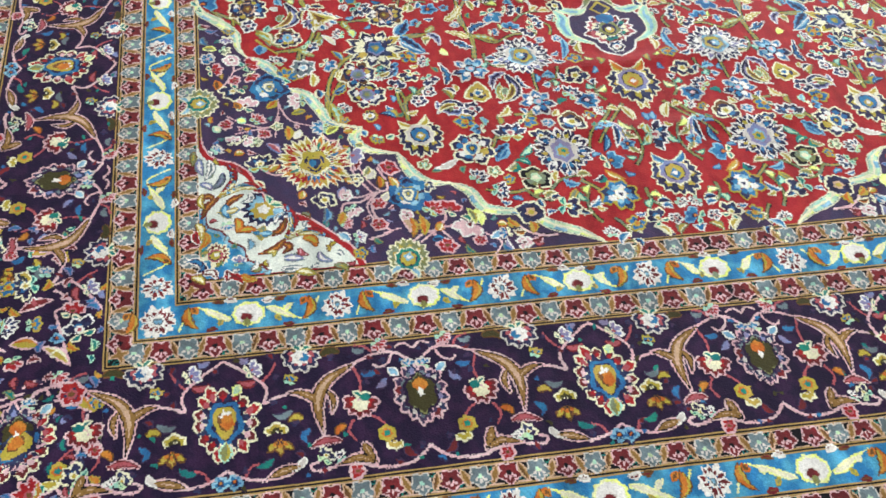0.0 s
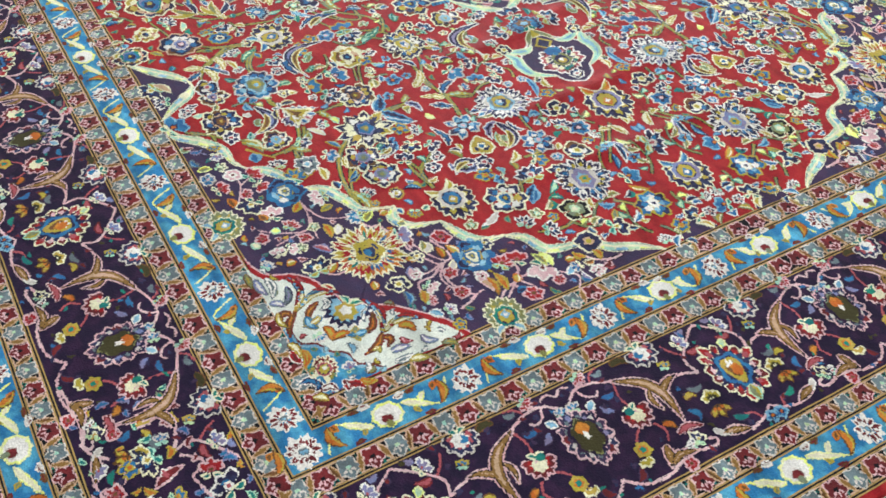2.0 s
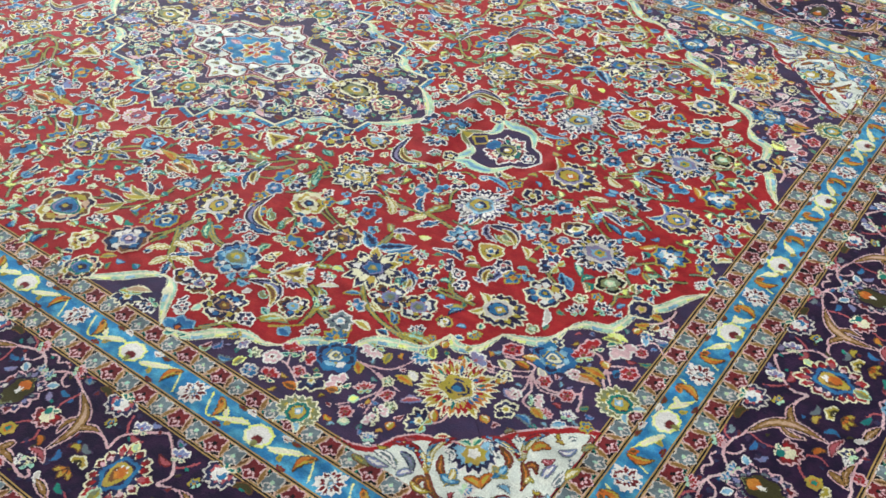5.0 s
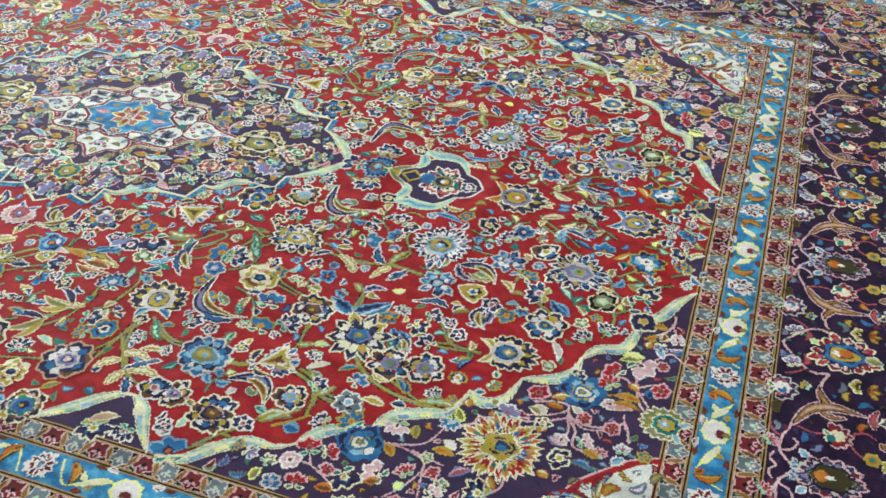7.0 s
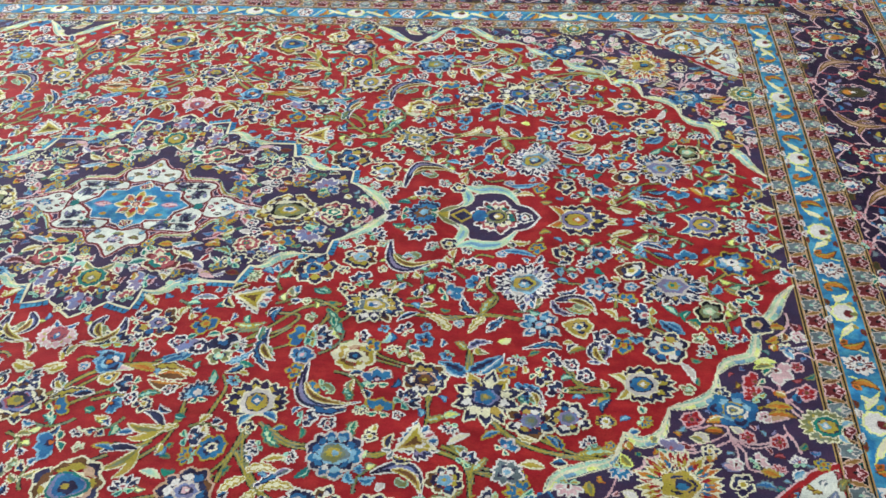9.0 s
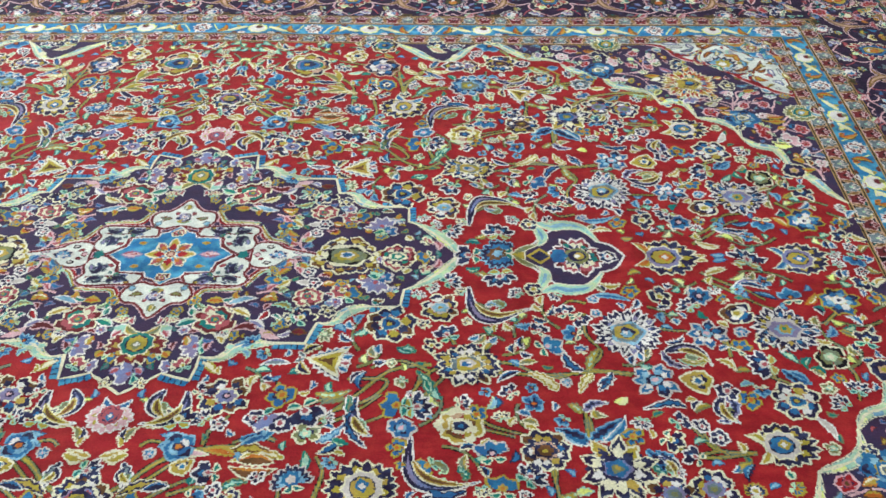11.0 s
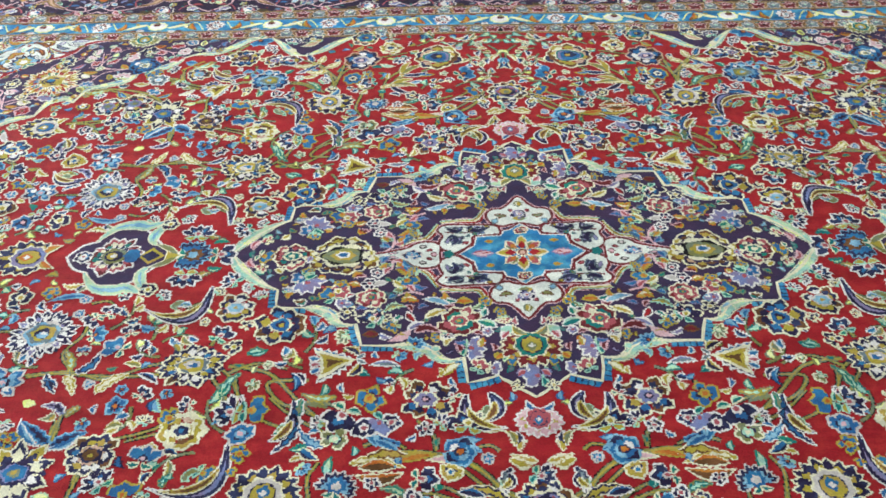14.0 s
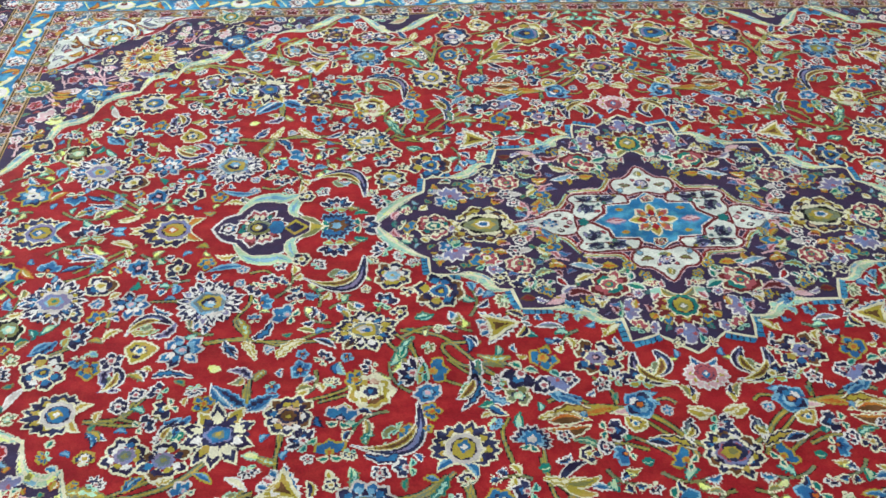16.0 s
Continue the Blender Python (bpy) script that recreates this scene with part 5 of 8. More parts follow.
LEAVES = (
    ([(0.218, -0.520), (0.261, -0.511), (0.304, -0.536)], 0.012, ("cream", "brown", "gold")),
    ([(0.057, -0.607), (0.092, -0.586), (0.136, -0.584)], 0.011, ("cream", "navy", "gold")),
    ([(0.018, -0.540), (0.031, -0.527), (0.052, -0.515)], 0.008, ("cream", "gold", "cream")),
    ([(0.051, -0.542), (0.064, -0.567), (0.062, -0.595)], 0.01, ("white", "navy", "slate")),
    ([(0.233, -0.491), (0.257, -0.487), (0.271, -0.468)], 0.009, ("sky", "cobalt", "navy")),
    ([(0.359, -0.495), (0.384, -0.486), (0.407, -0.459)], 0.011, ("white", "cobalt", "sky")),
    ([(0.408, -0.391), (0.419, -0.439), (0.449, -0.471)], 0.012, ("white", "teal", "olive")),
    ([(0.348, -0.388), (0.379, -0.393), (0.411, -0.380)], 0.009, ("olive", "gold", "mint")),
    ([(0.221, -0.596), (0.240, -0.582), (0.264, -0.581)], 0.009, ("olive", "teal", "mint")),
    ([(0.724, -0.332), (0.748, -0.340), (0.773, -0.366), (0.756, -0.364)], 0.011, ("cream", "gold", "cream")),
    ([(0.842, -0.332), (0.827, -0.346), (0.813, -0.380)], 0.01, ("cream", "gold", "cream")),
    ([(0.825, -0.324), (0.801, -0.308), (0.790, -0.269)], 0.011, ("white", "navy", "cobalt")),
    ([(0.836, -0.323), (0.841, -0.293), (0.861, -0.264)], 0.009, ("olive", "gold", "mint")),
    ([(0.875, -0.327), (0.866, -0.351), (0.846, -0.374)], 0.009, ("white", "navy", "cobalt")),
    ([(0.819, -0.488), (0.797, -0.472), (0.764, -0.460)], 0.012, ("sky", "cobalt", "navy")),
    ([(0.823, -0.487), (0.844, -0.466), (0.884, -0.435)], 0.012, ("sky", "cobalt", "navy")),
    ([(0.818, -0.422), (0.833, -0.403), (0.862, -0.401)], 0.01, ("white", "lilac", "navy")),
    ([(0.813, -0.426), (0.801, -0.409), (0.790, -0.407)], 0.008, ("olive", "gold", "mint")),
    ([(0.977, -0.627), (0.992, -0.638), (1.002, -0.656)], 0.01, ("gold", "cobalt", "navy")),
    ([(0.923, -0.628), (0.944, -0.636), (0.963, -0.628)], 0.008, ("cream", "gold", "cream")),
    ([(0.917, -0.533), (0.932, -0.552), (0.937, -0.579)], 0.009, ("olive", "teal", "mint")),
    ([(0.954, -0.546), (0.959, -0.564), (0.957, -0.590)], 0.008, ("white", "navy", "cobalt")),
    ([(1.025, -0.663), (1.064, -0.651), (1.097, -0.655)], 0.01, ("olive", "gold", "mint")),
    ([(1.182, -0.316), (1.202, -0.341), (1.229, -0.350)], 0.009, ("sky", "cobalt", "navy")),
    ([(0.971, -0.277), (0.985, -0.305), (1.018, -0.313)], 0.01, ("white", "lilac", "navy")),
    ([(1.060, -0.376), (1.080, -0.402), (1.063, -0.436), (1.042, -0.440)], 0.011, ("white", "lilac", "navy")),
    ([(1.007, -0.292), (1.040, -0.301), (1.057, -0.279)], 0.008, ("cream", "gold", "cream")),
    ([(0.758, -0.608), (0.777, -0.602), (0.796, -0.590)], 0.008, ("olive", "gold", "mint")),
    ([(0.849, -0.712), (0.862, -0.698), (0.874, -0.681)], 0.009, ("olive", "gold", "mint")),
    ([(0.925, -0.734), (0.936, -0.723), (0.933, -0.704)], 0.01, ("gold", "cobalt", "navy")),
    ([(0.882, -0.712), (0.900, -0.703), (0.919, -0.711)], 0.01, ("white", "navy", "cobalt")),
    ([(0.603, -0.545), (0.614, -0.562), (0.611, -0.575)], 0.008, ("olive", "teal", "mint")),
    ([(0.638, -0.507), (0.650, -0.491), (0.671, -0.503)], 0.008, ("cream", "gold", "cream")),
    ([(0.475, -0.760), (0.452, -0.773), (0.437, -0.796)], 0.011, ("cream", "gold", "cream")),
    ([(0.497, -0.783), (0.487, -0.804), (0.483, -0.825)], 0.011, ("cream", "gold", "cream")),
    ([(0.470, -0.745), (0.495, -0.735), (0.525, -0.742)], 0.011, ("cream", "gold", "cream")),
    ([(0.502, -0.781), (0.531, -0.769), (0.569, -0.777)], 0.011, ("cream", "gold", "cream")),
    ([(0.511, -0.793), (0.520, -0.814), (0.532, -0.840)], 0.01, ("white", "navy", "cobalt")),
    ([(0.493, -0.777), (0.521, -0.753), (0.540, -0.735)], 0.009, ("white", "navy", "cobalt")),
    ([(0.478, -0.644), (0.493, -0.674), (0.516, -0.691)], 0.01, ("olive", "teal", "mint")),
    ([(0.324, -0.655), (0.290, -0.664), (0.251, -0.658)], 0.009, ("cream", "gold", "cream")),
    ([(0.523, -0.331), (0.549, -0.363), (0.552, -0.395)], 0.009, ("olive", "teal", "mint")),
    ([(0.782, -0.804), (0.807, -0.778), (0.840, -0.753)], 0.01, ("olive", "gold", "mint")),
    ([(0.633, -0.623), (0.631, -0.640), (0.639, -0.664)], 0.008, ("olive", "teal", "mint")),
    ([(0.548, -0.810), (0.576, -0.816), (0.587, -0.806)], 0.009, ("sky", "cobalt", "navy")),
    ([(0.912, -0.503), (0.932, -0.529), (0.936, -0.552)], 0.01, ("sky", "cobalt", "navy")),
    ([(0.605, -0.729), (0.627, -0.744), (0.599, -0.748)], 0.009, ("olive", "gold", "mint")),
    ([(0.422, -0.395), (0.414, -0.442), (0.421, -0.479), (0.448, -0.510)], 0.012, ("white", "navy", "cobalt")),
    ([(0.315, -0.532), (0.277, -0.523), (0.224, -0.540)], 0.01, ("cream", "gold", "cream")),
    ([(0.615, -0.595), (0.568, -0.604), (0.532, -0.549)], 0.012, ("white", "navy", "cobalt")),
    ([(0.520, -0.285), (0.504, -0.274), (0.493, -0.283)], 0.01, ("olive", "teal", "mint")),
    ([(0.957, -0.537), (0.947, -0.520), (0.927, -0.505)], 0.01, ("sky", "cobalt", "navy")),
    ([(0.994, -0.411), (0.966, -0.402), (0.919, -0.414)], 0.01, ("white", "navy", "cobalt")),
    ([(0.508, -0.248), (0.490, -0.218), (0.468, -0.211)], 0.009, ("white", "navy", "cobalt")),
)
for pts, half, (edge, fill, core) in LEAVES:
    F.taken += [(x, y, 0.010) for x, y in pts]
    F.motif("leaf", 1, 1, lambda pen, pts=pts, half=half, edge=edge, fill=fill, core=core: blade(pen, pts, half * 0.86, ((edge, 0.0), (fill, 0.0029), (core, 0.0066)), 3.4, 0.20))
F.lily(0.739, -0.663, 0.046, 0.61)
F.sickle((0.617, -0.108), (0.733, -0.165), 0.0140, -0.42)
F.sickle((0.520, -0.497), (0.628, -0.579), 0.0140, -0.38)
F.sickle((0.688, -0.729), (0.773, -0.772), 0.015, 0.35)

# ---- borders ----
class Side:
    """A straight piece of border: u runs along it, v outwards from its middle line."""

    def __init__(self, middle, along):
        # along: "x" for the long sides, "y" for the short ones; middle: distance of its middle line from the carpet's centre
        self.middle, self.along = middle, along

    def at(self, u, v):
        return (u, -(self.middle + v)) if self.along == "x" else (self.middle + v, -u)

    def turn(self, a):
        """A direction given in u, v as an angle in the carpet's plane."""
        p, q = self.at(0, 0), self.at(math.cos(a), math.sin(a))
        return math.atan2(q[1] - p[1], q[0] - p[0])


UP = math.pi / 2          # outwards


def border_lines(w, inner, outer):
    """The thin gold and black lines that bound a stripe."""
    for edge, k in ((inner, 1), (outer, -1)):
        for a, b, colour in ((-0.0046, -0.0018, "straw"), (-0.0018, 0.0012, "black"), (0.0012, 0.0038, "straw")):
            frame_of(w, edge + min(a * k, b * k), edge + max(a * k, b * k), colour, 2)


def small_stripe(parent, a, b, near_parts):
    """A narrow stripe of slate and maroon blossoms with tan leaves between them."""
    mid, half = (a + b) / 2, (b - a) / 2 - 0.0035
    w = Weave()
    border_lines(w, a, b)
    w.lay("stripe_edge", parent, shake=0.0004, knots=False)
    rest = Weave()
    for along, base, reach in (("y", FX, FY), ("x", FY, FX)):
        side = Side(base + mid, along)
        length = reach + mid
        n = round(length / 0.0455)
        step = length / n
        for k in range(n):
            u = (k + 0.5) * step
            x, y = side.at(u, 0)
            maroon = k % 2 == 0
            for sx, sy in quarters(1, 1):
                near = near_parts and sx > 0 and sy > 0 and (along == "y" or u > 0.45)
                v = Weave() if near else rest
                pen = Pen(v, sx, sy)
                pen.rng = random.Random(k)
                pen.disc(x, y, half * 1.02, "pink" if maroon else "grey", 3, 1, side.turn(UP), 20, 5, 0.15)
                pen.disc(x, y, half * 0.88, "maroon" if maroon else "slate", 4, 1, side.turn(UP), 20, 5, 0.22)
                for f in range(3):
                    a = side.turn(UP) + 0.9 * (f - 1)
                    pen.petal(x, y, a, 0.001, half * 0.70, half * 0.13, "pink" if maroon else "grey", 4.6)
                pen.disc(x, y, half * 0.22, "black" if maroon else "mint", 5.4, 1, 0, 8)
                if near:
                    v.lay("blossom", parent)
                p2 = Pen(rest, sx, sy)
                lean = 0.006 if maroon else -0.006
                p2.leaf(side.at(u + step / 2 - lean, -half), side.at(u + step / 2 + lean, half), 0.0062, 0, "tan", "brass" if k % 3 else "brown", 3.4, "brass", 0.1, 0.0022)
                for e in (-1, 1):
                    p2.stroke([side.at(u - step / 2, e * half * 0.9), side.at(u, e * half * 1.0), side.at(u + step / 2, e * half * 0.9)], 0.0020, 0.0020, "tan", 2.5, 3)
                    p2.leaf(side.at(u + step / 2, e * half * 0.55), side.at(u + step / 2 + 0.011, e * half * 0.92), 0.0035, 0, "teal", "black", 2.2, None, 0, 0.0012)
    rest.lay("stripe_pattern", parent, kind="stuff")


def white_ring(pen, side, u, flip):
    x, y = side.at(u, 0)
    pen.disc(x, y, 0.0285, "lime", 4, 0.90, side.turn(0), 18, 9, 0.06)
    pen.disc(x, y, 0.0236, "white", 5, 0.84, side.turn(0), 18, 9, 0.06)
    cx, cy = side.at(u + 0.004 * flip, 0.008)
    pen.disc(cx, cy, 0.0120, "grey", 6, 0.9, side.turn(0), 14, 7, 0.12)
    pen.disc(cx, cy, 0.0100, "maroon", 6.5, 0.9, side.turn(0), 12)
    pen.disc(*side.at(u + 0.004 * flip, 0.018), 0.0062, "olive", 7, 1.3, side.turn(0), 10)


def blue_stripe(parent, mid, short, long):
    """The blue guard: white ring flowers, yellow stems, orange tulips and red and white stars by turns."""
    fine = Weave()
    for along, base, places in (("y", FX, short), ("x", FY, long)):
        side = Side(base + mid, along)
        for u in places:
            for sx, sy in ([(1, 1), (-1, 1), (1, -1), (-1, -1)] if u > 0.01 else ([(1, 1), (-1, 1)] if along == "y" else [(1, 1), (1, -1)])):
                w = Weave()
                white_ring(Pen(w, sx, sy), side, u, 1)
                w.lay("ring_flower", parent)
        ends = sorted(places)
        spans = list(zip(ends[:-1], ends[1:])) + [(ends[-1], 2 * (FX if along == "x" else FY) + 2 * mid - ends[-1] - 0.03)]
        for a, b in spans:
            m, d = (a + b) / 2, (b - a)
            last = (a, b) == spans[-1]
            if last:
                m = a + 0.15
                d = 0.30
            for sx, sy in quarters(1, 1):
                w = Weave()
                rose(Pen(w, sx, sy), "white_eight", *side.at(m, 0), 0.031, side.turn(UP), 0.85, 4)
                w.lay("star_flower", parent)
                for e in (-1, 1):
                    if last and e > 0 and along == "x":
                        continue
                    t = Weave()
                    pen = Pen(t, sx, sy)
                    x = m + e * 0.052
                    pen.leaf(side.at(x - 0.004 * e, -0.026), side.at(x + 0.014 * e, 0.024), 0.0090, 0.22 * e, "brown", "orange", 4, None, 0.10, 0.0018, 0.8)
                    pen.leaf(side.at(x, -0.024), side.at(x + 0.012 * e, -0.008), 0.006, 0, "orange", "brown", 5, None, 0, 0.003)
                    t.lay("tulip", parent)
                    pen = Pen(fine, sx, sy)
                    k = (m - a if e < 0 else b - m) - 0.03
                    if last and e > 0:
                        continue
                    near, far = m + e * 0.072, m + e * k
                    blade(pen, [side.at(far, -0.010 * e), side.at(0.7 * far + 0.3 * near, -0.004 * e), side.at(0.35 * far + 0.65 * near, 0.008 * e), side.at(near, 0.018 * e)], 0.0060, (("lime", 0.0), ("cream", 0.0028)), 3)
                    pen.leaf(side.at(near + 0.022 * e, 0.006 * e), side.at(near + 0.004 * e, -0.014), 0.0055, 0.1, "lime", "cream", 3, None, 0, 0.0016)
                    pen.stroke([side.at(m + e * 0.03, -0.024 * e), side.at(m + e * 0.055, 0.020 * e), side.at(near + 0.01 * e, 0.012 * e)], 0.0034, 0.0030, "lime", 2)
                    pen.leaf(side.at(near + 0.004 * e, 0.029), side.at(near + 0.026 * e, 0.026), 0.0045, 0.1, "maroon", "brown", 3)
                    pen.leaf(side.at(near + 0.036 * e, -0.030), side.at(near + 0.060 * e, -0.026), 0.006, 0.15, "white", "grey", 3, "maroon")
                    pen.leaf(side.at(near + 0.016 * e, -0.029), side.at(near + 0.038 * e, -0.026), 0.0045, 0.1, "brown", "maroon", 3)
                    pen.leaf(side.at(near + 0.026 * e, 0.020), side.at(near + 0.036 * e, 0.006), 0.0045, 0.1, "gold", "olive", 3)
    for sx, sy in quarters(1, 1):
        w = Weave()
        rose(Pen(w, sx, sy), "white_eight", FX + mid, -(FY + mid), 0.033, 0.8, 0.95, 4)
        w.lay("star_flower", parent)
    fine.lay("foliage", parent, kind="stuff")


def main_border_side(parent, along, base, places):
    """Palmettes by turns olive and gold, with carnations, split leaves and pink vines between them."""
    side = Side(base + S3 + BORDER / 2, along)
    fine = Weave()
    for u, kind in places:
        on_axis = u < 0.02
        for sx, sy in (([(1, 1), (-1, 1)] if along == "y" else [(1, 1), (1, -1)]) if on_axis else quarters(1, 1)):
            w = Weave()
            pen = Pen(w, sx, sy)
            x, y = side.at(u, -0.012 if kind == "olive" else 0.0)
            if kind == "void":
                continue
            if kind == "olive":
                rose(pen, "olive_palmette", x, y, 0.060, side.turn(UP), 0.76, 5)
                pen.disc(*side.at(u, -0.028), 0.0125, "orange", 9, 1.0, 0, 10, 4, 0.1)
                pen.disc(*side.at(u, -0.014), 0.0052, "white", 9.5, 1.5, side.turn(0), 10, 5, 0.3)
                for e in (-1, 1):
                    pen.leaf(side.at(u + 0.03 * e, -0.05), side.at(u + 0.05 * e, -0.066), 0.008, 0, "white", "sky", 5)
            else:
                rose(pen, "gold_palmette", x, y, 0.068, side.turn(UP), 0.80, 5)
                pen.disc(*side.at(u, -0.010), 0.0085, "white", 9.6, 1.2, side.turn(0), 14, 5, 0.35)
                pen.leaf(side.at(u, 0.035), side.at(u + 0.003, 0.072), 0.011, 0, "mint", "olive", 8)
                pen.leaf(side.at(u - 0.016, -0.045), side.at(u - 0.024, -0.066), 0.008, 0, "lime", "mint", 8)
            w.lay("palmette", parent)
    pairs = list(zip(places[:-1], places[1:]))
    for (ua, ka), (ub, kb) in pairs:
        a, b = (ua, ub) if ka == "olive" else (ub, ua)
        k = (b - a) / 0.31
        for sx, sy in quarters(1, 1):
            def q(u, v):
                return side.at(a + u * k, v)

            s = 1 if k > 0 else -1
            w = Weave()
            pen = Pen(w, sx, sy)
            half_fan(pen, *q(0.097, -0.014), 0.036, side.turn(UP - 0.2 * s), "pink", "red", "cream", 1.45, 7, 5)
            pen.disc(*q(0.096, -0.004), 0.0085, "cream", 8.6)
            pen.disc(*q(0.090, -0.016), 0.0070, "teal", 9, 1.3)
            w.lay("carnation", parent)
            w = Weave()
            pen = Pen(w, sx, sy)
            half_fan(pen, *q(0.184, -0.114), 0.040, side.turn(UP - 0.15 * s), "grey", "rose", "white", 1.35, 6, 4)
            pen.disc(*q(0.180, -0.104), 0.0085, "cobalt", 8)
            pen.disc(*q(0.186, -0.108), 0.0055, "white", 8.4)
            w.lay("carnation", parent)
            w = Weave()
            pen = Pen(w, sx, sy)
            for j in range(3):
                pen.petal(*q(0.233, 0.030), side.turn(UP + math.pi + 1.1 * (j - 1)), 0.002, 0.021, 0.0095, ("cream", "gold", "moss"), 5)
                pen.petal(*q(0.229, 0.040), side.turn(UP + 0.75 * (j - 1)), 0.002, 0.030, 0.0070, ("brown", "gold", "orange"), 4)
            w.lay("trefoil", parent)
            w = Weave()
            pen = Pen(w, sx, sy)
            pen.disc(*q(0.064, 0.052), 0.0150, "gold", 4, 1, 0, 18, 6, 0.14)
            pen.disc(*q(0.064, 0.052), 0.0085, "orange", 5)
            pen.disc(*q(0.064, 0.052), 0.0055, "teal", 5.5)
            for j in range(3):
                pen.petal(*q(0.054, 0.066), side.turn(UP + 0.8 * (j - 1)), 0.001, 0.018, 0.0070, ("cream", "gold"), 4)
            w.lay("blossom", parent)
            for (u, v, r, kd) in ((0.159, 0.077, 0.014, "cream_small"), (0.117, 0.110, 0.016, "red_small"), (0.012, -0.071, 0.012, "sky_small"), (0.300, 0.104, 0.014, "blue_small"), (0.142, 0.082, 0.010, "white_small"), (0.262, -0.092, 0.015, "lilac_small"), (0.055, -0.112, 0.013, "red_small"), (0.205, -0.066, 0.010, "gold_small")):
                w = Weave()
                pen = Pen(w, sx, sy)
                pen.rng = random.Random(int(1000 * u))
                floret(pen, kd, *q(u, v), r)
                w.lay("blossom", parent)
            pen = Pen(fine, sx, sy)
            tan = (("pink", 0.0), ("black", 0.0028), ("brass", 0.0046), ("tan", 0.0092))
            # the large split leaf and its curled arm, the short one by the outer edge, and single blades
            blade(pen, [q(0.100, -0.082), q(0.145, -0.056), q(0.163, -0.026), q(0.165, 0.006), q(0.160, 0.044)], 0.0120, tan, 4)
            blade(pen, [q(0.160, -0.006), q(0.172, -0.026), q(0.192, -0.038), q(0.214, -0.040)], 0.0085, tan, 4)
            blade(pen, [q(0.150, -0.040), q(0.140, -0.018), q(0.146, 0.010)], 0.0070, tan, 4)
            blade(pen, [q(0.102, 0.062), q(0.096, 0.080), q(0.084, 0.102)], 0.0090, tan, 4)
            blade(pen, [q(0.088, 0.100), q(0.112, 0.088), q(0.148, 0.097)], 0.0085, tan, 4)
            blade(pen, [q(0.202, 0.090), q(0.228, 0.096), q(0.254, 0.106)], 0.0090, tan, 4)
            blade(pen, [q(0.192, 0.077), q(0.200, 0.088), q(0.214, 0.098)], 0.0050, (("white", 0.0), ("grey", 0.0024)), 4)
            blade(pen, [q(0.134, 0.056), q(0.160, 0.052), q(0.184, 0.062)], 0.0070, (("pink", 0.0), ("maroon", 0.0022), ("rose", 0.0045)), 3)
            blade(pen, [q(0.260, -0.070), q(0.272, -0.064), q(0.290, -0.072)], 0.0060, (("maroon", 0.0), ("rose", 0.0030)), 3)
            blade(pen, [q(0.120, -0.108), q(0.140, -0.112), q(0.160, -0.100)], 0.0075, (("brown", 0.0), ("moss", 0.0030)), 3)
            blade(pen, [q(0.124, 0.030), q(0.136, 0.034), q(0.142, 0.046)], 0.0060, (("brown", 0.0), ("orange", 0.0026)), 3)
            blade(pen, [q(0.190, 0.010), q(0.202, 0.004), q(0.214, 0.012)], 0.0060, (("brown", 0.0), ("gold", 0.0026)), 3)
            for dim, pts in (("cobalt", ((0.066, -0.062), (0.080, -0.058), (0.092, -0.062))), ("lilac", ((0.052, -0.048), (0.060, -0.036), (0.072, -0.030))), ("slate", ((0.206, -0.008), (0.222, 0.002), (0.236, -0.004))), ("cobalt", ((0.180, 0.028), (0.192, 0.040), (0.186, 0.054))),
                             ("maroon", ((0.040, 0.076), (0.034, 0.090), (0.022, 0.096))), ("teal", ((0.240, 0.072), (0.252, 0.082), (0.268, 0.082))), ("lilac", ((0.288, -0.116), (0.276, -0.108), (0.270, -0.116))), ("slate", ((0.100, -0.112), (0.090, -0.104), (0.078, -0.110)))):
                blade(pen, [q(*o) for o in pts], 0.0060, (("plum", 0.0), (dim, 0.0020)), 2.4)
            chance = random.Random(int(1000 * ua) + 5)
            full = [(0.0, -0.01, 0.064), (0.31, 0.0, 0.070), (0.100, 0.0, 0.036), (0.186, -0.09, 0.034), (0.162, -0.04, 0.022), (0.163, 0.03, 0.018), (0.064, 0.055, 0.022), (0.230, 0.036, 0.026), (0.11, 0.09, 0.024), (0.23, 0.096, 0.020), (0.13, -0.07, 0.018), (0.20, -0.038, 0.016)]
            for _ in range(150):
                u, v, r = chance.uniform(0.0, 0.31), chance.uniform(-0.112, 0.114), chance.choice((0.006, 0.008, 0.010))
                way = chance.random() * math.tau
                edge, fill = chance.choice((("plum", "maroon"), ("navy", "plum"), ("navy", "plum"), ("night", "navy"), ("plum", "maroon"), ("night", "teal"), ("navy", "cobalt"), ("night", "moss")))
                if any((u - a2) ** 2 + (v - b2) ** 2 < (r + c2) ** 2 for a2, b2, c2 in full):
                    continue
                full.append((u, v, r + 0.003))
                pen.leaf(q(u - r * math.cos(way), v - r * math.sin(way)), q(u + r * math.cos(way), v + r * math.sin(way)), 0.0058, chance.choice((-0.2, 0.2)), edge, fill, 2.2, None, 0.2, 0.0022)
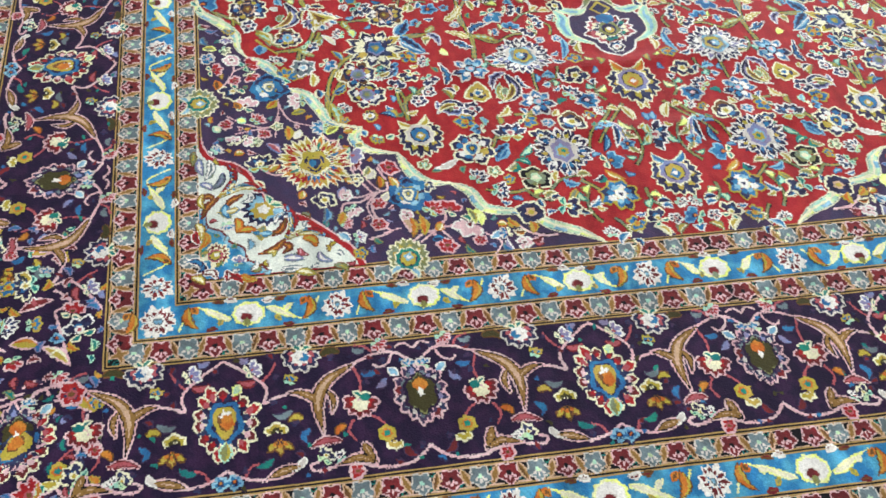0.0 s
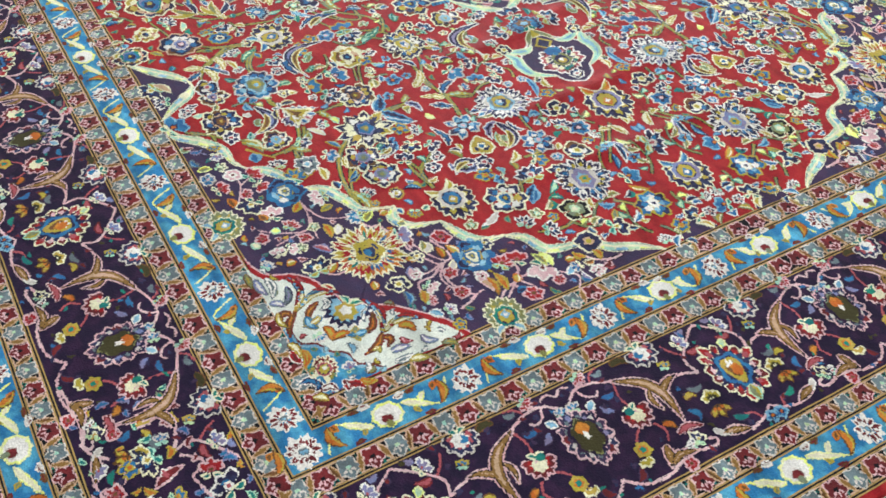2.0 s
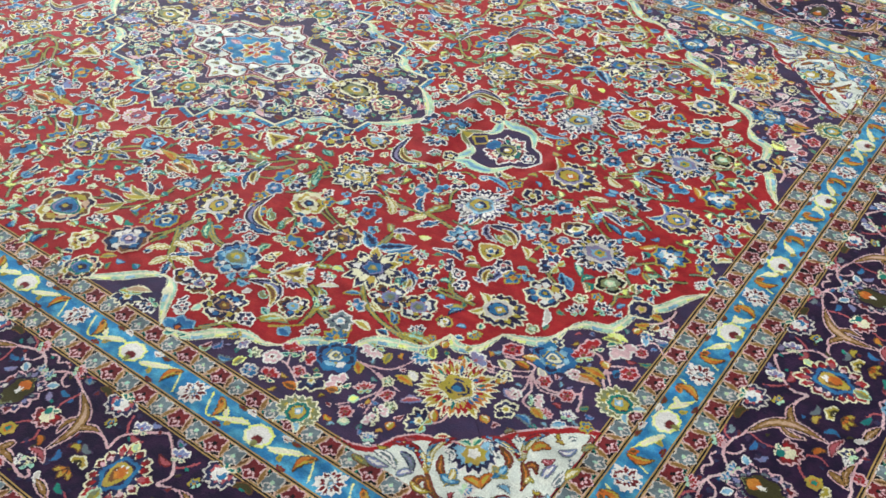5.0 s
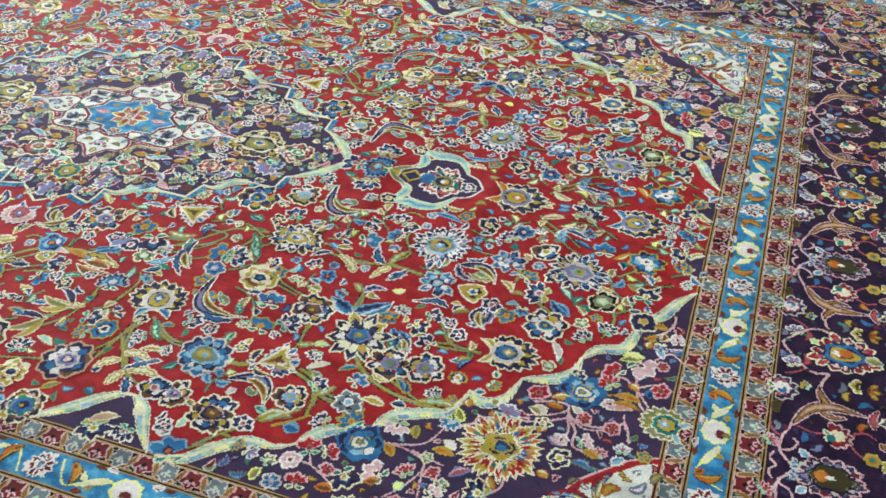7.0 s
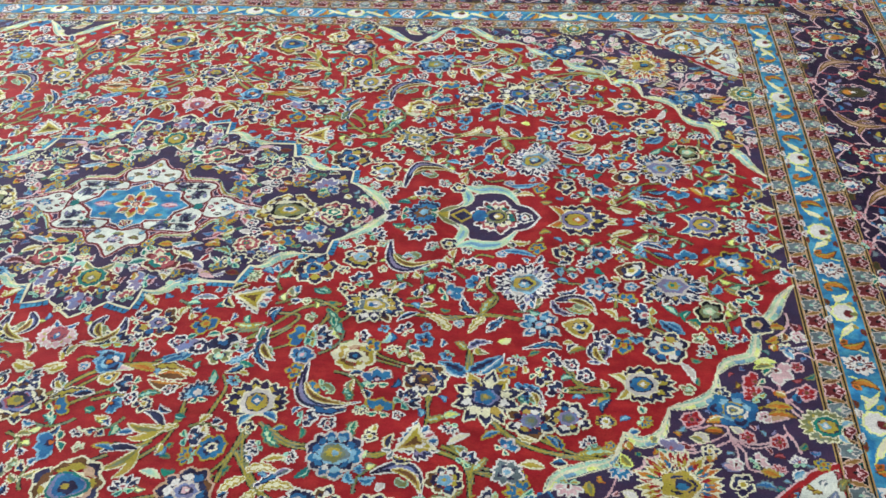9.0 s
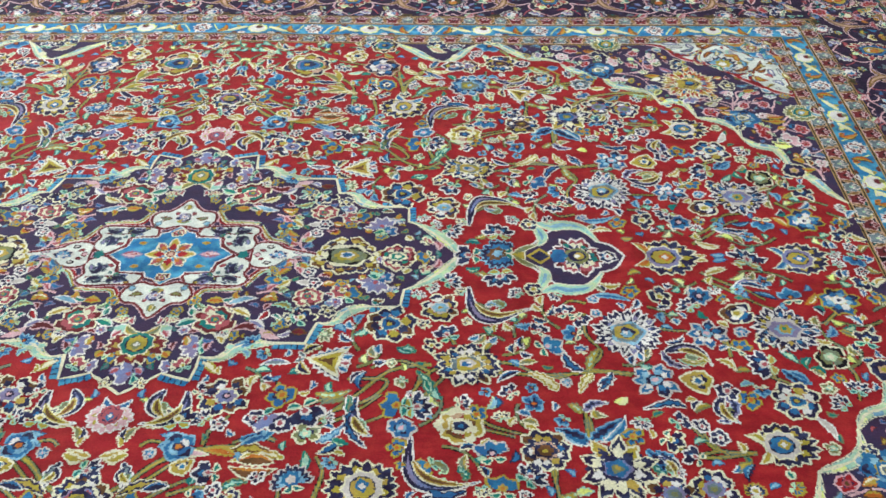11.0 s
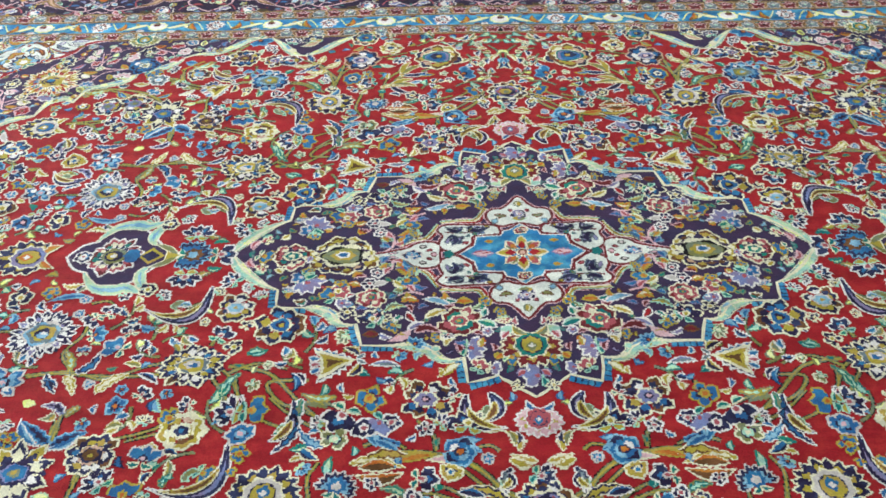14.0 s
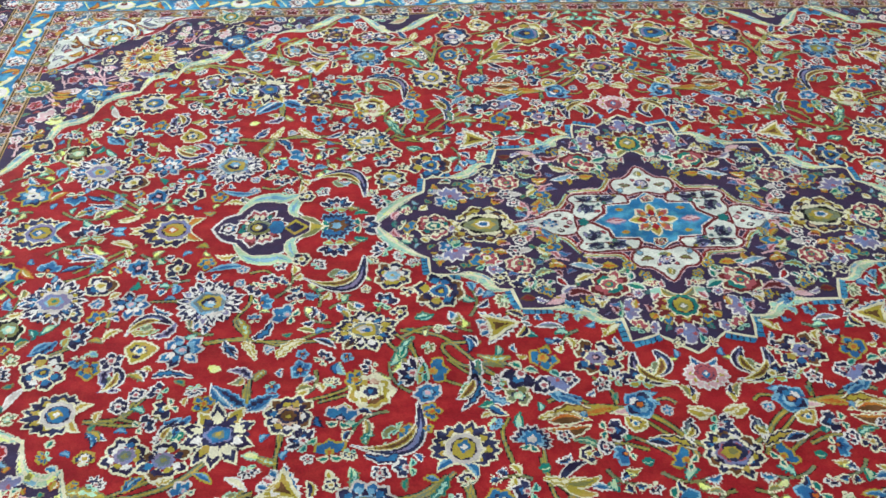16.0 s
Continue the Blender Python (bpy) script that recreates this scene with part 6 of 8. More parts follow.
            for pts in (((0.000, -0.066), (0.012, -0.080), (0.036, -0.097), (0.067, -0.096), (0.104, -0.081)), ((0.206, -0.040), (0.230, -0.034), (0.249, -0.026), (0.244, -0.046), (0.251, -0.066), (0.288, -0.098), (0.311, -0.113)),
                        ((0.0, 0.080), (0.016, 0.096), (0.038, 0.107), (0.080, 0.108), (0.112, 0.096)), ((0.146, 0.097), (0.176, 0.102), (0.186, 0.092), (0.172, 0.086)), ((0.250, 0.107), (0.284, 0.100), (0.310, 0.084)), ((0.160, 0.040), (0.166, 0.056), (0.178, 0.060))):
                pen.stroke([q(*o) for o in pts], 0.0050, 0.0044, "pink", 2.6)
            for pts in (((0.036, -0.097), (0.044, -0.078), (0.060, -0.070), (0.070, -0.078)), ((0.104, -0.081), (0.094, -0.046), (0.100, -0.022)), ((0.000, -0.100), (0.014, -0.112), (0.030, -0.106)), ((0.067, -0.096), (0.078, -0.112), (0.096, -0.118)),
                        ((0.251, -0.066), (0.236, -0.082), (0.226, -0.102)), ((0.284, 0.100), (0.276, 0.084), (0.262, 0.078)), ((0.112, 0.020), (0.122, 0.040), (0.112, 0.058)), ((0.064, 0.036), (0.074, 0.024), (0.086, 0.016))):
                pen.stroke([q(*o) for o in pts], 0.0042, 0.0034, "pink" if pts[0][0] < 0.06 else "rose", 2.5)
    fine.lay("vine_scroll", parent, kind="stuff")
    return side


small_stripe(guards[0], 0.0, S1, True)
small_stripe(guards[0], S2, S3, True)
small_stripe(guards[1], S4, S5, False)
small_stripe(guards[1], S6, S7, False)
SHORT_RINGS, LONG_RINGS = [0.01, 0.268, 0.550, 0.858], [0.0, 0.325, 0.652, 0.983, 1.314]
blue_stripe(guards[0], (S1 + S2) / 2, SHORT_RINGS, LONG_RINGS)
blue_stripe(guards[1], (S5 + S6) / 2, [0.0, 0.33, 0.64, 0.94, 1.25], [0.0, 0.33, 0.66, 0.99, 1.32, 1.66])
main_border_side(main_border, "y", FX, [(0.0, "olive"), (0.278, "gold"), (0.588, "olive"), (0.905, "gold"), (1.225, "olive")])
main_border_side(main_border, "x", FY, [(0.0, "olive"), (0.258, "gold"), (0.565, "olive"), (0.856, "gold"), (1.188, "olive"), (1.498, "void")])

# ---- the medallion ----
def around(quarter):
    """A closed outline from its points in one quarter, from the long axis to the short one."""
    a = list(quarter)
    b = [(-x, y) for x, y in a[::-1]]
    return a + b[1:] + [(-x, -y) for x, y in a[1:]] + [(-x, -y) for x, y in b[1:-1]]


def arc(a, b, bulge, n=8):
    """Points from a to b on a shallow bow to the left, without the last."""
    dx, dy = b[0] - a[0], b[1] - a[1]
    return [(a[0] + dx * i / n - dy * 4 * bulge * (i / n) * (1 - i / n), a[1] + dy * i / n + dx * 4 * bulge * (i / n) * (1 - i / n)) for i in range(n)]


def grown(line, k):
    """The outline moved outwards by k."""
    n, out = len(line), []
    for i in range(n):
        p, q = line[i - 1], line[(i + 1) % n]
        dx, dy = q[0] - p[0], q[1] - p[1]
        s = math.hypot(dx, dy) or 1e-6
        out.append((line[i][0] - dy / s * k, line[i][1] + dx / s * k))
    return out


TIPX, TIPY = (0.592, 0.0), (0.0, -0.392)
STEPS = [((0.486, -0.110), (0.483, -0.160), (0.426, -0.160)), ((0.326, -0.208), (0.312, -0.264), (0.254, -0.264)), ((0.124, -0.300), (0.118, -0.358), (0.064, -0.342))]
line = arc(TIPX, STEPS[0][0], 0.075)
SCALLOPS = [line + [STEPS[0][0]]]
for i, (a, b, c) in enumerate(STEPS):
    line += [a, ((a[0] + b[0]) / 2, (a[1] + b[1]) / 2), b, ((b[0] + c[0]) / 2, (b[1] + c[1]) / 2)]
    if i < 2:
        e = STEPS[i + 1][0]
        m = (c[0] * 0.45 + e[0] * 0.55, c[1] * 0.45 + e[1] * 0.55 + 0.006)
        SCALLOPS.append(arc(c, m, -0.10) + arc(m, e, 0.22) + [e])
        line += SCALLOPS[-1][:-1]
line += arc(STEPS[2][2], TIPY, 0.0) + [TIPY]
MED = around(line)
w = Weave()
w.rings(MED, (0, 0), "plum", 2.4, 44, True)
w.band(grown(MED, -0.0012), grown(MED, 0.0042), "cream", 5.2, True)
medallion = w.lay("medallion", carpet, "navy lobed medallion with a blue star on ivory in its middle", knots=False)
M = Ground(medallion)
for w in M.fine.values():
    w.lift = 2.0


def step_trim(pen, a, b, c):
    """The blue bars outside a stepped corner, with dark ticks, and the cream edge inside them."""
    for p, q in ((a, b), (b, c)):
        dx, dy = q[0] - p[0], q[1] - p[1]
        s = math.hypot(dx, dy)
        nx, ny = dy / s, -dx / s
        if nx * p[0] + ny * p[1] < 0:
            nx, ny = -nx, -ny
        f = [(p[0] + dx * t, p[1] + dy * t) for t in (0, 0.25, 0.5, 0.75, 1)]
        pen.band([(x + nx * 0.003, y + ny * 0.003) for x, y in f], [(x + nx * 0.017, y + ny * 0.017) for x, y in f], "blue", 3.6)
        for t in (0.2, 0.4, 0.6, 0.8):
            x, y = p[0] + dx * t, p[1] + dy * t
            pen.stroke([(x + nx * 0.004, y + ny * 0.004), (x + nx * 0.017, y + ny * 0.017)], 0.0022, 0.0022, "navy", 4, 2)


def scallop_band(pen, line, half):
    """The leaf that lines one scallop: white rims, pale green with gold and blue links, narrow at both ends."""
    n = len(line)
    wide = [half * max(0.10, math.sin(math.pi * min(0.97, (i + 0.6) / n) ** 0.8)) for i in range(n)]
    for rim, colour, layer in ((0.0, "cream", 3.2), (0.0022, "slate", 3.6), (0.0031, "mint", 4.0)):
        left, right = [], []
        for i in range(n):
            p, q = line[max(0, i - 1)], line[min(n - 1, i + 1)]
            dx, dy = q[0] - p[0], q[1] - p[1]
            s = math.hypot(dx, dy) or 1e-6
            h = max(0.0004, wide[i] - rim)
            left.append((line[i][0] - dy / s * h, line[i][1] + dx / s * h))
            right.append((line[i][0] + dy / s * h, line[i][1] - dx / s * h))
        pen.band(left, right, colour, layer)
        if colour == "mint":
            for i in range(2, n - 3, 4):
                m = [((left[k][0] + right[k][0]) / 2, (left[k][1] + right[k][1]) / 2) for k in (i, i + 1, i + 2)]
                pen.band(m, right[i:i + 3], "lime" if i % 8 == 2 else "sky", 4.4)
                pen.stroke([left[i], right[i]], 0.0022, 0.0022, "cream", 4.8, 2)


for a, b, c in STEPS:
    M.motif("stepped_corner", 1, 1, lambda pen, a=a, b=b, c=c: step_trim(pen, a, b, c))
for ln in SCALLOPS:
    M.motif("scallop_leaf", 1, 1, lambda pen, ln=ln: scallop_band(pen, [(x * 1.012, y * 1.016) for x, y in ln], 0.0140))


def moved(ring, k):
    """A closed line moved outwards by k, whichever way it runs."""
    area = sum(a[0] * b[1] - a[1] * b[0] for a, b in zip(ring, ring[1:] + ring[:1]))
    return grown(ring, -k if area > 0 else k)


def rounded(ring, per=4):
    """A closed soft line through the points."""
    n, out = len(ring), []
    for i in range(n):
        p0, p1, p2, p3 = ring[i - 1], ring[i], ring[(i + 1) % n], ring[(i + 2) % n]
        for k in range(per):
            t = k / per
            out.append(tuple(0.5 * (2 * p1[d] + (p2[d] - p0[d]) * t + (2 * p0[d] - 5 * p1[d] + 4 * p2[d] - p3[d]) * t * t + (3 * p1[d] - p0[d] - 3 * p2[d] + p3[d]) * t ** 3) for d in (0, 1)))
    return out


def star(pen):
    """The blue star, the ivory plates round it with their red-brown rims, and the striped scrolls outside them."""
    lift = -0.010
    plate = [(0.141, 0.006), (0.108, 0.036), (0.103, 0.062), (0.050, 0.068), (0.048, 0.086), (0.060, 0.099), (0.110, 0.101), (0.160, 0.104), (0.180, 0.086), (0.168, 0.066), (0.176, 0.042), (0.172, 0.022), (0.154, 0.009)]
    crown = [(0.0, 0.206), (0.020, 0.178), (0.038, 0.160), (0.060, 0.157), (0.072, 0.138), (0.064, 0.112), (0.040, 0.096), (0.024, 0.101), (0.0, 0.107)]
    crown = crown + [(-x, y) for x, y in crown[-2:0:-1]]
    arrow = [(0.177, 0.0), (0.175, 0.026), (0.184, 0.039), (0.206, 0.044), (0.229, 0.037), (0.247, 0.022), (0.288, 0.010), (0.318, 0.0)]
    arrow = arrow + [(x, -y) for x, y in arrow[-2:0:-1]]
    signs = quarters(1, 1)

    def put(x, y):
        return (0.96 * x, 0.91 * y + lift)

    # scrolls of red, tan and green stripes
    for sx, sy in signs:
        for pts in (((0.262, 0.030), (0.236, 0.046), (0.206, 0.054), (0.190, 0.076), (0.176, 0.104)), ((0.172, 0.112), (0.130, 0.116), (0.096, 0.118), (0.082, 0.140), (0.070, 0.162))):
            for shift, wide, colour, layer in ((0, 0.0210, "pink", 3.9), (0, 0.0170, "maroon", 4.1), (-0.0042, 0.0036, "red", 4.3), (0.0, 0.0032, "cream", 4.3), (0.0034, 0.0032, "gold", 4.3), (0.0062, 0.0026, "mint", 4.3)):
                pen.stroke([put(sx * (x + shift), sy * (y + shift)) for x, y in pts], wide, wide * 0.8, colour, layer)
    shapes = []
    for e in (-1, 1):
        shapes += [rounded([put(x, y * e) for x, y in crown], 3), rounded([put(x * e, y) for x, y in arrow], 3), rounded([put(x, y * e) for x, y in plate], 3), rounded([put(-x, y * e) for x, y in plate], 3)]
    for ring in shapes:
        hub = (sum(q[0] for q in ring) / len(ring), sum(q[1] for q in ring) / len(ring))
        for k, colour, layer in ((0.0068, "pink", 4.5), (0.0046, "maroon", 4.7), (-0.0012, "ivory", 4.9)):
            pen.w.rings(moved(ring, k), hub, colour, layer, 3, True)
    steps = [(0.132, 0.0), (0.101, -0.026), (0.095, -0.057), (0.042, -0.060), (0.036, -0.076), (0.022, -0.080), (0.0, -0.101)]
    fine = []
    for p, q in zip(steps[:-1], steps[1:]):
        fine += [p, ((p[0] + q[0]) / 2, (p[1] + q[1]) / 2)]
    blue = [put(*p) for p in around(fine + [steps[-1]])]
    pen.w.rings(grown(blue, 0.0065), put(0, 0), "maroon", 5.2, 4, True)
    pen.w.rings(grown(blue, 0.0030), put(0, 0), "white", 5.5, 4, True)
    pen.w.rings(blue, put(0, 0), "blue", 5.8, 4, True)
    # a cross of four petals with small ones between
    for k in range(4):
        a = k * math.pi / 2
        pen.petal(*put(0, 0), a, 0.004, 0.054, 0.0125, ("cream", "gold", "red"), 7.2, rim=0.0024)
        pen.petal(*put(0, 0), a + 0.72, 0.012, 0.050, 0.0105, ("cream", "rose", "orange"), 6.6, rim=0.0022)
        pen.petal(*put(0, 0), a + 0.98, 0.012, 0.044, 0.0080, ("cream", "olive"), 6.4, rim=0.0022)
    pen.disc(*put(0, 0), 0.0125, "cream", 9.0, 1, 0, 14, 4, 0.1); pen.disc(*put(0, 0), 0.0095, "maroon", 9.3); pen.disc(*put(0, 0), 0.0060, "tan", 9.6)
    for e in (-1, 1):
        pen.leaf(put(e * 0.110, 0), put(e * 0.060, 0), 0.0120, 0, "lilac", "pink", 6.6, "rose", 0.2)
        pen.leaf(put(e * 0.092, 0), put(e * 0.066, 0), 0.0050, 0, "pink", "red", 9.0)
        rose(pen, "rose_six", *put(0, e * 0.078), 0.0165, 0.3, 0.8, 6.4)
        # crown
        pen.leaf(put(0, e * 0.112), put(0, e * 0.132), 0.016, 0, "mint", "olive", 6)
        rose(pen, "lilac_small", *put(0, e * 0.138), 0.021, 0.2, 0.9, 6.4)
        pen.leaf(put(0, e * 0.165), put(0, e * 0.190), 0.009, 0, "olive", "gold", 6, None, 0.3)
        # arrow
        rose(pen, "sky_small", *put(e * 0.235, 0), 0.021, 0, 0.75, 6)
        pen.leaf(put(e * 0.196, 0), put(e * 0.180, 0), 0.0075, 0, "maroon", "pink", 6)
        pen.disc(*put(e * 0.157, 0), 0.0105, "teal", 6, 1.2, 0, 14, 5, 0.2)
    for sx, sy in signs:
        k = sx * sy

        def on(x, y):
            return put(sx * x, sy * y)

        pen.leaf(on(0.060, 0.041), on(0.080, 0.041), 0.0050, 0, "gold", "orange", 6.6)
        pen.leaf(on(0.222, 0.026), on(0.202, 0.029), 0.0055, 0, "black", "grey", 6)
        pen.leaf(on(0.205, 0.012), on(0.190, 0.018), 0.0040, 0, "maroon", "rose", 6)
        # dark buds with small leaves on the plates
        for x, y, r, edge, fill in ((0.139, 0.048, 0.0165, "slate", "navy"), (0.092, 0.082, 0.0165, "lilac", "navy"), (0.138, 0.086, 0.0125, "navy", "slate")):
            pen.leaf(on(x + 0.016, y + 0.010), on(x - 0.018, y - 0.010), 0.0050, 0.2 * k, "slate", "olive" if r < 0.015 else "navy", 5.8, None, 0.3, 0.0018)
            for j in range(5):
                pen.petal(*on(x, y), 0.6 * sx + math.tau * j / 5, 0.001, r * (0.9 + 0.3 * (j % 2)), r * 0.42, (edge, fill, "lilac" if j % 2 else "slate"), 6, rim=0.0020)
        for pts in (((0.150, 0.030), (0.140, 0.046), (0.148, 0.062), (0.160, 0.056)), ((0.070, 0.092), (0.092, 0.080), (0.112, 0.090), (0.104, 0.098)), ((0.160, 0.090), (0.142, 0.080), (0.126, 0.086))):
            blade(pen, [on(*o) for o in pts], 0.0058, (("slate", 0.0), ("navy", 0.0016)), 7.2)
        pen.leaf(on(0.116, 0.078), on(0.102, 0.090), 0.0062, 0, "black", "gold", 6.2, "olive")
        pen.leaf(on(0.104, 0.074), on(0.094, 0.064), 0.0050, 0, "teal", "olive", 6.2)
        pen.stroke([on(0.166, 0.078), on(0.138, 0.074), on(0.110, 0.075), on(0.076, 0.072)], 0.0034, 0.0024, "maroon", 5.6)
        pen.stroke([on(0.166, 0.094), on(0.140, 0.096), on(0.112, 0.092)], 0.0026, 0.0020, "slate", 5.6)
        pen.leaf(on(0.062, 0.118), on(0.046, 0.112), 0.0090, 0.1 * k, "slate", "sky", 6, None, 0.25)
        pen.leaf(on(0.056, 0.140), on(0.026, 0.134), 0.0065, 0.15 * k, "brown", "olive", 6, None, 0.25)
        pen.leaf(on(0.128, 0.034), on(0.112, 0.042), 0.0045, 0, "maroon", "rose", 5.8, None, 0.2, 0.0016)
        pen.leaf(on(0.156, 0.058), on(0.162, 0.034), 0.0050, 0, "slate", "lilac", 5.8, None, 0.3, 0.0016)
        pen.leaf(on(0.066, 0.092), on(0.080, 0.096), 0.0045, 0, "brown", "gold", 5.8, None, 0.2, 0.0016)
        pen.leaf(on(0.118, 0.058), on(0.112, 0.068), 0.0040, 0, "teal", "slate", 5.8, None, 0.2, 0.0014)
        pen.leaf(on(0.262, 0.010), on(0.288, 0.004), 0.0035, 0, "slate", "pink", 5.8, None, 0.2, 0.0014)
        pen.leaf(on(0.024, 0.158), on(0.012, 0.146), 0.0050, 0, "maroon", "rose", 6)


M.motif("star_medallion", 0, 0, star)
M.rose("ring_oval", 0.366, -0.009, 0.070, 0.0, 0.80, "palmette")
M.rose("small_oval", 0.470, -0.009, 0.042, 0.0, 0.95)
M.rose("gold_small", 0.525, -0.009, 0.018)
M.palmette(0.0, -0.270, 0.062, -UP, edge="cream", fill="maroon", ring="teal", disc="gold", heart="olive")
M.rose("lilac_small", 0.0, -0.345, 0.024)
M.leaf((0.06, -0.222), (0.10, -0.205), 0.012, 0.1, "white", "teal"); M.leaf((0.018, -0.235), (0.062, -0.228), 0.012, 0.1, "white", "mint")


def smooth(pts, per=5):
    """A soft line through the points; a point given twice stays a sharp corner."""
    line = []
    n = len(pts)
    for i in range(n - 1):
        p1, p2 = pts[i], pts[i + 1]
        p0 = pts[i - 1] if i > 0 else p1
        p3 = pts[i + 2] if i + 2 < n else p2
        if p1 == p2:
            continue
        for k in range(per):
            t = k / per
            line.append(tuple(0.5 * (2 * p1[d] + (p2[d] - p0[d]) * t + (2 * p0[d] - 5 * p1[d] + 4 * p2[d] - p3[d]) * t * t + (3 * p1[d] - p0[d] - 3 * p2[d] + p3[d]) * t ** 3) for d in (0, 1)))
    return line + [pts[-1]]


# ---- pendants at the medallion's ends ----
def pendant(pen):
    """A dark ogee lobe with a white rim, green crescents along its shoulders, a lattice neck and a red and white flower in it."""
    half = smooth([(0.935, -0.000), (0.913, -0.034), (0.883, -0.047), (0.883, -0.047), (0.871, -0.065), (0.848, -0.087), (0.809, -0.090), (0.777, -0.069), (0.745, -0.029), (0.703, -0.000)], 4)
    ring = pen.m(half + [(x, -y) for x, y in half[-2:0:-1]])
    hub = pen.m([(0.820, 0.0)])[0]
    pen.w.rings(moved(ring, 0.0052), hub, "white", 2.9, 5, True)
    pen.w.rings(ring, hub, "plum", 3.2, 5, True)
    green = (("cream", 0.0), ("mint", 0.0030), ("sky", 0.0100))
    for e in (1, -1):
        for pts, h, tones in (([(0.762, -0.112), (0.792, -0.098), (0.817, -0.104), (0.858, -0.094), (0.889, -0.048)], 0.0150, green), ([(0.752, -0.109), (0.768, -0.076), (0.771, -0.052), (0.760, -0.033)], 0.0120, green), ([(0.709, -0.003), (0.733, -0.024), (0.760, -0.037)], 0.0070, (("cream", 0.0), ("olive", 0.0024)))):
            blade(pen, [(x, y * e) for x, y in pts], h, tones, 4.4)
    pen.fan([(0.764, 0.026), (0.734, 0), (0.764, -0.026), (0.790, 0)], "gold", 4)
    pen.fan([(0.764, 0.018), (0.744, 0), (0.764, -0.018), (0.782, 0)], "navy", 4.5)
    pen.fan([(0.698, 0.0), (0.734, 0.018), (0.734, -0.018)], "cream", 4)
    pen.fan([(0.704, 0.0), (0.731, 0.013), (0.731, -0.013)], "gold", 4.5)
    rose(pen, "pendant_rose", 0.840, 0.0, 0.056, 0, 1.05, 4)
    pen.disc(0.840, 0, 0.026, "olive", 8, 0.9); pen.disc(0.840, 0, 0.019, "navy", 8.4, 0.9); pen.disc(0.844, 0, 0.011, "gold", 8.8); pen.disc(0.840, 0, 0.006, "white", 9.2)
    pen.disc(0.802, 0, 0.017, "cobalt", 8.2, 1.3, 0, 14, 6, 0.15)
    rose(pen, "white_small", 0.903, 0.0, 0.020, 0, 1, 5)


F.motif("pendant", 0.83, 0.0, pendant)

# ---- the corner pieces ----
CUSP1, CUSP2, CUSP3, CUSP4, CUSP5 = (0.866, -0.828), (0.972, -0.752), (1.107, -0.606), (1.186, -0.545), (1.278, -0.452)
EDGE_LINE = smooth([(0.655, -FY + 0.002), (0.700, -0.925), (0.740, -0.884), (0.785, -0.850), (0.830, -0.846), CUSP1, CUSP1, (0.890, -0.792), (0.930, -0.765), CUSP2, CUSP2, (0.994, -0.712), (1.040, -0.688), (1.085, -0.668),
                    CUSP3, CUSP3, (1.132, -0.626), (1.168, -0.606), CUSP4, CUSP4, (1.240, -0.526), (1.268, -0.498), CUSP5, CUSP5, (1.302, -0.420), (1.346, -0.400), (1.362, -0.340), (1.364, -0.312), (1.364, -0.312), (1.398, -0.286), (1.424, -0.232), (FX - 0.002, -0.190)])
LOBE_LINE = smooth([(0.405, -FY + 0.002), (0.462, -0.888), (0.500, -0.850), (0.540, -0.829), (0.575, -0.846), (0.606, -0.892), (0.640, -FY + 0.002)])
CORNER = (FX - 0.002, -FY + 0.002)
spandrels = []
for sx, sy in quarters(1, 1):
    w = Weave()
    pen = Pen(w, sx, sy)
    w.rings(pen.m(EDGE_LINE), pen.m([CORNER])[0], "plum", 1.9, 48)
    w.rings(pen.m(LOBE_LINE), pen.m([(0.545, -FY + 0.002)])[0], "plum", 1.9, 10)
    k = sx * sy
    for ln in (EDGE_LINE, LOBE_LINE):
        g = pen.m(ln)
        w.band(g, grown(g, 0.0042 * k), "cream", 4.9)
        w.band(g, grown(g, -0.0015 * k), "cream", 4.9)
    spandrels.append(w.lay("corner_piece", carpet, "navy scalloped corner piece with ivory and blue heart", knots=False))


class Corner(Ground):
    """Draws into all four corner pieces."""

    def spots(self, x, y):
        return list(zip(quarters(1, 1), spandrels))

    def done(self, name="foliage"):
        for w, parent in zip(self.fine.values(), spandrels):
            w.lay(name, parent, kind="stuff")


C = Corner(None)
for w in C.fine.values():
    w.lift = 1.5


def corner_heart(pen):
    """Ivory ground with a blue scalloped foot in the very corner, rimmed in red."""
    top = smooth([(1.085, -FY + 0.003), (1.125, -0.925), (1.158, -0.905), (1.174, -0.868), (1.174, -0.868), (1.205, -0.838), (1.262, -0.815), (1.305, -0.775), (1.330, -0.735), (1.330, -0.735), (1.365, -0.700), (1.410, -0.660), (FX - 0.003, -0.640)])
    foot = smooth([(1.275, -FY + 0.003), (1.305, -0.925), (1.332, -0.922), (1.348, -0.895), (1.372, -0.884), (1.390, -0.858), (1.418, -0.852), (1.432, -0.828), (FX - 0.003, -0.812)], 4)
    hub = pen.m([CORNER])[0]
    pen.w.rings(pen.m(top), hub, "pink", 3.0, 10)
    pen.w.rings(pen.m([(x + 0.003, y - 0.003) for x, y in top]), hub, "red", 3.4, 10)
    pen.w.rings(pen.m([(x + 0.013, y - 0.010) for x, y in top if x < FX - 0.014]), hub, "ivory", 3.7, 10)
    pen.w.rings(pen.m(foot), hub, "maroon", 3.8, 8)
    pen.w.rings(pen.m([(x + 0.004, y - 0.003) for x, y in foot if x < FX - 0.004]), hub, "sky", 3.9, 8)
    pen.w.rings(pen.m([(x + 0.009, y - 0.007) for x, y in foot if x < FX - 0.009]), hub, "blue", 4.0, 8)


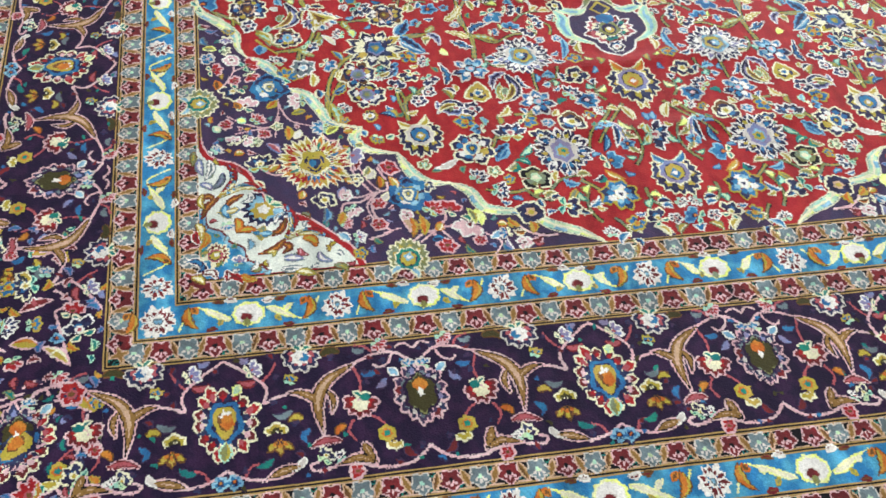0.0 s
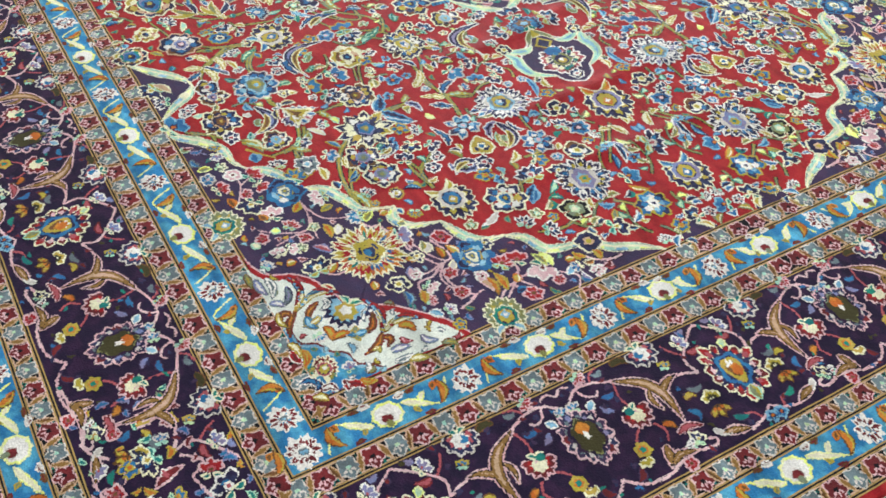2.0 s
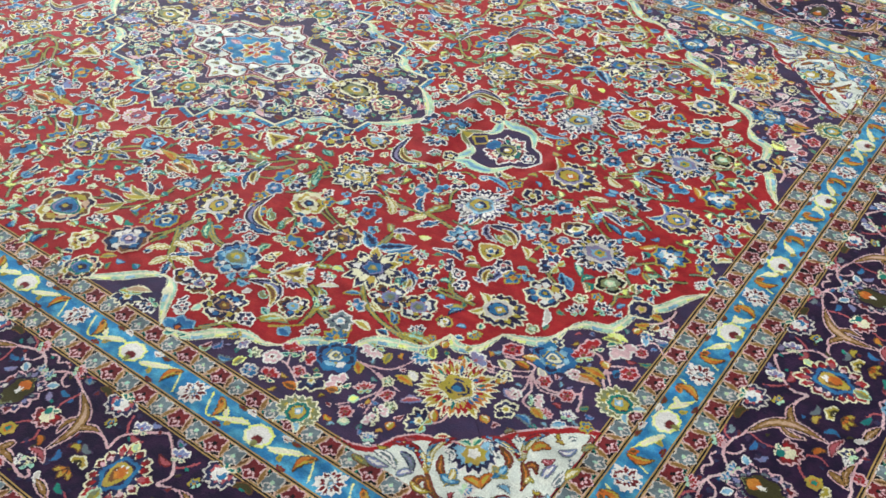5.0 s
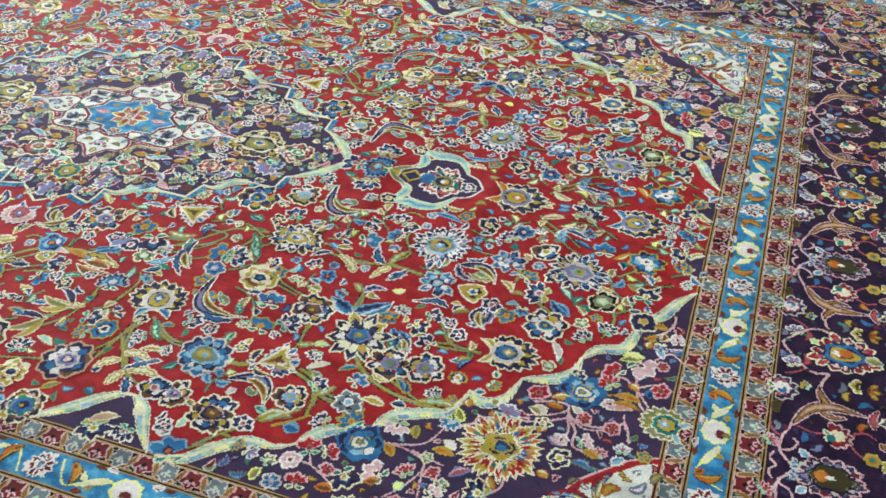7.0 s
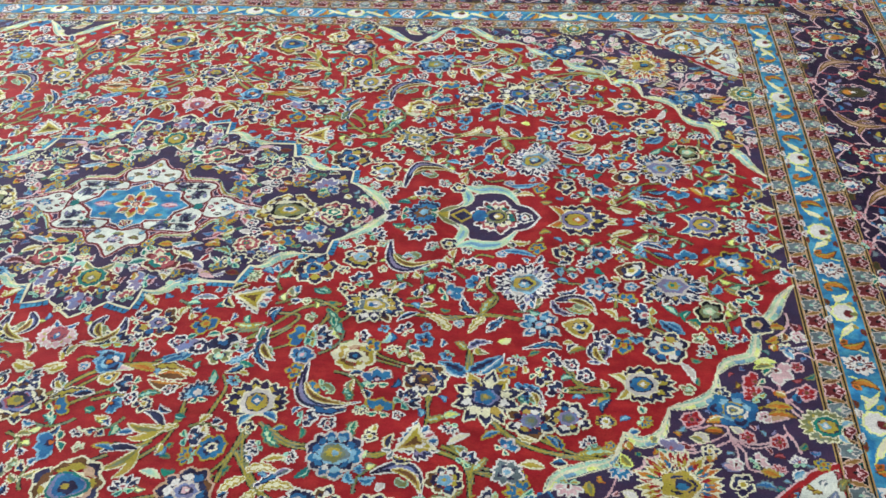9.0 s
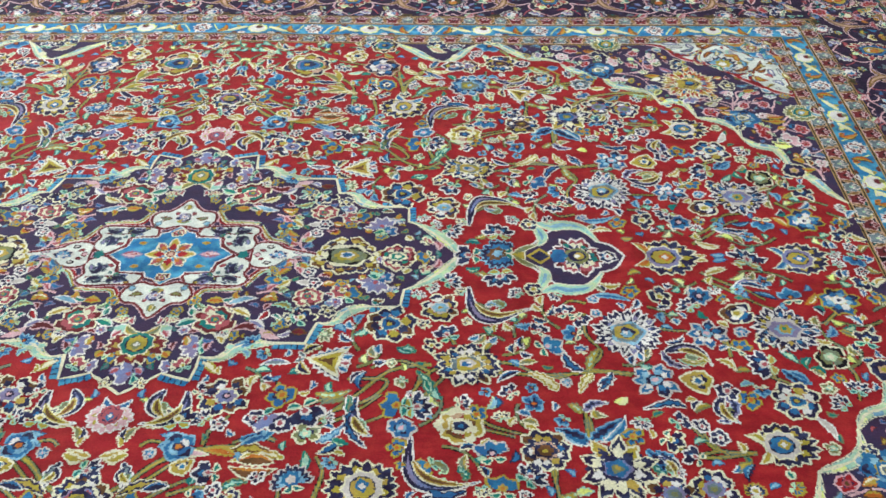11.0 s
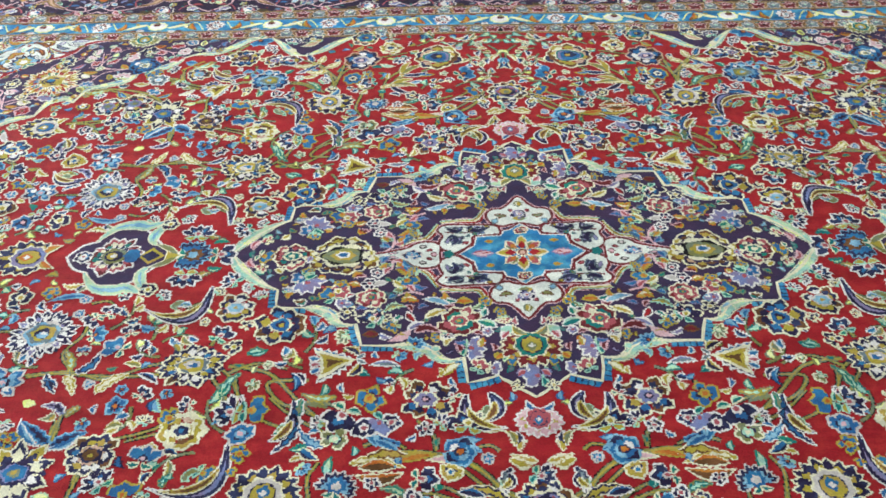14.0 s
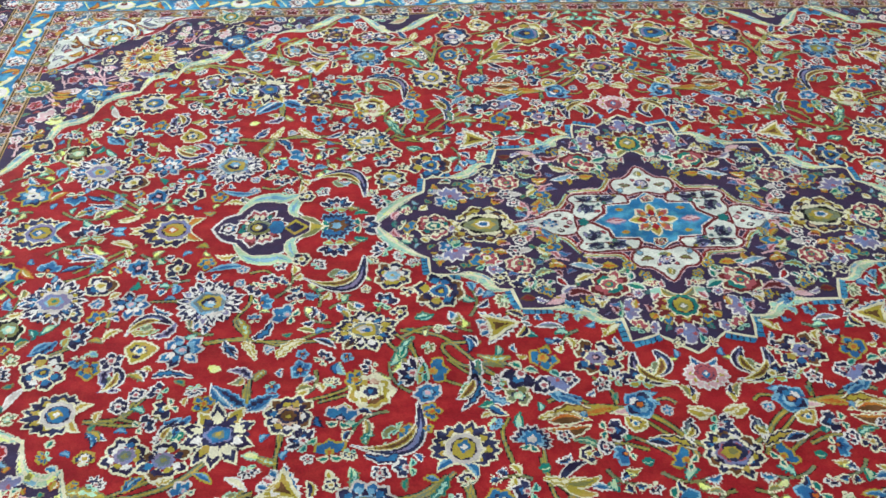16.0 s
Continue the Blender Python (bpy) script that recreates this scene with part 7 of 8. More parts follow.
C.motif("ivory_corner", 1, 1, corner_heart)
def pieces(line, cusps):
    cut = [0] + [min(range(len(line)), key=lambda i: (line[i][0] - c[0]) ** 2 + (line[i][1] - c[1]) ** 2) for c in cusps] + [len(line) - 1]
    return [line[a:b + 1] for a, b in zip(cut[:-1], cut[1:]) if b - a > 3]


for ln in pieces(EDGE_LINE, [CUSP1, CUSP2, CUSP3, CUSP4, CUSP5, (1.364, -0.312)]) + pieces(LOBE_LINE, [(0.545, -0.829)]):
    C.motif("scallop_leaf", 1, 1, lambda pen, ln=ln: scallop_band(pen, ln, 0.0135))
def side_lobe(pen):
    """A small dark half lobe on the middle of the field's short edge."""
    ln = smooth([(FX - 0.003, -0.052), (1.430, -0.066), (1.414, -0.088), (1.420, -0.122), (FX - 0.003, -0.144)])
    hub = pen.m([(FX - 0.003, -0.098)])[0]
    pen.w.rings(pen.m([(x - 0.005, y) for x, y in ln]), hub, "cream", 2.6, 3)
    pen.w.rings(pen.m(ln), hub, "plum", 3, 3)


F.motif("side_lobe", 1, 1, side_lobe)


# heart of the corner pieces: striped horns, brown partitions, scrolls and a blue fan flower on the ivory, small flowers on the blue foot
HEART = (
    ([(1.178, -0.884), (1.216, -0.869), (1.264, -0.903)], 0.0075, ("maroon", "red"), 4),
    ([(1.260, -0.809), (1.238, -0.846), (1.267, -0.901)], 0.0075, ("maroon", "red"), 4),
    ([(1.294, -0.780), (1.338, -0.762), (1.381, -0.786)], 0.0075, ("maroon", "red"), 4),
    ([(1.386, -0.699), (1.364, -0.736), (1.383, -0.783)], 0.0075, ("maroon", "red"), 4),
    ([(1.183, -0.878), (1.223, -0.871), (1.264, -0.903)], 0.0075, ("cobalt", "sky"), 4),
    ([(1.254, -0.815), (1.240, -0.852), (1.267, -0.901)], 0.0075, ("cobalt", "sky"), 4),
    ([(1.299, -0.775), (1.344, -0.765), (1.381, -0.786)], 0.0075, ("cobalt", "sky"), 4),
    ([(1.381, -0.704), (1.365, -0.743), (1.383, -0.783)], 0.0075, ("cobalt", "sky"), 4),
    ([(1.188, -0.874), (1.229, -0.873), (1.264, -0.903)], 0.0075, ("gold", "cream"), 4),
    ([(1.250, -0.819), (1.243, -0.857), (1.267, -0.901)], 0.0075, ("gold", "cream"), 4),
    ([(1.304, -0.770), (1.349, -0.767), (1.381, -0.786)], 0.0075, ("gold", "cream"), 4),
    ([(1.376, -0.708), (1.367, -0.748), (1.383, -0.783)], 0.0075, ("gold", "cream"), 4),
    ([(1.264, -0.900), (1.285, -0.922), (1.316, -0.934)], 0.008, ("maroon", "brown"), 4),
    ([(1.380, -0.783), (1.400, -0.803), (1.411, -0.836)], 0.008, ("maroon", "brown"), 4),
    ([(1.270, -0.909), (1.259, -0.921), (1.272, -0.939)], 0.008, ("maroon", "brown"), 4),
    ([(1.390, -0.788), (1.399, -0.776), (1.414, -0.790)], 0.008, ("maroon", "brown"), 4),
    ([(1.262, -0.854), (1.278, -0.881), (1.301, -0.889)], 0.008, ("maroon", "brown"), 4),
    ([(1.329, -0.778), (1.360, -0.792), (1.365, -0.822)], 0.008, ("maroon", "brown"), 4),
    ([(1.158, -0.936), (1.183, -0.936), (1.206, -0.929)], 0.01, ("slate", "lilac"), 4.2),
    ([(1.163, -0.917), (1.190, -0.913), (1.219, -0.926)], 0.009, ("slate", "white"), 4.2),
    ([(1.138, -0.947), (1.158, -0.947), (1.179, -0.949)], 0.008, ("brown", "olive"), 4.2),
    ([(1.226, -0.936), (1.233, -0.920), (1.246, -0.914)], 0.009, ("slate", "lilac"), 4.2),
    ([(1.202, -0.891), (1.228, -0.897), (1.243, -0.917)], 0.008, ("navy", "slate"), 4.2),
    ([(1.251, -0.930), (1.274, -0.936), (1.293, -0.927)], 0.008, ("brown", "gold"), 4.2),
    ([(1.283, -0.887), (1.303, -0.891), (1.321, -0.880)], 0.01, ("olive", "cobalt"), 4.2),
    ([(1.294, -0.864), (1.302, -0.879), (1.303, -0.906)], 0.009, ("cobalt", "gold"), 4.2),
    ([(1.363, -0.805), (1.363, -0.823), (1.356, -0.843)], 0.01, ("olive", "cobalt"), 4.2),
    ([(1.345, -0.819), (1.362, -0.828), (1.379, -0.825)], 0.008, ("gold", "olive"), 4.2),
    ([(1.319, -0.870), (1.338, -0.865), (1.355, -0.871)], 0.01, ("brown", "orange"), 4.2),
    ([(1.353, -0.834), (1.349, -0.853), (1.355, -0.871)], 0.01, ("brown", "orange"), 4.2),
    ([(1.258, -0.842), (1.276, -0.840), (1.283, -0.860)], 0.008, ("slate", "white"), 4.2),
    ([(1.315, -0.778), (1.322, -0.794), (1.345, -0.800)], 0.008, ("slate", "white"), 4.2),
    ([(1.380, -0.751), (1.386, -0.733), (1.406, -0.728)], 0.011, ("brown", "orange"), 4.2),
    ([(1.425, -0.790), (1.425, -0.771), (1.430, -0.751)], 0.01, ("slate", "lilac"), 4.2),
    ([(1.448, -0.795), (1.450, -0.776), (1.448, -0.754)], 0.009, ("slate", "white"), 4.2),
    ([(1.417, -0.724), (1.433, -0.720), (1.441, -0.700)], 0.009, ("slate", "lilac"), 4.2),
    ([(1.456, -0.770), (1.459, -0.751), (1.469, -0.734)], 0.01, ("olive", "gold"), 4.2),
    ([(1.450, -0.702), (1.455, -0.684), (1.469, -0.675)], 0.008, ("brown", "olive"), 4.2),
    ([(1.404, -0.758), (1.416, -0.757), (1.422, -0.743)], 0.007, ("maroon", "rose"), 4.2),
    ([(1.408, -0.818), (1.406, -0.806), (1.420, -0.807)], 0.007, ("olive", "gold"), 4.2),
    ([(1.325, -0.944), (1.341, -0.935), (1.369, -0.935)], 0.01, ("brown", "gold"), 4.2),
    ([(1.342, -0.944), (1.361, -0.946), (1.376, -0.937)], 0.009, ("white", "red"), 4.2),
    ([(1.348, -0.927), (1.369, -0.926), (1.389, -0.941)], 0.008, ("gold", "orange"), 4.2),
    ([(1.454, -0.899), (1.456, -0.876), (1.473, -0.865)], 0.01, ("white", "red"), 4.2),
    ([(1.450, -0.863), (1.462, -0.859), (1.467, -0.839)], 0.009, ("gold", "orange"), 4.2),
    ([(1.439, -0.893), (1.454, -0.888), (1.466, -0.896)], 0.008, ("white", "maroon"), 4.2),
    ([(1.398, -0.939), (1.397, -0.926), (1.411, -0.933)], 0.009, ("teal", "olive"), 4.2),
    ([(1.430, -0.910), (1.418, -0.905), (1.422, -0.921)], 0.009, ("teal", "olive"), 4.2),
    ([(1.413, -0.960), (1.416, -0.941), (1.434, -0.937)], 0.01, ("white", "navy"), 4.2),
    ([(1.442, -0.936), (1.442, -0.917), (1.458, -0.911)], 0.01, ("white", "maroon"), 4.2),
    ([(1.449, -0.955), (1.455, -0.939), (1.468, -0.933)], 0.01, ("brown", "gold"), 4.2),
    ([(1.418, -0.932), (1.433, -0.934), (1.441, -0.947)], 0.008, ("white", "navy"), 4.2),
)


def heart_scrolls(pen, first, last):
    for pts, half, (edge, fill), layer in HEART[first:last]:
        blade(pen, pts, half * 0.80, ((edge, 0.0), (fill, 0.0025), (PARTNER.get(fill, edge), 0.0060)), layer + 1.2)


C.taken += [(x, y, 0.007) for row in HEART for x, y in row[0]]
for k in range(len(HEART)):
    C.motif("scroll_leaf", 1, 1, lambda pen, k=k: heart_scrolls(pen, k, k + 1))
C.fan(1.297, -0.810, 0.056, -0.79, edge="white", fill="sky", heart="gold", spread=1.75, n=11)
C.palmette(1.405, -0.911, 0.030, 2.36, edge="cream", fill="maroon", ring="rose", disc="gold", heart="cream")

# ---- flowers of the medallion ----
M.rose("rose_six", 0.132, -0.203, 0.041)
M.rose("rose_six", 0.301, -0.136, 0.031)
M.rose("lilac_small", 0.105, -0.277, 0.023)
M.rose("gold_small", 0.381, -0.124, 0.022)
M.rose("lilac_small", 0.428, -0.096, 0.025)
M.rose("sky_small", 0.448, -0.076, 0.018)
M.rose("cream_small", 0.298, -0.191, 0.022)
M.rose("cream_small", 0.345, -0.176, 0.017)
M.rose("gold_small", 0.260, -0.213, 0.015)
M.rose("navy_small", 0.152, -0.241, 0.011)
M.rose("blue_small", 0.212, -0.261, 0.015)
M.rose("lilac_small", 0.079, -0.232, 0.013)
M.rose("gold_small", 0.231, -0.091, 0.020)
M.rose("gold_small", 0.364, -0.097, 0.016)
M.rose("lilac_small", 0.357, -0.151, 0.016)
M.rose("rose_six", 0.367, -0.116, 0.022)
M.rose("lilac_small", 0.433, -0.018, 0.012)
M.rose("cream_small", 0.032, -0.367, 0.012)
M.rose("gold_small", 0.036, -0.303, 0.015)
M.rose("lilac_small", 0.069, -0.327, 0.014)
M.rose("cream_small", 0.269, -0.201, 0.015)
M.rose("sky_small", 0.464, -0.111, 0.011)
M.rose("white_small", 0.307, -0.095, 0.016)
M.leaf((0.078, -0.170), (0.085, -0.194), 0.009, 0.1, "white", "teal")
M.leaf((0.145, -0.163), (0.204, -0.141), 0.009, 0.1, "white", "sky")
M.leaf((0.208, -0.149), (0.244, -0.138), 0.009, 0.1, "orange", "gold")
M.leaf((0.197, -0.204), (0.230, -0.228), 0.009, 0.1, "white", "lilac")
M.leaf((0.103, -0.151), (0.142, -0.151), 0.009, 0.1, "gold", "orange")
M.leaf((0.154, -0.172), (0.199, -0.196), 0.009, 0.1, "cream", "gold")
M.leaf((0.271, -0.092), (0.303, -0.102), 0.009, 0.1, "white", "grey")
M.leaf((0.325, -0.102), (0.350, -0.094), 0.009, 0.1, "orange", "gold")
M.leaf((0.164, -0.234), (0.221, -0.217), 0.009, 0.1, "pink", "maroon")
M.leaf((0.231, -0.174), (0.213, -0.205), 0.009, 0.1, "white", "red")
M.leaf((0.226, -0.243), (0.253, -0.244), 0.009, 0.1, "gold", "orange")
M.leaf((0.335, -0.152), (0.356, -0.157), 0.009, 0.1, "sky", "lilac")
M.leaf((0.261, -0.084), (0.234, -0.108), 0.009, 0.1, "cream", "gold")
M.leaf((0.183, -0.272), (0.166, -0.279), 0.009, 0.1, "cream", "mint")
M.leaf((0.087, -0.247), (0.093, -0.277), 0.009, 0.1, "orange", "gold")
M.leaf((0.036, -0.231), (0.054, -0.254), 0.009, 0.1, "white", "rose")
M.leaf((0.054, -0.291), (0.067, -0.305), 0.009, 0.1, "gold", "orange")
M.leaf((0.012, -0.332), (0.030, -0.346), 0.009, 0.1, "lilac", "rose")
M.leaf((0.188, -0.218), (0.216, -0.233), 0.009, 0.1, "pink", "maroon")
M.leaf((0.264, -0.254), (0.221, -0.225), 0.009, 0.1, "pink", "pink")
M.leaf((0.484, -0.063), (0.500, -0.046), 0.009, 0.1, "cream", "gold")
M.leaf((0.411, -0.079), (0.396, -0.070), 0.009, 0.1, "orange", "gold")
M.leaf((0.281, -0.237), (0.313, -0.238), 0.009, 0.1, "brown", "maroon")
M.leaf((0.285, -0.175), (0.289, -0.206), 0.009, 0.1, "white", "rose")

# ---- flowers of the corner pieces ----
C.rose("sun", 1.194, -0.712, 0.070)
C.rose("corner_blue", 0.966, -0.787, 0.040)
C.rose("corner_blue", 1.297, -0.540, 0.041)
C.rose("pink_small", 1.012, -0.734, 0.018)
C.rose("red_small", 1.223, -0.568, 0.020)
C.rose("pink_small", 0.871, -0.861, 0.020)
C.rose("red_small", 0.888, -0.823, 0.018)
C.rose("red_small", 0.928, -0.821, 0.015)
C.rose("red_small", 0.898, -0.896, 0.017)
C.rose("cream_small", 0.973, -0.866, 0.022)
C.rose("pink_small", 1.012, -0.836, 0.020)
C.rose("red_small", 1.057, -0.814, 0.014)
C.rose("red_small", 1.068, -0.881, 0.014)
C.rose("red_small", 1.103, -0.804, 0.014)
C.rose("olive_small", 1.083, -0.776, 0.013)
C.rose("olive_small", 1.125, -0.822, 0.012)
C.rose("pink_small", 1.114, -0.867, 0.013)
C.rose("pink_small", 1.118, -0.839, 0.013)
C.rose("cream_small", 1.181, -0.818, 0.023)
C.rose("sky_small", 1.097, -0.693, 0.016)
C.rose("lilac_small", 1.184, -0.631, 0.020)
C.rose("cream_small", 1.248, -0.636, 0.016)
C.rose("cream_small", 1.294, -0.701, 0.023)
C.rose("red_small", 1.314, -0.600, 0.015)
C.rose("pink_small", 1.328, -0.650, 0.014)
C.rose("pink_small", 1.288, -0.661, 0.014)
C.rose("red_small", 1.366, -0.607, 0.016)
C.rose("red_small", 1.339, -0.466, 0.018)
C.rose("pink_small", 1.389, -0.439, 0.024)
C.rose("red_small", 1.430, -0.488, 0.019)
C.rose("sky_small", 1.411, -0.376, 0.012)
C.rose("red_small", 1.335, -0.496, 0.018)
C.rose("red_small", 1.356, -0.664, 0.011)
C.rose("sky_small", 1.136, -0.899, 0.011)
C.rose("pink_small", 1.350, -0.551, 0.015)
C.rose("cream_small", 1.279, -0.498, 0.014)
C.rose("sky_small", 0.861, -0.912, 0.016)
C.rose("olive_small", 0.837, -0.873, 0.012)
C.rose("lilac_small", 0.803, -0.871, 0.012)
C.rose("gold_small", 0.773, -0.864, 0.012)
C.palmette(1.001, -0.934, 0.047, 1.64, edge="cream", fill="olive", ring="teal", disc="gold", heart="sky")
C.palmette(1.452, -0.565, 0.048, 2.86, edge="cream", fill="olive", ring="teal", disc="gold", heart="sky")
C.stem((0.994, -0.772), (1.049, -0.773), (1.085, -0.793), (1.070, -0.842), (1.043, -0.878), w0=0.004, w1=0.003, colour="pink")
C.stem((1.055, -0.771), (1.115, -0.784), w0=0.004, w1=0.003, colour="pink")
C.stem((1.086, -0.804), (1.097, -0.864), w0=0.004, w1=0.003, colour="pink")
C.stem((1.004, -0.773), (1.068, -0.751), (1.093, -0.697), w0=0.004, w1=0.003, colour="pink")
C.stem((1.285, -0.589), (1.254, -0.613), (1.193, -0.633), w0=0.004, w1=0.003, colour="pink")
C.stem((1.285, -0.597), (1.318, -0.623), (1.359, -0.611), w0=0.004, w1=0.003, colour="pink")
C.stem((1.285, -0.606), (1.294, -0.638), (1.285, -0.661), w0=0.004, w1=0.003, colour="pink")
C.stem((1.416, -0.535), (1.384, -0.489), (1.392, -0.455), w0=0.004, w1=0.003, colour="pink")
C.stem((1.389, -0.495), (1.416, -0.475), w0=0.004, w1=0.003, colour="pink")
C.stem((0.968, -0.891), (0.907, -0.859), (0.871, -0.861), w0=0.004, w1=0.003, colour="pink")
C.stem((0.907, -0.859), (0.894, -0.835), w0=0.004, w1=0.003, colour="pink")
C.stem((1.408, -0.412), (1.431, -0.386), (1.459, -0.403), w0=0.004, w1=0.003, colour="pink")
C.stem((1.196, -0.819), (1.218, -0.794), (1.217, -0.772), w0=0.004, w1=0.003, colour="pink")
C.stem((1.387, -0.601), (1.378, -0.566), w0=0.004, w1=0.003, colour="pink")
C.leaf((1.004, -0.773), (1.029, -0.796), 0.009, 0.1, "gold", "orange")
C.leaf((1.052, -0.745), (1.044, -0.715), 0.009, 0.1, "gold", "olive")
C.leaf((1.084, -0.758), (1.127, -0.758), 0.009, 0.1, "gold", "orange")
C.leaf((1.097, -0.731), (1.125, -0.748), 0.009, 0.1, "cream", "white")
C.leaf((1.119, -0.681), (1.098, -0.653), 0.009, 0.1, "lime", "olive")
C.leaf((1.153, -0.868), (1.153, -0.846), 0.009, 0.1, "orange", "gold")
C.leaf((1.210, -0.803), (1.192, -0.778), 0.009, 0.1, "orange", "gold")
C.leaf((0.930, -0.898), (0.964, -0.895), 0.009, 0.1, "orange", "brown")
C.leaf((1.004, -0.862), (1.026, -0.850), 0.009, 0.1, "orange", "brown")
C.leaf((0.828, -0.924), (0.833, -0.892), 0.009, 0.1, "lime", "olive")
C.leaf((1.129, -0.804), (1.164, -0.775), 0.009, 0.1, "lilac", "rose")
C.leaf((1.070, -0.906), (1.090, -0.894), 0.009, 0.1, "mint", "cream")
C.leaf((1.055, -0.859), (1.067, -0.839), 0.009, 0.1, "mint", "lime")
C.leaf((1.326, -0.671), (1.357, -0.680), 0.009, 0.1, "gold", "orange")
C.leaf((1.264, -0.741), (1.287, -0.748), 0.009, 0.1, "orange", "gold")
C.leaf((1.246, -0.572), (1.289, -0.560), 0.009, 0.1, "orange", "gold")
C.leaf((1.350, -0.527), (1.402, -0.527), 0.009, 0.1, "gold", "orange")
C.leaf((1.359, -0.553), (1.382, -0.538), 0.009, 0.1, "white", "cream")
C.leaf((1.347, -0.419), (1.389, -0.415), 0.009, 0.1, "lime", "lime")
C.leaf((1.387, -0.386), (1.394, -0.366), 0.009, 0.1, "orange", "gold")
C.leaf((1.371, -0.491), (1.394, -0.501), 0.009, 0.1, "orange", "gold")
C.leaf((1.154, -0.627), (1.160, -0.608), 0.009, 0.1, "lime", "olive")
C.leaf((1.115, -0.646), (1.111, -0.625), 0.009, 0.1, "orange", "gold")
C.leaf((1.223, -0.598), (1.250, -0.617), 0.009, 0.1, "cream", "grey")
C.leaf((1.248, -0.631), (1.244, -0.660), 0.009, 0.1, "orange", "gold")
C.leaf((1.413, -0.514), (1.414, -0.490), 0.009, 0.1, "cobalt", "navy")
C.leaf((1.263, -0.662), (1.292, -0.676), 0.009, 0.1, "lilac", "pink")
C.leaf((1.228, -0.832), (1.253, -0.812), 0.006, 0.08, "cream", "red", "orange", saw=0.22, layer=4)
C.leaf((1.377, -0.687), (1.400, -0.664), 0.009, 0.08, "white", "sky", "blue", saw=0.22, layer=4)
C.rose("cream_small", 0.527, -0.923, 0.025)
C.rose("navy_small", 0.576, -0.912, 0.018)
C.rose("white_small", 0.633, -0.870, 0.017)
C.leaf((0.502, -0.912), (0.554, -0.879), 0.01, 0.1, "cream", "tan")
C.leaf((0.577, -0.871), (0.571, -0.844), 0.009, 0, "cream", "cream")
C.stem((1.102, -0.700), (1.135, -0.678), (1.141, -0.661), (1.189, -0.647), (1.230, -0.638), (1.271, -0.618), (1.287, -0.607), w0=0.0050, w1=0.0042, colour="pink")
C.stem((1.287, -0.607), (1.326, -0.614), (1.364, -0.603), (1.385, -0.589), (1.399, -0.629), w0=0.0050, w1=0.0042, colour="pink")
C.stem((1.220, -0.591), (1.259, -0.579), (1.280, -0.579), (1.287, -0.607), w0=0.0050, w1=0.0042, colour="pink")
C.stem((1.420, -0.558), (1.398, -0.530), (1.388, -0.496), (1.382, -0.460), (1.383, -0.419), w0=0.0050, w1=0.0042, colour="pink")
C.stem((1.393, -0.517), (1.411, -0.494), w0=0.0050, w1=0.0042, colour="pink")
C.stem((1.383, -0.498), (1.367, -0.481), (1.352, -0.477), w0=0.0050, w1=0.0042, colour="pink")
C.stem((1.287, -0.607), (1.306, -0.634), (1.309, -0.667), (1.342, -0.674), w0=0.0050, w1=0.0042, colour="pink")
C.stem((1.176, -0.697), (1.182, -0.742), (1.170, -0.767), w0=0.0050, w1=0.0042, colour="pink")
C.leaf((1.367, -0.451), (1.413, -0.458), 0.009, 0.15, "white", "pink")
C.leaf((1.343, -0.436), (1.385, -0.426), 0.008, 0.15, "lime", "olive")
C.leaf((1.172, -0.641), (1.228, -0.635), 0.009, 0.15, "pink", "maroon")
C.leaf((1.350, -0.549), (1.404, -0.549), 0.009, 0.15, "brass", "orange")
C.leaf((1.349, -0.565), (1.392, -0.551), 0.008, 0.15, "pink", "tan")
C.leaf((1.402, -0.382), (1.421, -0.406), 0.008, 0.15, "white", "sky")
C.leaf((1.285, -0.578), (1.309, -0.602), 0.008, 0.15, "cream", "grey")
C.leaf((1.214, -0.608), (1.242, -0.621), 0.008, 0.15, "cream", "olive")
C.leaf((1.241, -0.592), (1.278, -0.594), 0.009, 0.15, "brown", "orange")
B = Ground(main_border)
B.stem((1.237, -1.324), (1.278, -1.319), (1.341, -1.313), (1.362, -1.324), (1.389, -1.312), w0=0.005, w1=0.004, colour="pink")
B.stem((1.449, -1.190), (1.476, -1.161), (1.496, -1.186), w0=0.005, w1=0.004, colour="pink")
B.stem((1.453, -1.334), (1.517, -1.327), (1.540, -1.305), (1.568, -1.259), w0=0.005, w1=0.004, colour="pink")
B.stem((1.608, -1.153), (1.537, -1.174), (1.496, -1.186), w0=0.005, w1=0.004, colour="pink")
B.stem((1.389, -1.312), (1.417, -1.284), (1.457, -1.283), (1.453, -1.334), w0=0.005, w1=0.004, colour="pink")
B.rose("cream_small", 1.437, -1.244, 0.022)
B.rose("gold_small", 1.436, -1.269, 0.018)
B.rose("white_small", 1.520, -1.259, 0.016)
B.rose("red_small", 1.471, -1.302, 0.016)
B.rose("white_small", 1.533, -1.144, 0.023)
B.rose("red_small", 1.494, -1.154, 0.018)
B.rose("sky_small", 1.407, -1.207, 0.011)
B.rose("gold_small", 1.519, -1.216, 0.013)
B.rose("lilac_small", 1.422, -1.312, 0.013)
B.rose("blue_small", 1.551, -1.178, 0.011)
B.leaf((1.493, -1.248), (1.470, -1.188), 0.01, 0.1, "pink", "maroon")
B.leaf((1.371, -1.241), (1.357, -1.184), 0.012, 0.1, "pink", "gold", "orange")
B.leaf((1.556, -1.256), (1.565, -1.203), 0.012, 0.1, "pink", "gold", "orange")
B.leaf((1.565, -1.203), (1.608, -1.153), 0.01, 0.1, "pink", "gold")
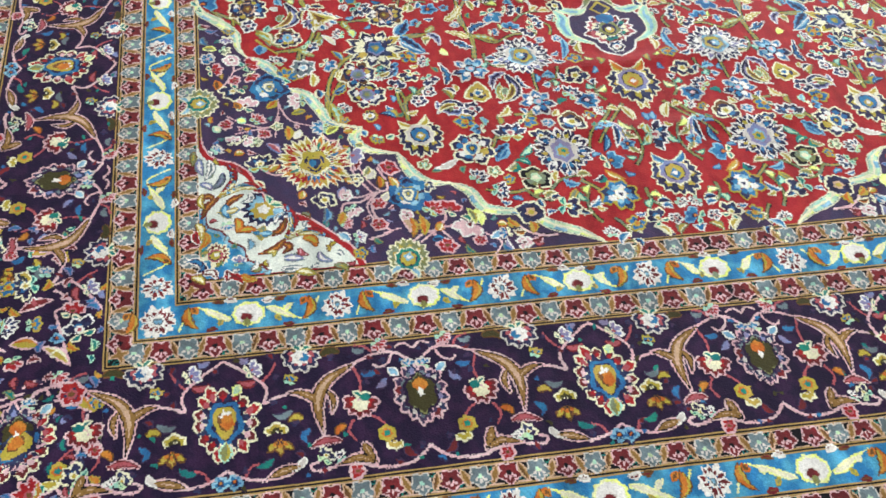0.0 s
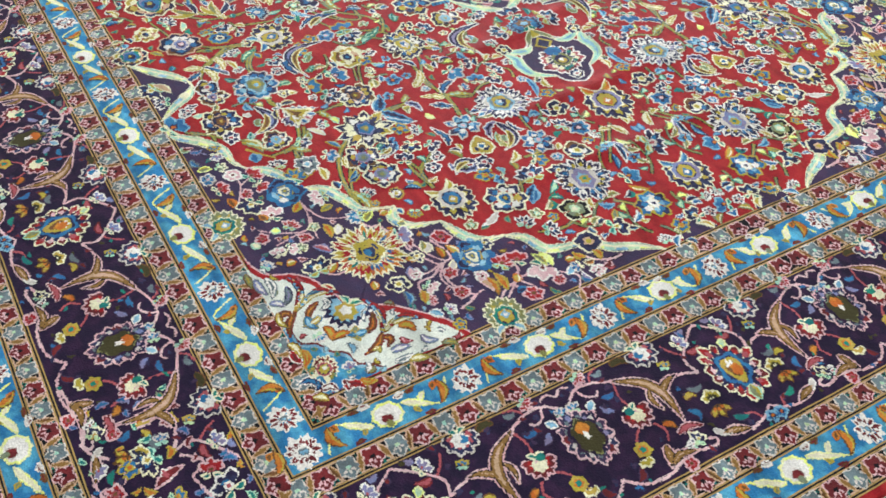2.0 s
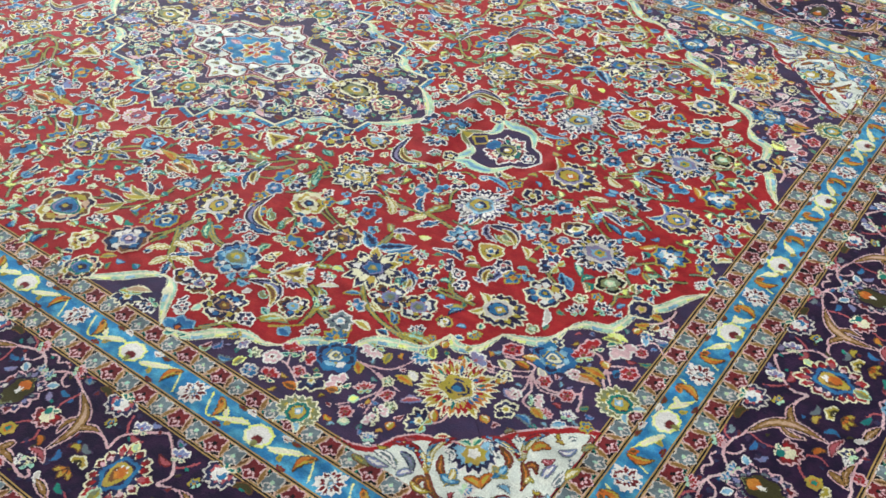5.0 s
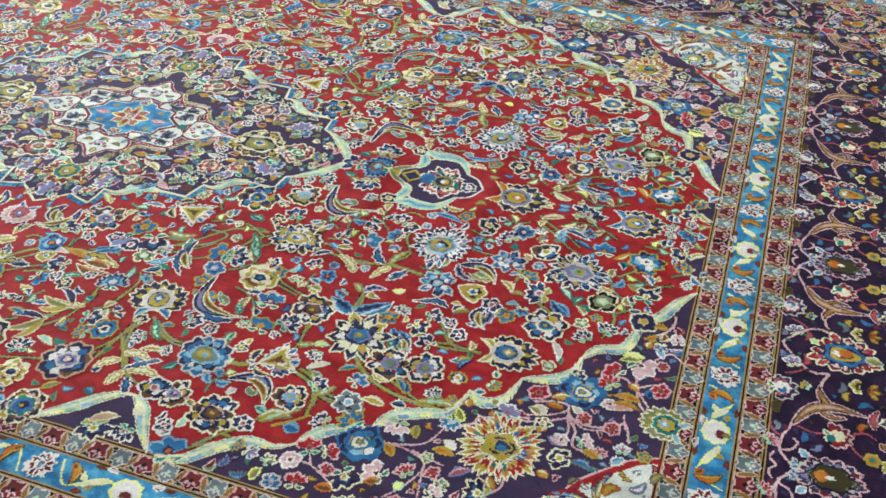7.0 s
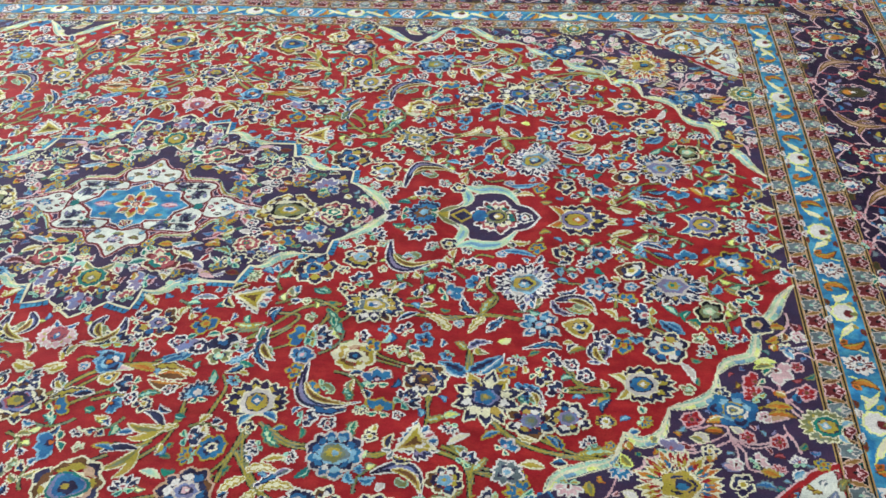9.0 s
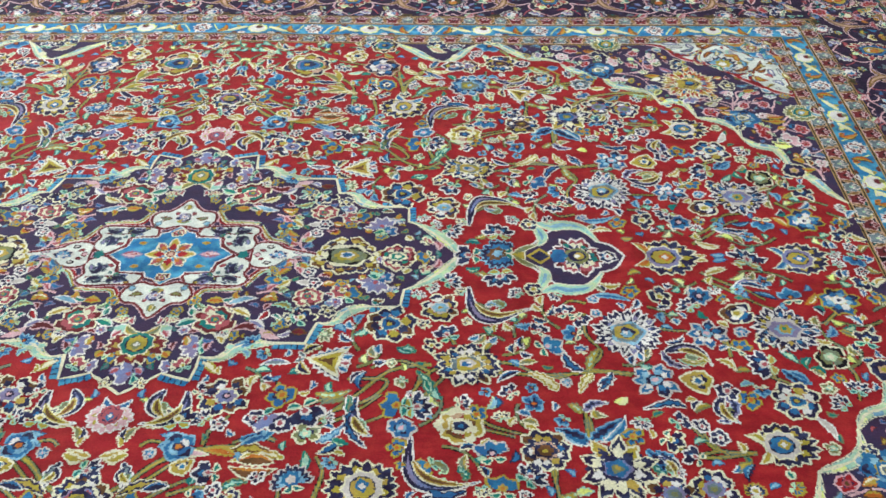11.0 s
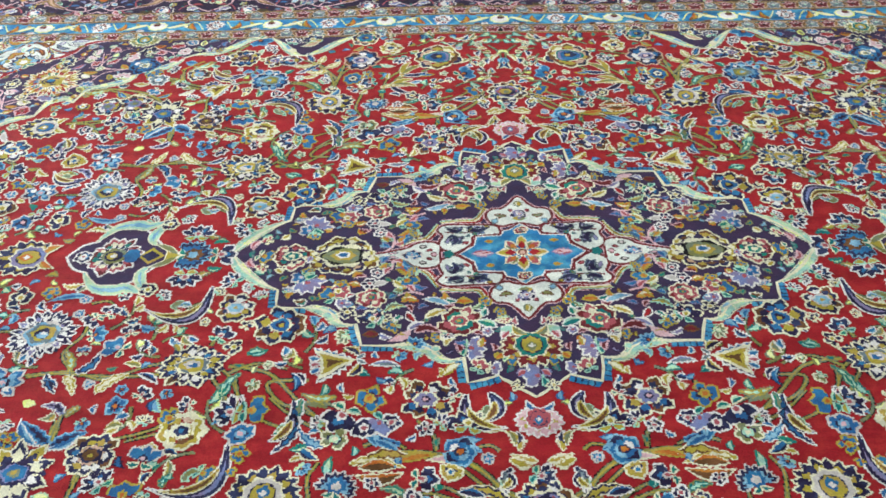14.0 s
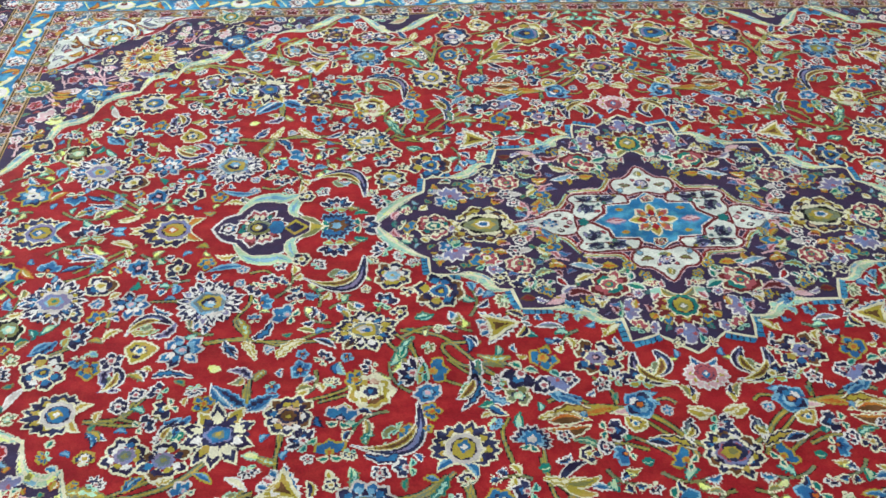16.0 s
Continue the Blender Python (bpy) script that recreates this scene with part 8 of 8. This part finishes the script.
B.leaf((1.585, -1.187), (1.578, -1.167), 0.008, 0.1, "cream", "gold")
B.leaf((1.485, -1.216), (1.459, -1.224), 0.007, 0.1, "white", "rose")
B.leaf((1.488, -1.290), (1.525, -1.280), 0.008, 0.1, "lilac", "cobalt")
B.rose("gold_palmette", 1.742, -1.222, 0.060, -0.78, 0.82, "palmette")
for du, dv, r, kind in ((0.085, 0.02, 0.022, "red_small"), (-0.02, -0.085, 0.022, "red_small"), (-0.085, -0.06, 0.018, "cream_small"), (0.06, 0.085, 0.018, "cream_small"), (-0.08, 0.075, 0.024, "red_small"), (0.09, -0.085, 0.020, "gold_small")):
    B.rose(kind, 1.742 + du, -1.222 + dv, r)
for pts in (((1.63, -1.14), (1.65, -1.20), (1.69, -1.29), (1.74, -1.315), (1.80, -1.30), (1.845, -1.24)), ((1.64, -1.32), (1.66, -1.28), (1.65, -1.22)), ((1.70, -1.12), (1.76, -1.13), (1.82, -1.16), (1.845, -1.24)), ((1.82, -1.16), (1.85, -1.13), (1.84, -1.10)), ((1.74, -1.315), (1.78, -1.33), (1.83, -1.33))):
    B.stem(*pts, w0=0.005, w1=0.004, colour="pink")
for a, b in (((1.66, -1.17), (1.70, -1.11)), ((1.80, -1.19), (1.85, -1.20)), ((1.69, -1.30), (1.66, -1.335)), ((1.79, -1.305), (1.84, -1.29))):
    B.leaf(a, b, 0.011, 0.12, "pink", "gold", "orange")
B.scatter(lambda x, y: True, (1.625, 1.860, -1.335, -1.105), 1200, 0.001, ("red_small", "gold_small", "cream_small"), (("pink", "maroon"), ("gold", "orange"), ("lilac", "cobalt"), ("maroon", "rose"), ("navy", "teal")), (0.007, 0.010, 0.013), 41)
B.scatter(lambda x, y: not (1.30 < x < 1.44 and y > -1.16), (1.30, 1.60, -FY - S4 + 0.01, -FY - S3 - 0.01), 900, 0.002, ("red_small", "gold_small", "lilac_small"), (("pink", "maroon"), ("gold", "orange"), ("lilac", "cobalt"), ("mint", "teal")), (0.007, 0.010, 0.013))
B.done()


def in_field(x, y):
    return not inside(x, y, MED) and not inside(x, y, EDGE_LINE + [CORNER]) and not inside(x, y, LOBE_LINE) and not (0.70 < x < 0.95 and abs(y) < 0.14 * (1 - abs(x - 0.81) * 5))


def in_corner(x, y):
    return inside(x, y, EDGE_LINE + [CORNER]) and x < FX - 0.015 and y > -FY + 0.015 and not inside(x, y, [(1.08, -0.94), (1.17, -0.86), (1.33, -0.73), (1.47, -0.63), (1.47, -0.95)])


def in_heart(x, y):
    return inside(x, y, [(1.13, -0.925), (1.19, -0.86), (1.34, -0.73), (1.45, -0.65), (1.45, -0.93)])


def in_medallion(x, y):
    return inside(x, y, MED) and not inside(x, y, [(0.20, -0.12), (0.08, -0.15), (0.02, -0.205), (-0.05, -0.215), (-0.1, 0.1), (0.30, 0.02), (0.21, -0.05)])


FIELD_BOX = (0.004, FX - 0.012, -FY + 0.012, -0.004)
CORNER_BOX = (0.66, FX, -FY, -0.19)
PALE = (("cream", "gold"), ("white", "navy"), ("teal", "mint"), ("white", "cobalt"), ("olive", "lime"), ("cream", "navy"), ("cream", "olive"), ("sky", "cobalt"))
COOL = (("cream", "gold"), ("white", "navy"), ("teal", "teal"), ("white", "navy"), ("navy", "cobalt"), ("olive", "gold"), ("cream", "olive"), ("mint", "sky"))
DUSK = (("pink", "maroon"), ("gold", "orange"), ("white", "lilac"), ("mint", "olive"), ("slate", "cobalt"), ("pink", "rose"), ("cream", "brown"), ("lilac", "cobalt"))
NIGHT = (("maroon", "rose"), ("brown", "gold"), ("lilac", "cobalt"), ("teal", "slate"), ("navy", "lilac"), ("slate", "sky"), ("pink", "maroon"), ("orange", "gold"))
# the rims of medallion and corners stay clear of small fillings
for g, lines in ((F, (MED, EDGE_LINE, LOBE_LINE)), (M, (MED,)), (C, (EDGE_LINE, LOBE_LINE))):
    g.taken += [(x, y, 0.013) for ln in lines for x, y in parted(ln, [3] * (len(ln) - 1)) if x > -0.02 and y < 0.02]
F.sprigs(in_field, FIELD_BOX, 5000, PALE)
F.scatter(in_field, FIELD_BOX, 9000, 0.0008, ("navy_small", "cream_small", "gold_small", "blue_small", "sky_small", "olive_small"), COOL)
F.scatter(in_field, FIELD_BOX, 5000, 0.0010, ("navy_small",), (("teal", "mint"), ("cobalt", "sky"), ("olive", "lime"), ("cream", "gold"), ("white", "cobalt")), (0.009, 0.011), 23)
C.scatter(in_heart, (1.13, 1.46, -0.93, -0.65), 1500, 0.0012, ("lilac_small", "sky_small"), (("slate", "lilac"), ("brown", "olive"), ("maroon", "rose"), ("slate", "sky"), ("brown", "gold"), ("slate", "white")), (0.007, 0.009, 0.011), 51)
C.sprigs(in_corner, CORNER_BOX, 1500, DUSK, "pink")
C.scatter(in_corner, CORNER_BOX, 3500, 0.0, ("red_small", "pink_small", "lilac_small", "gold_small"), DUSK)
C.scatter(in_corner, CORNER_BOX, 5000, 0.001, ("red_small",), NIGHT, (0.006, 0.008), 23)
M.sprigs(in_medallion, (0, 0.56, -0.38, -0.005), 1500, DUSK, "pink")
M.scatter(in_medallion, (0, 0.56, -0.38, -0.005), 4500, -0.003, ("rose_six", "white_small", "gold_small", "gold_small"), DUSK + (("white", "teal"), ("cream", "gold"), ("gold", "orange"), ("cream", "rose")))
M.scatter(in_medallion, (0, 0.56, -0.38, -0.005), 4000, -0.003, ("gold_small",), (("gold", "orange"), ("cream", "gold"), ("white", "rose"), ("pink", "maroon"), ("white", "teal"), ("lilac", "cobalt")), (0.009, 0.011), 31)
M.scatter(in_medallion, (0, 0.56, -0.38, -0.005), 5000, -0.001, ("rose_six",), NIGHT, (0.006, 0.008), 23)
M.done()
C.done()
F.done()
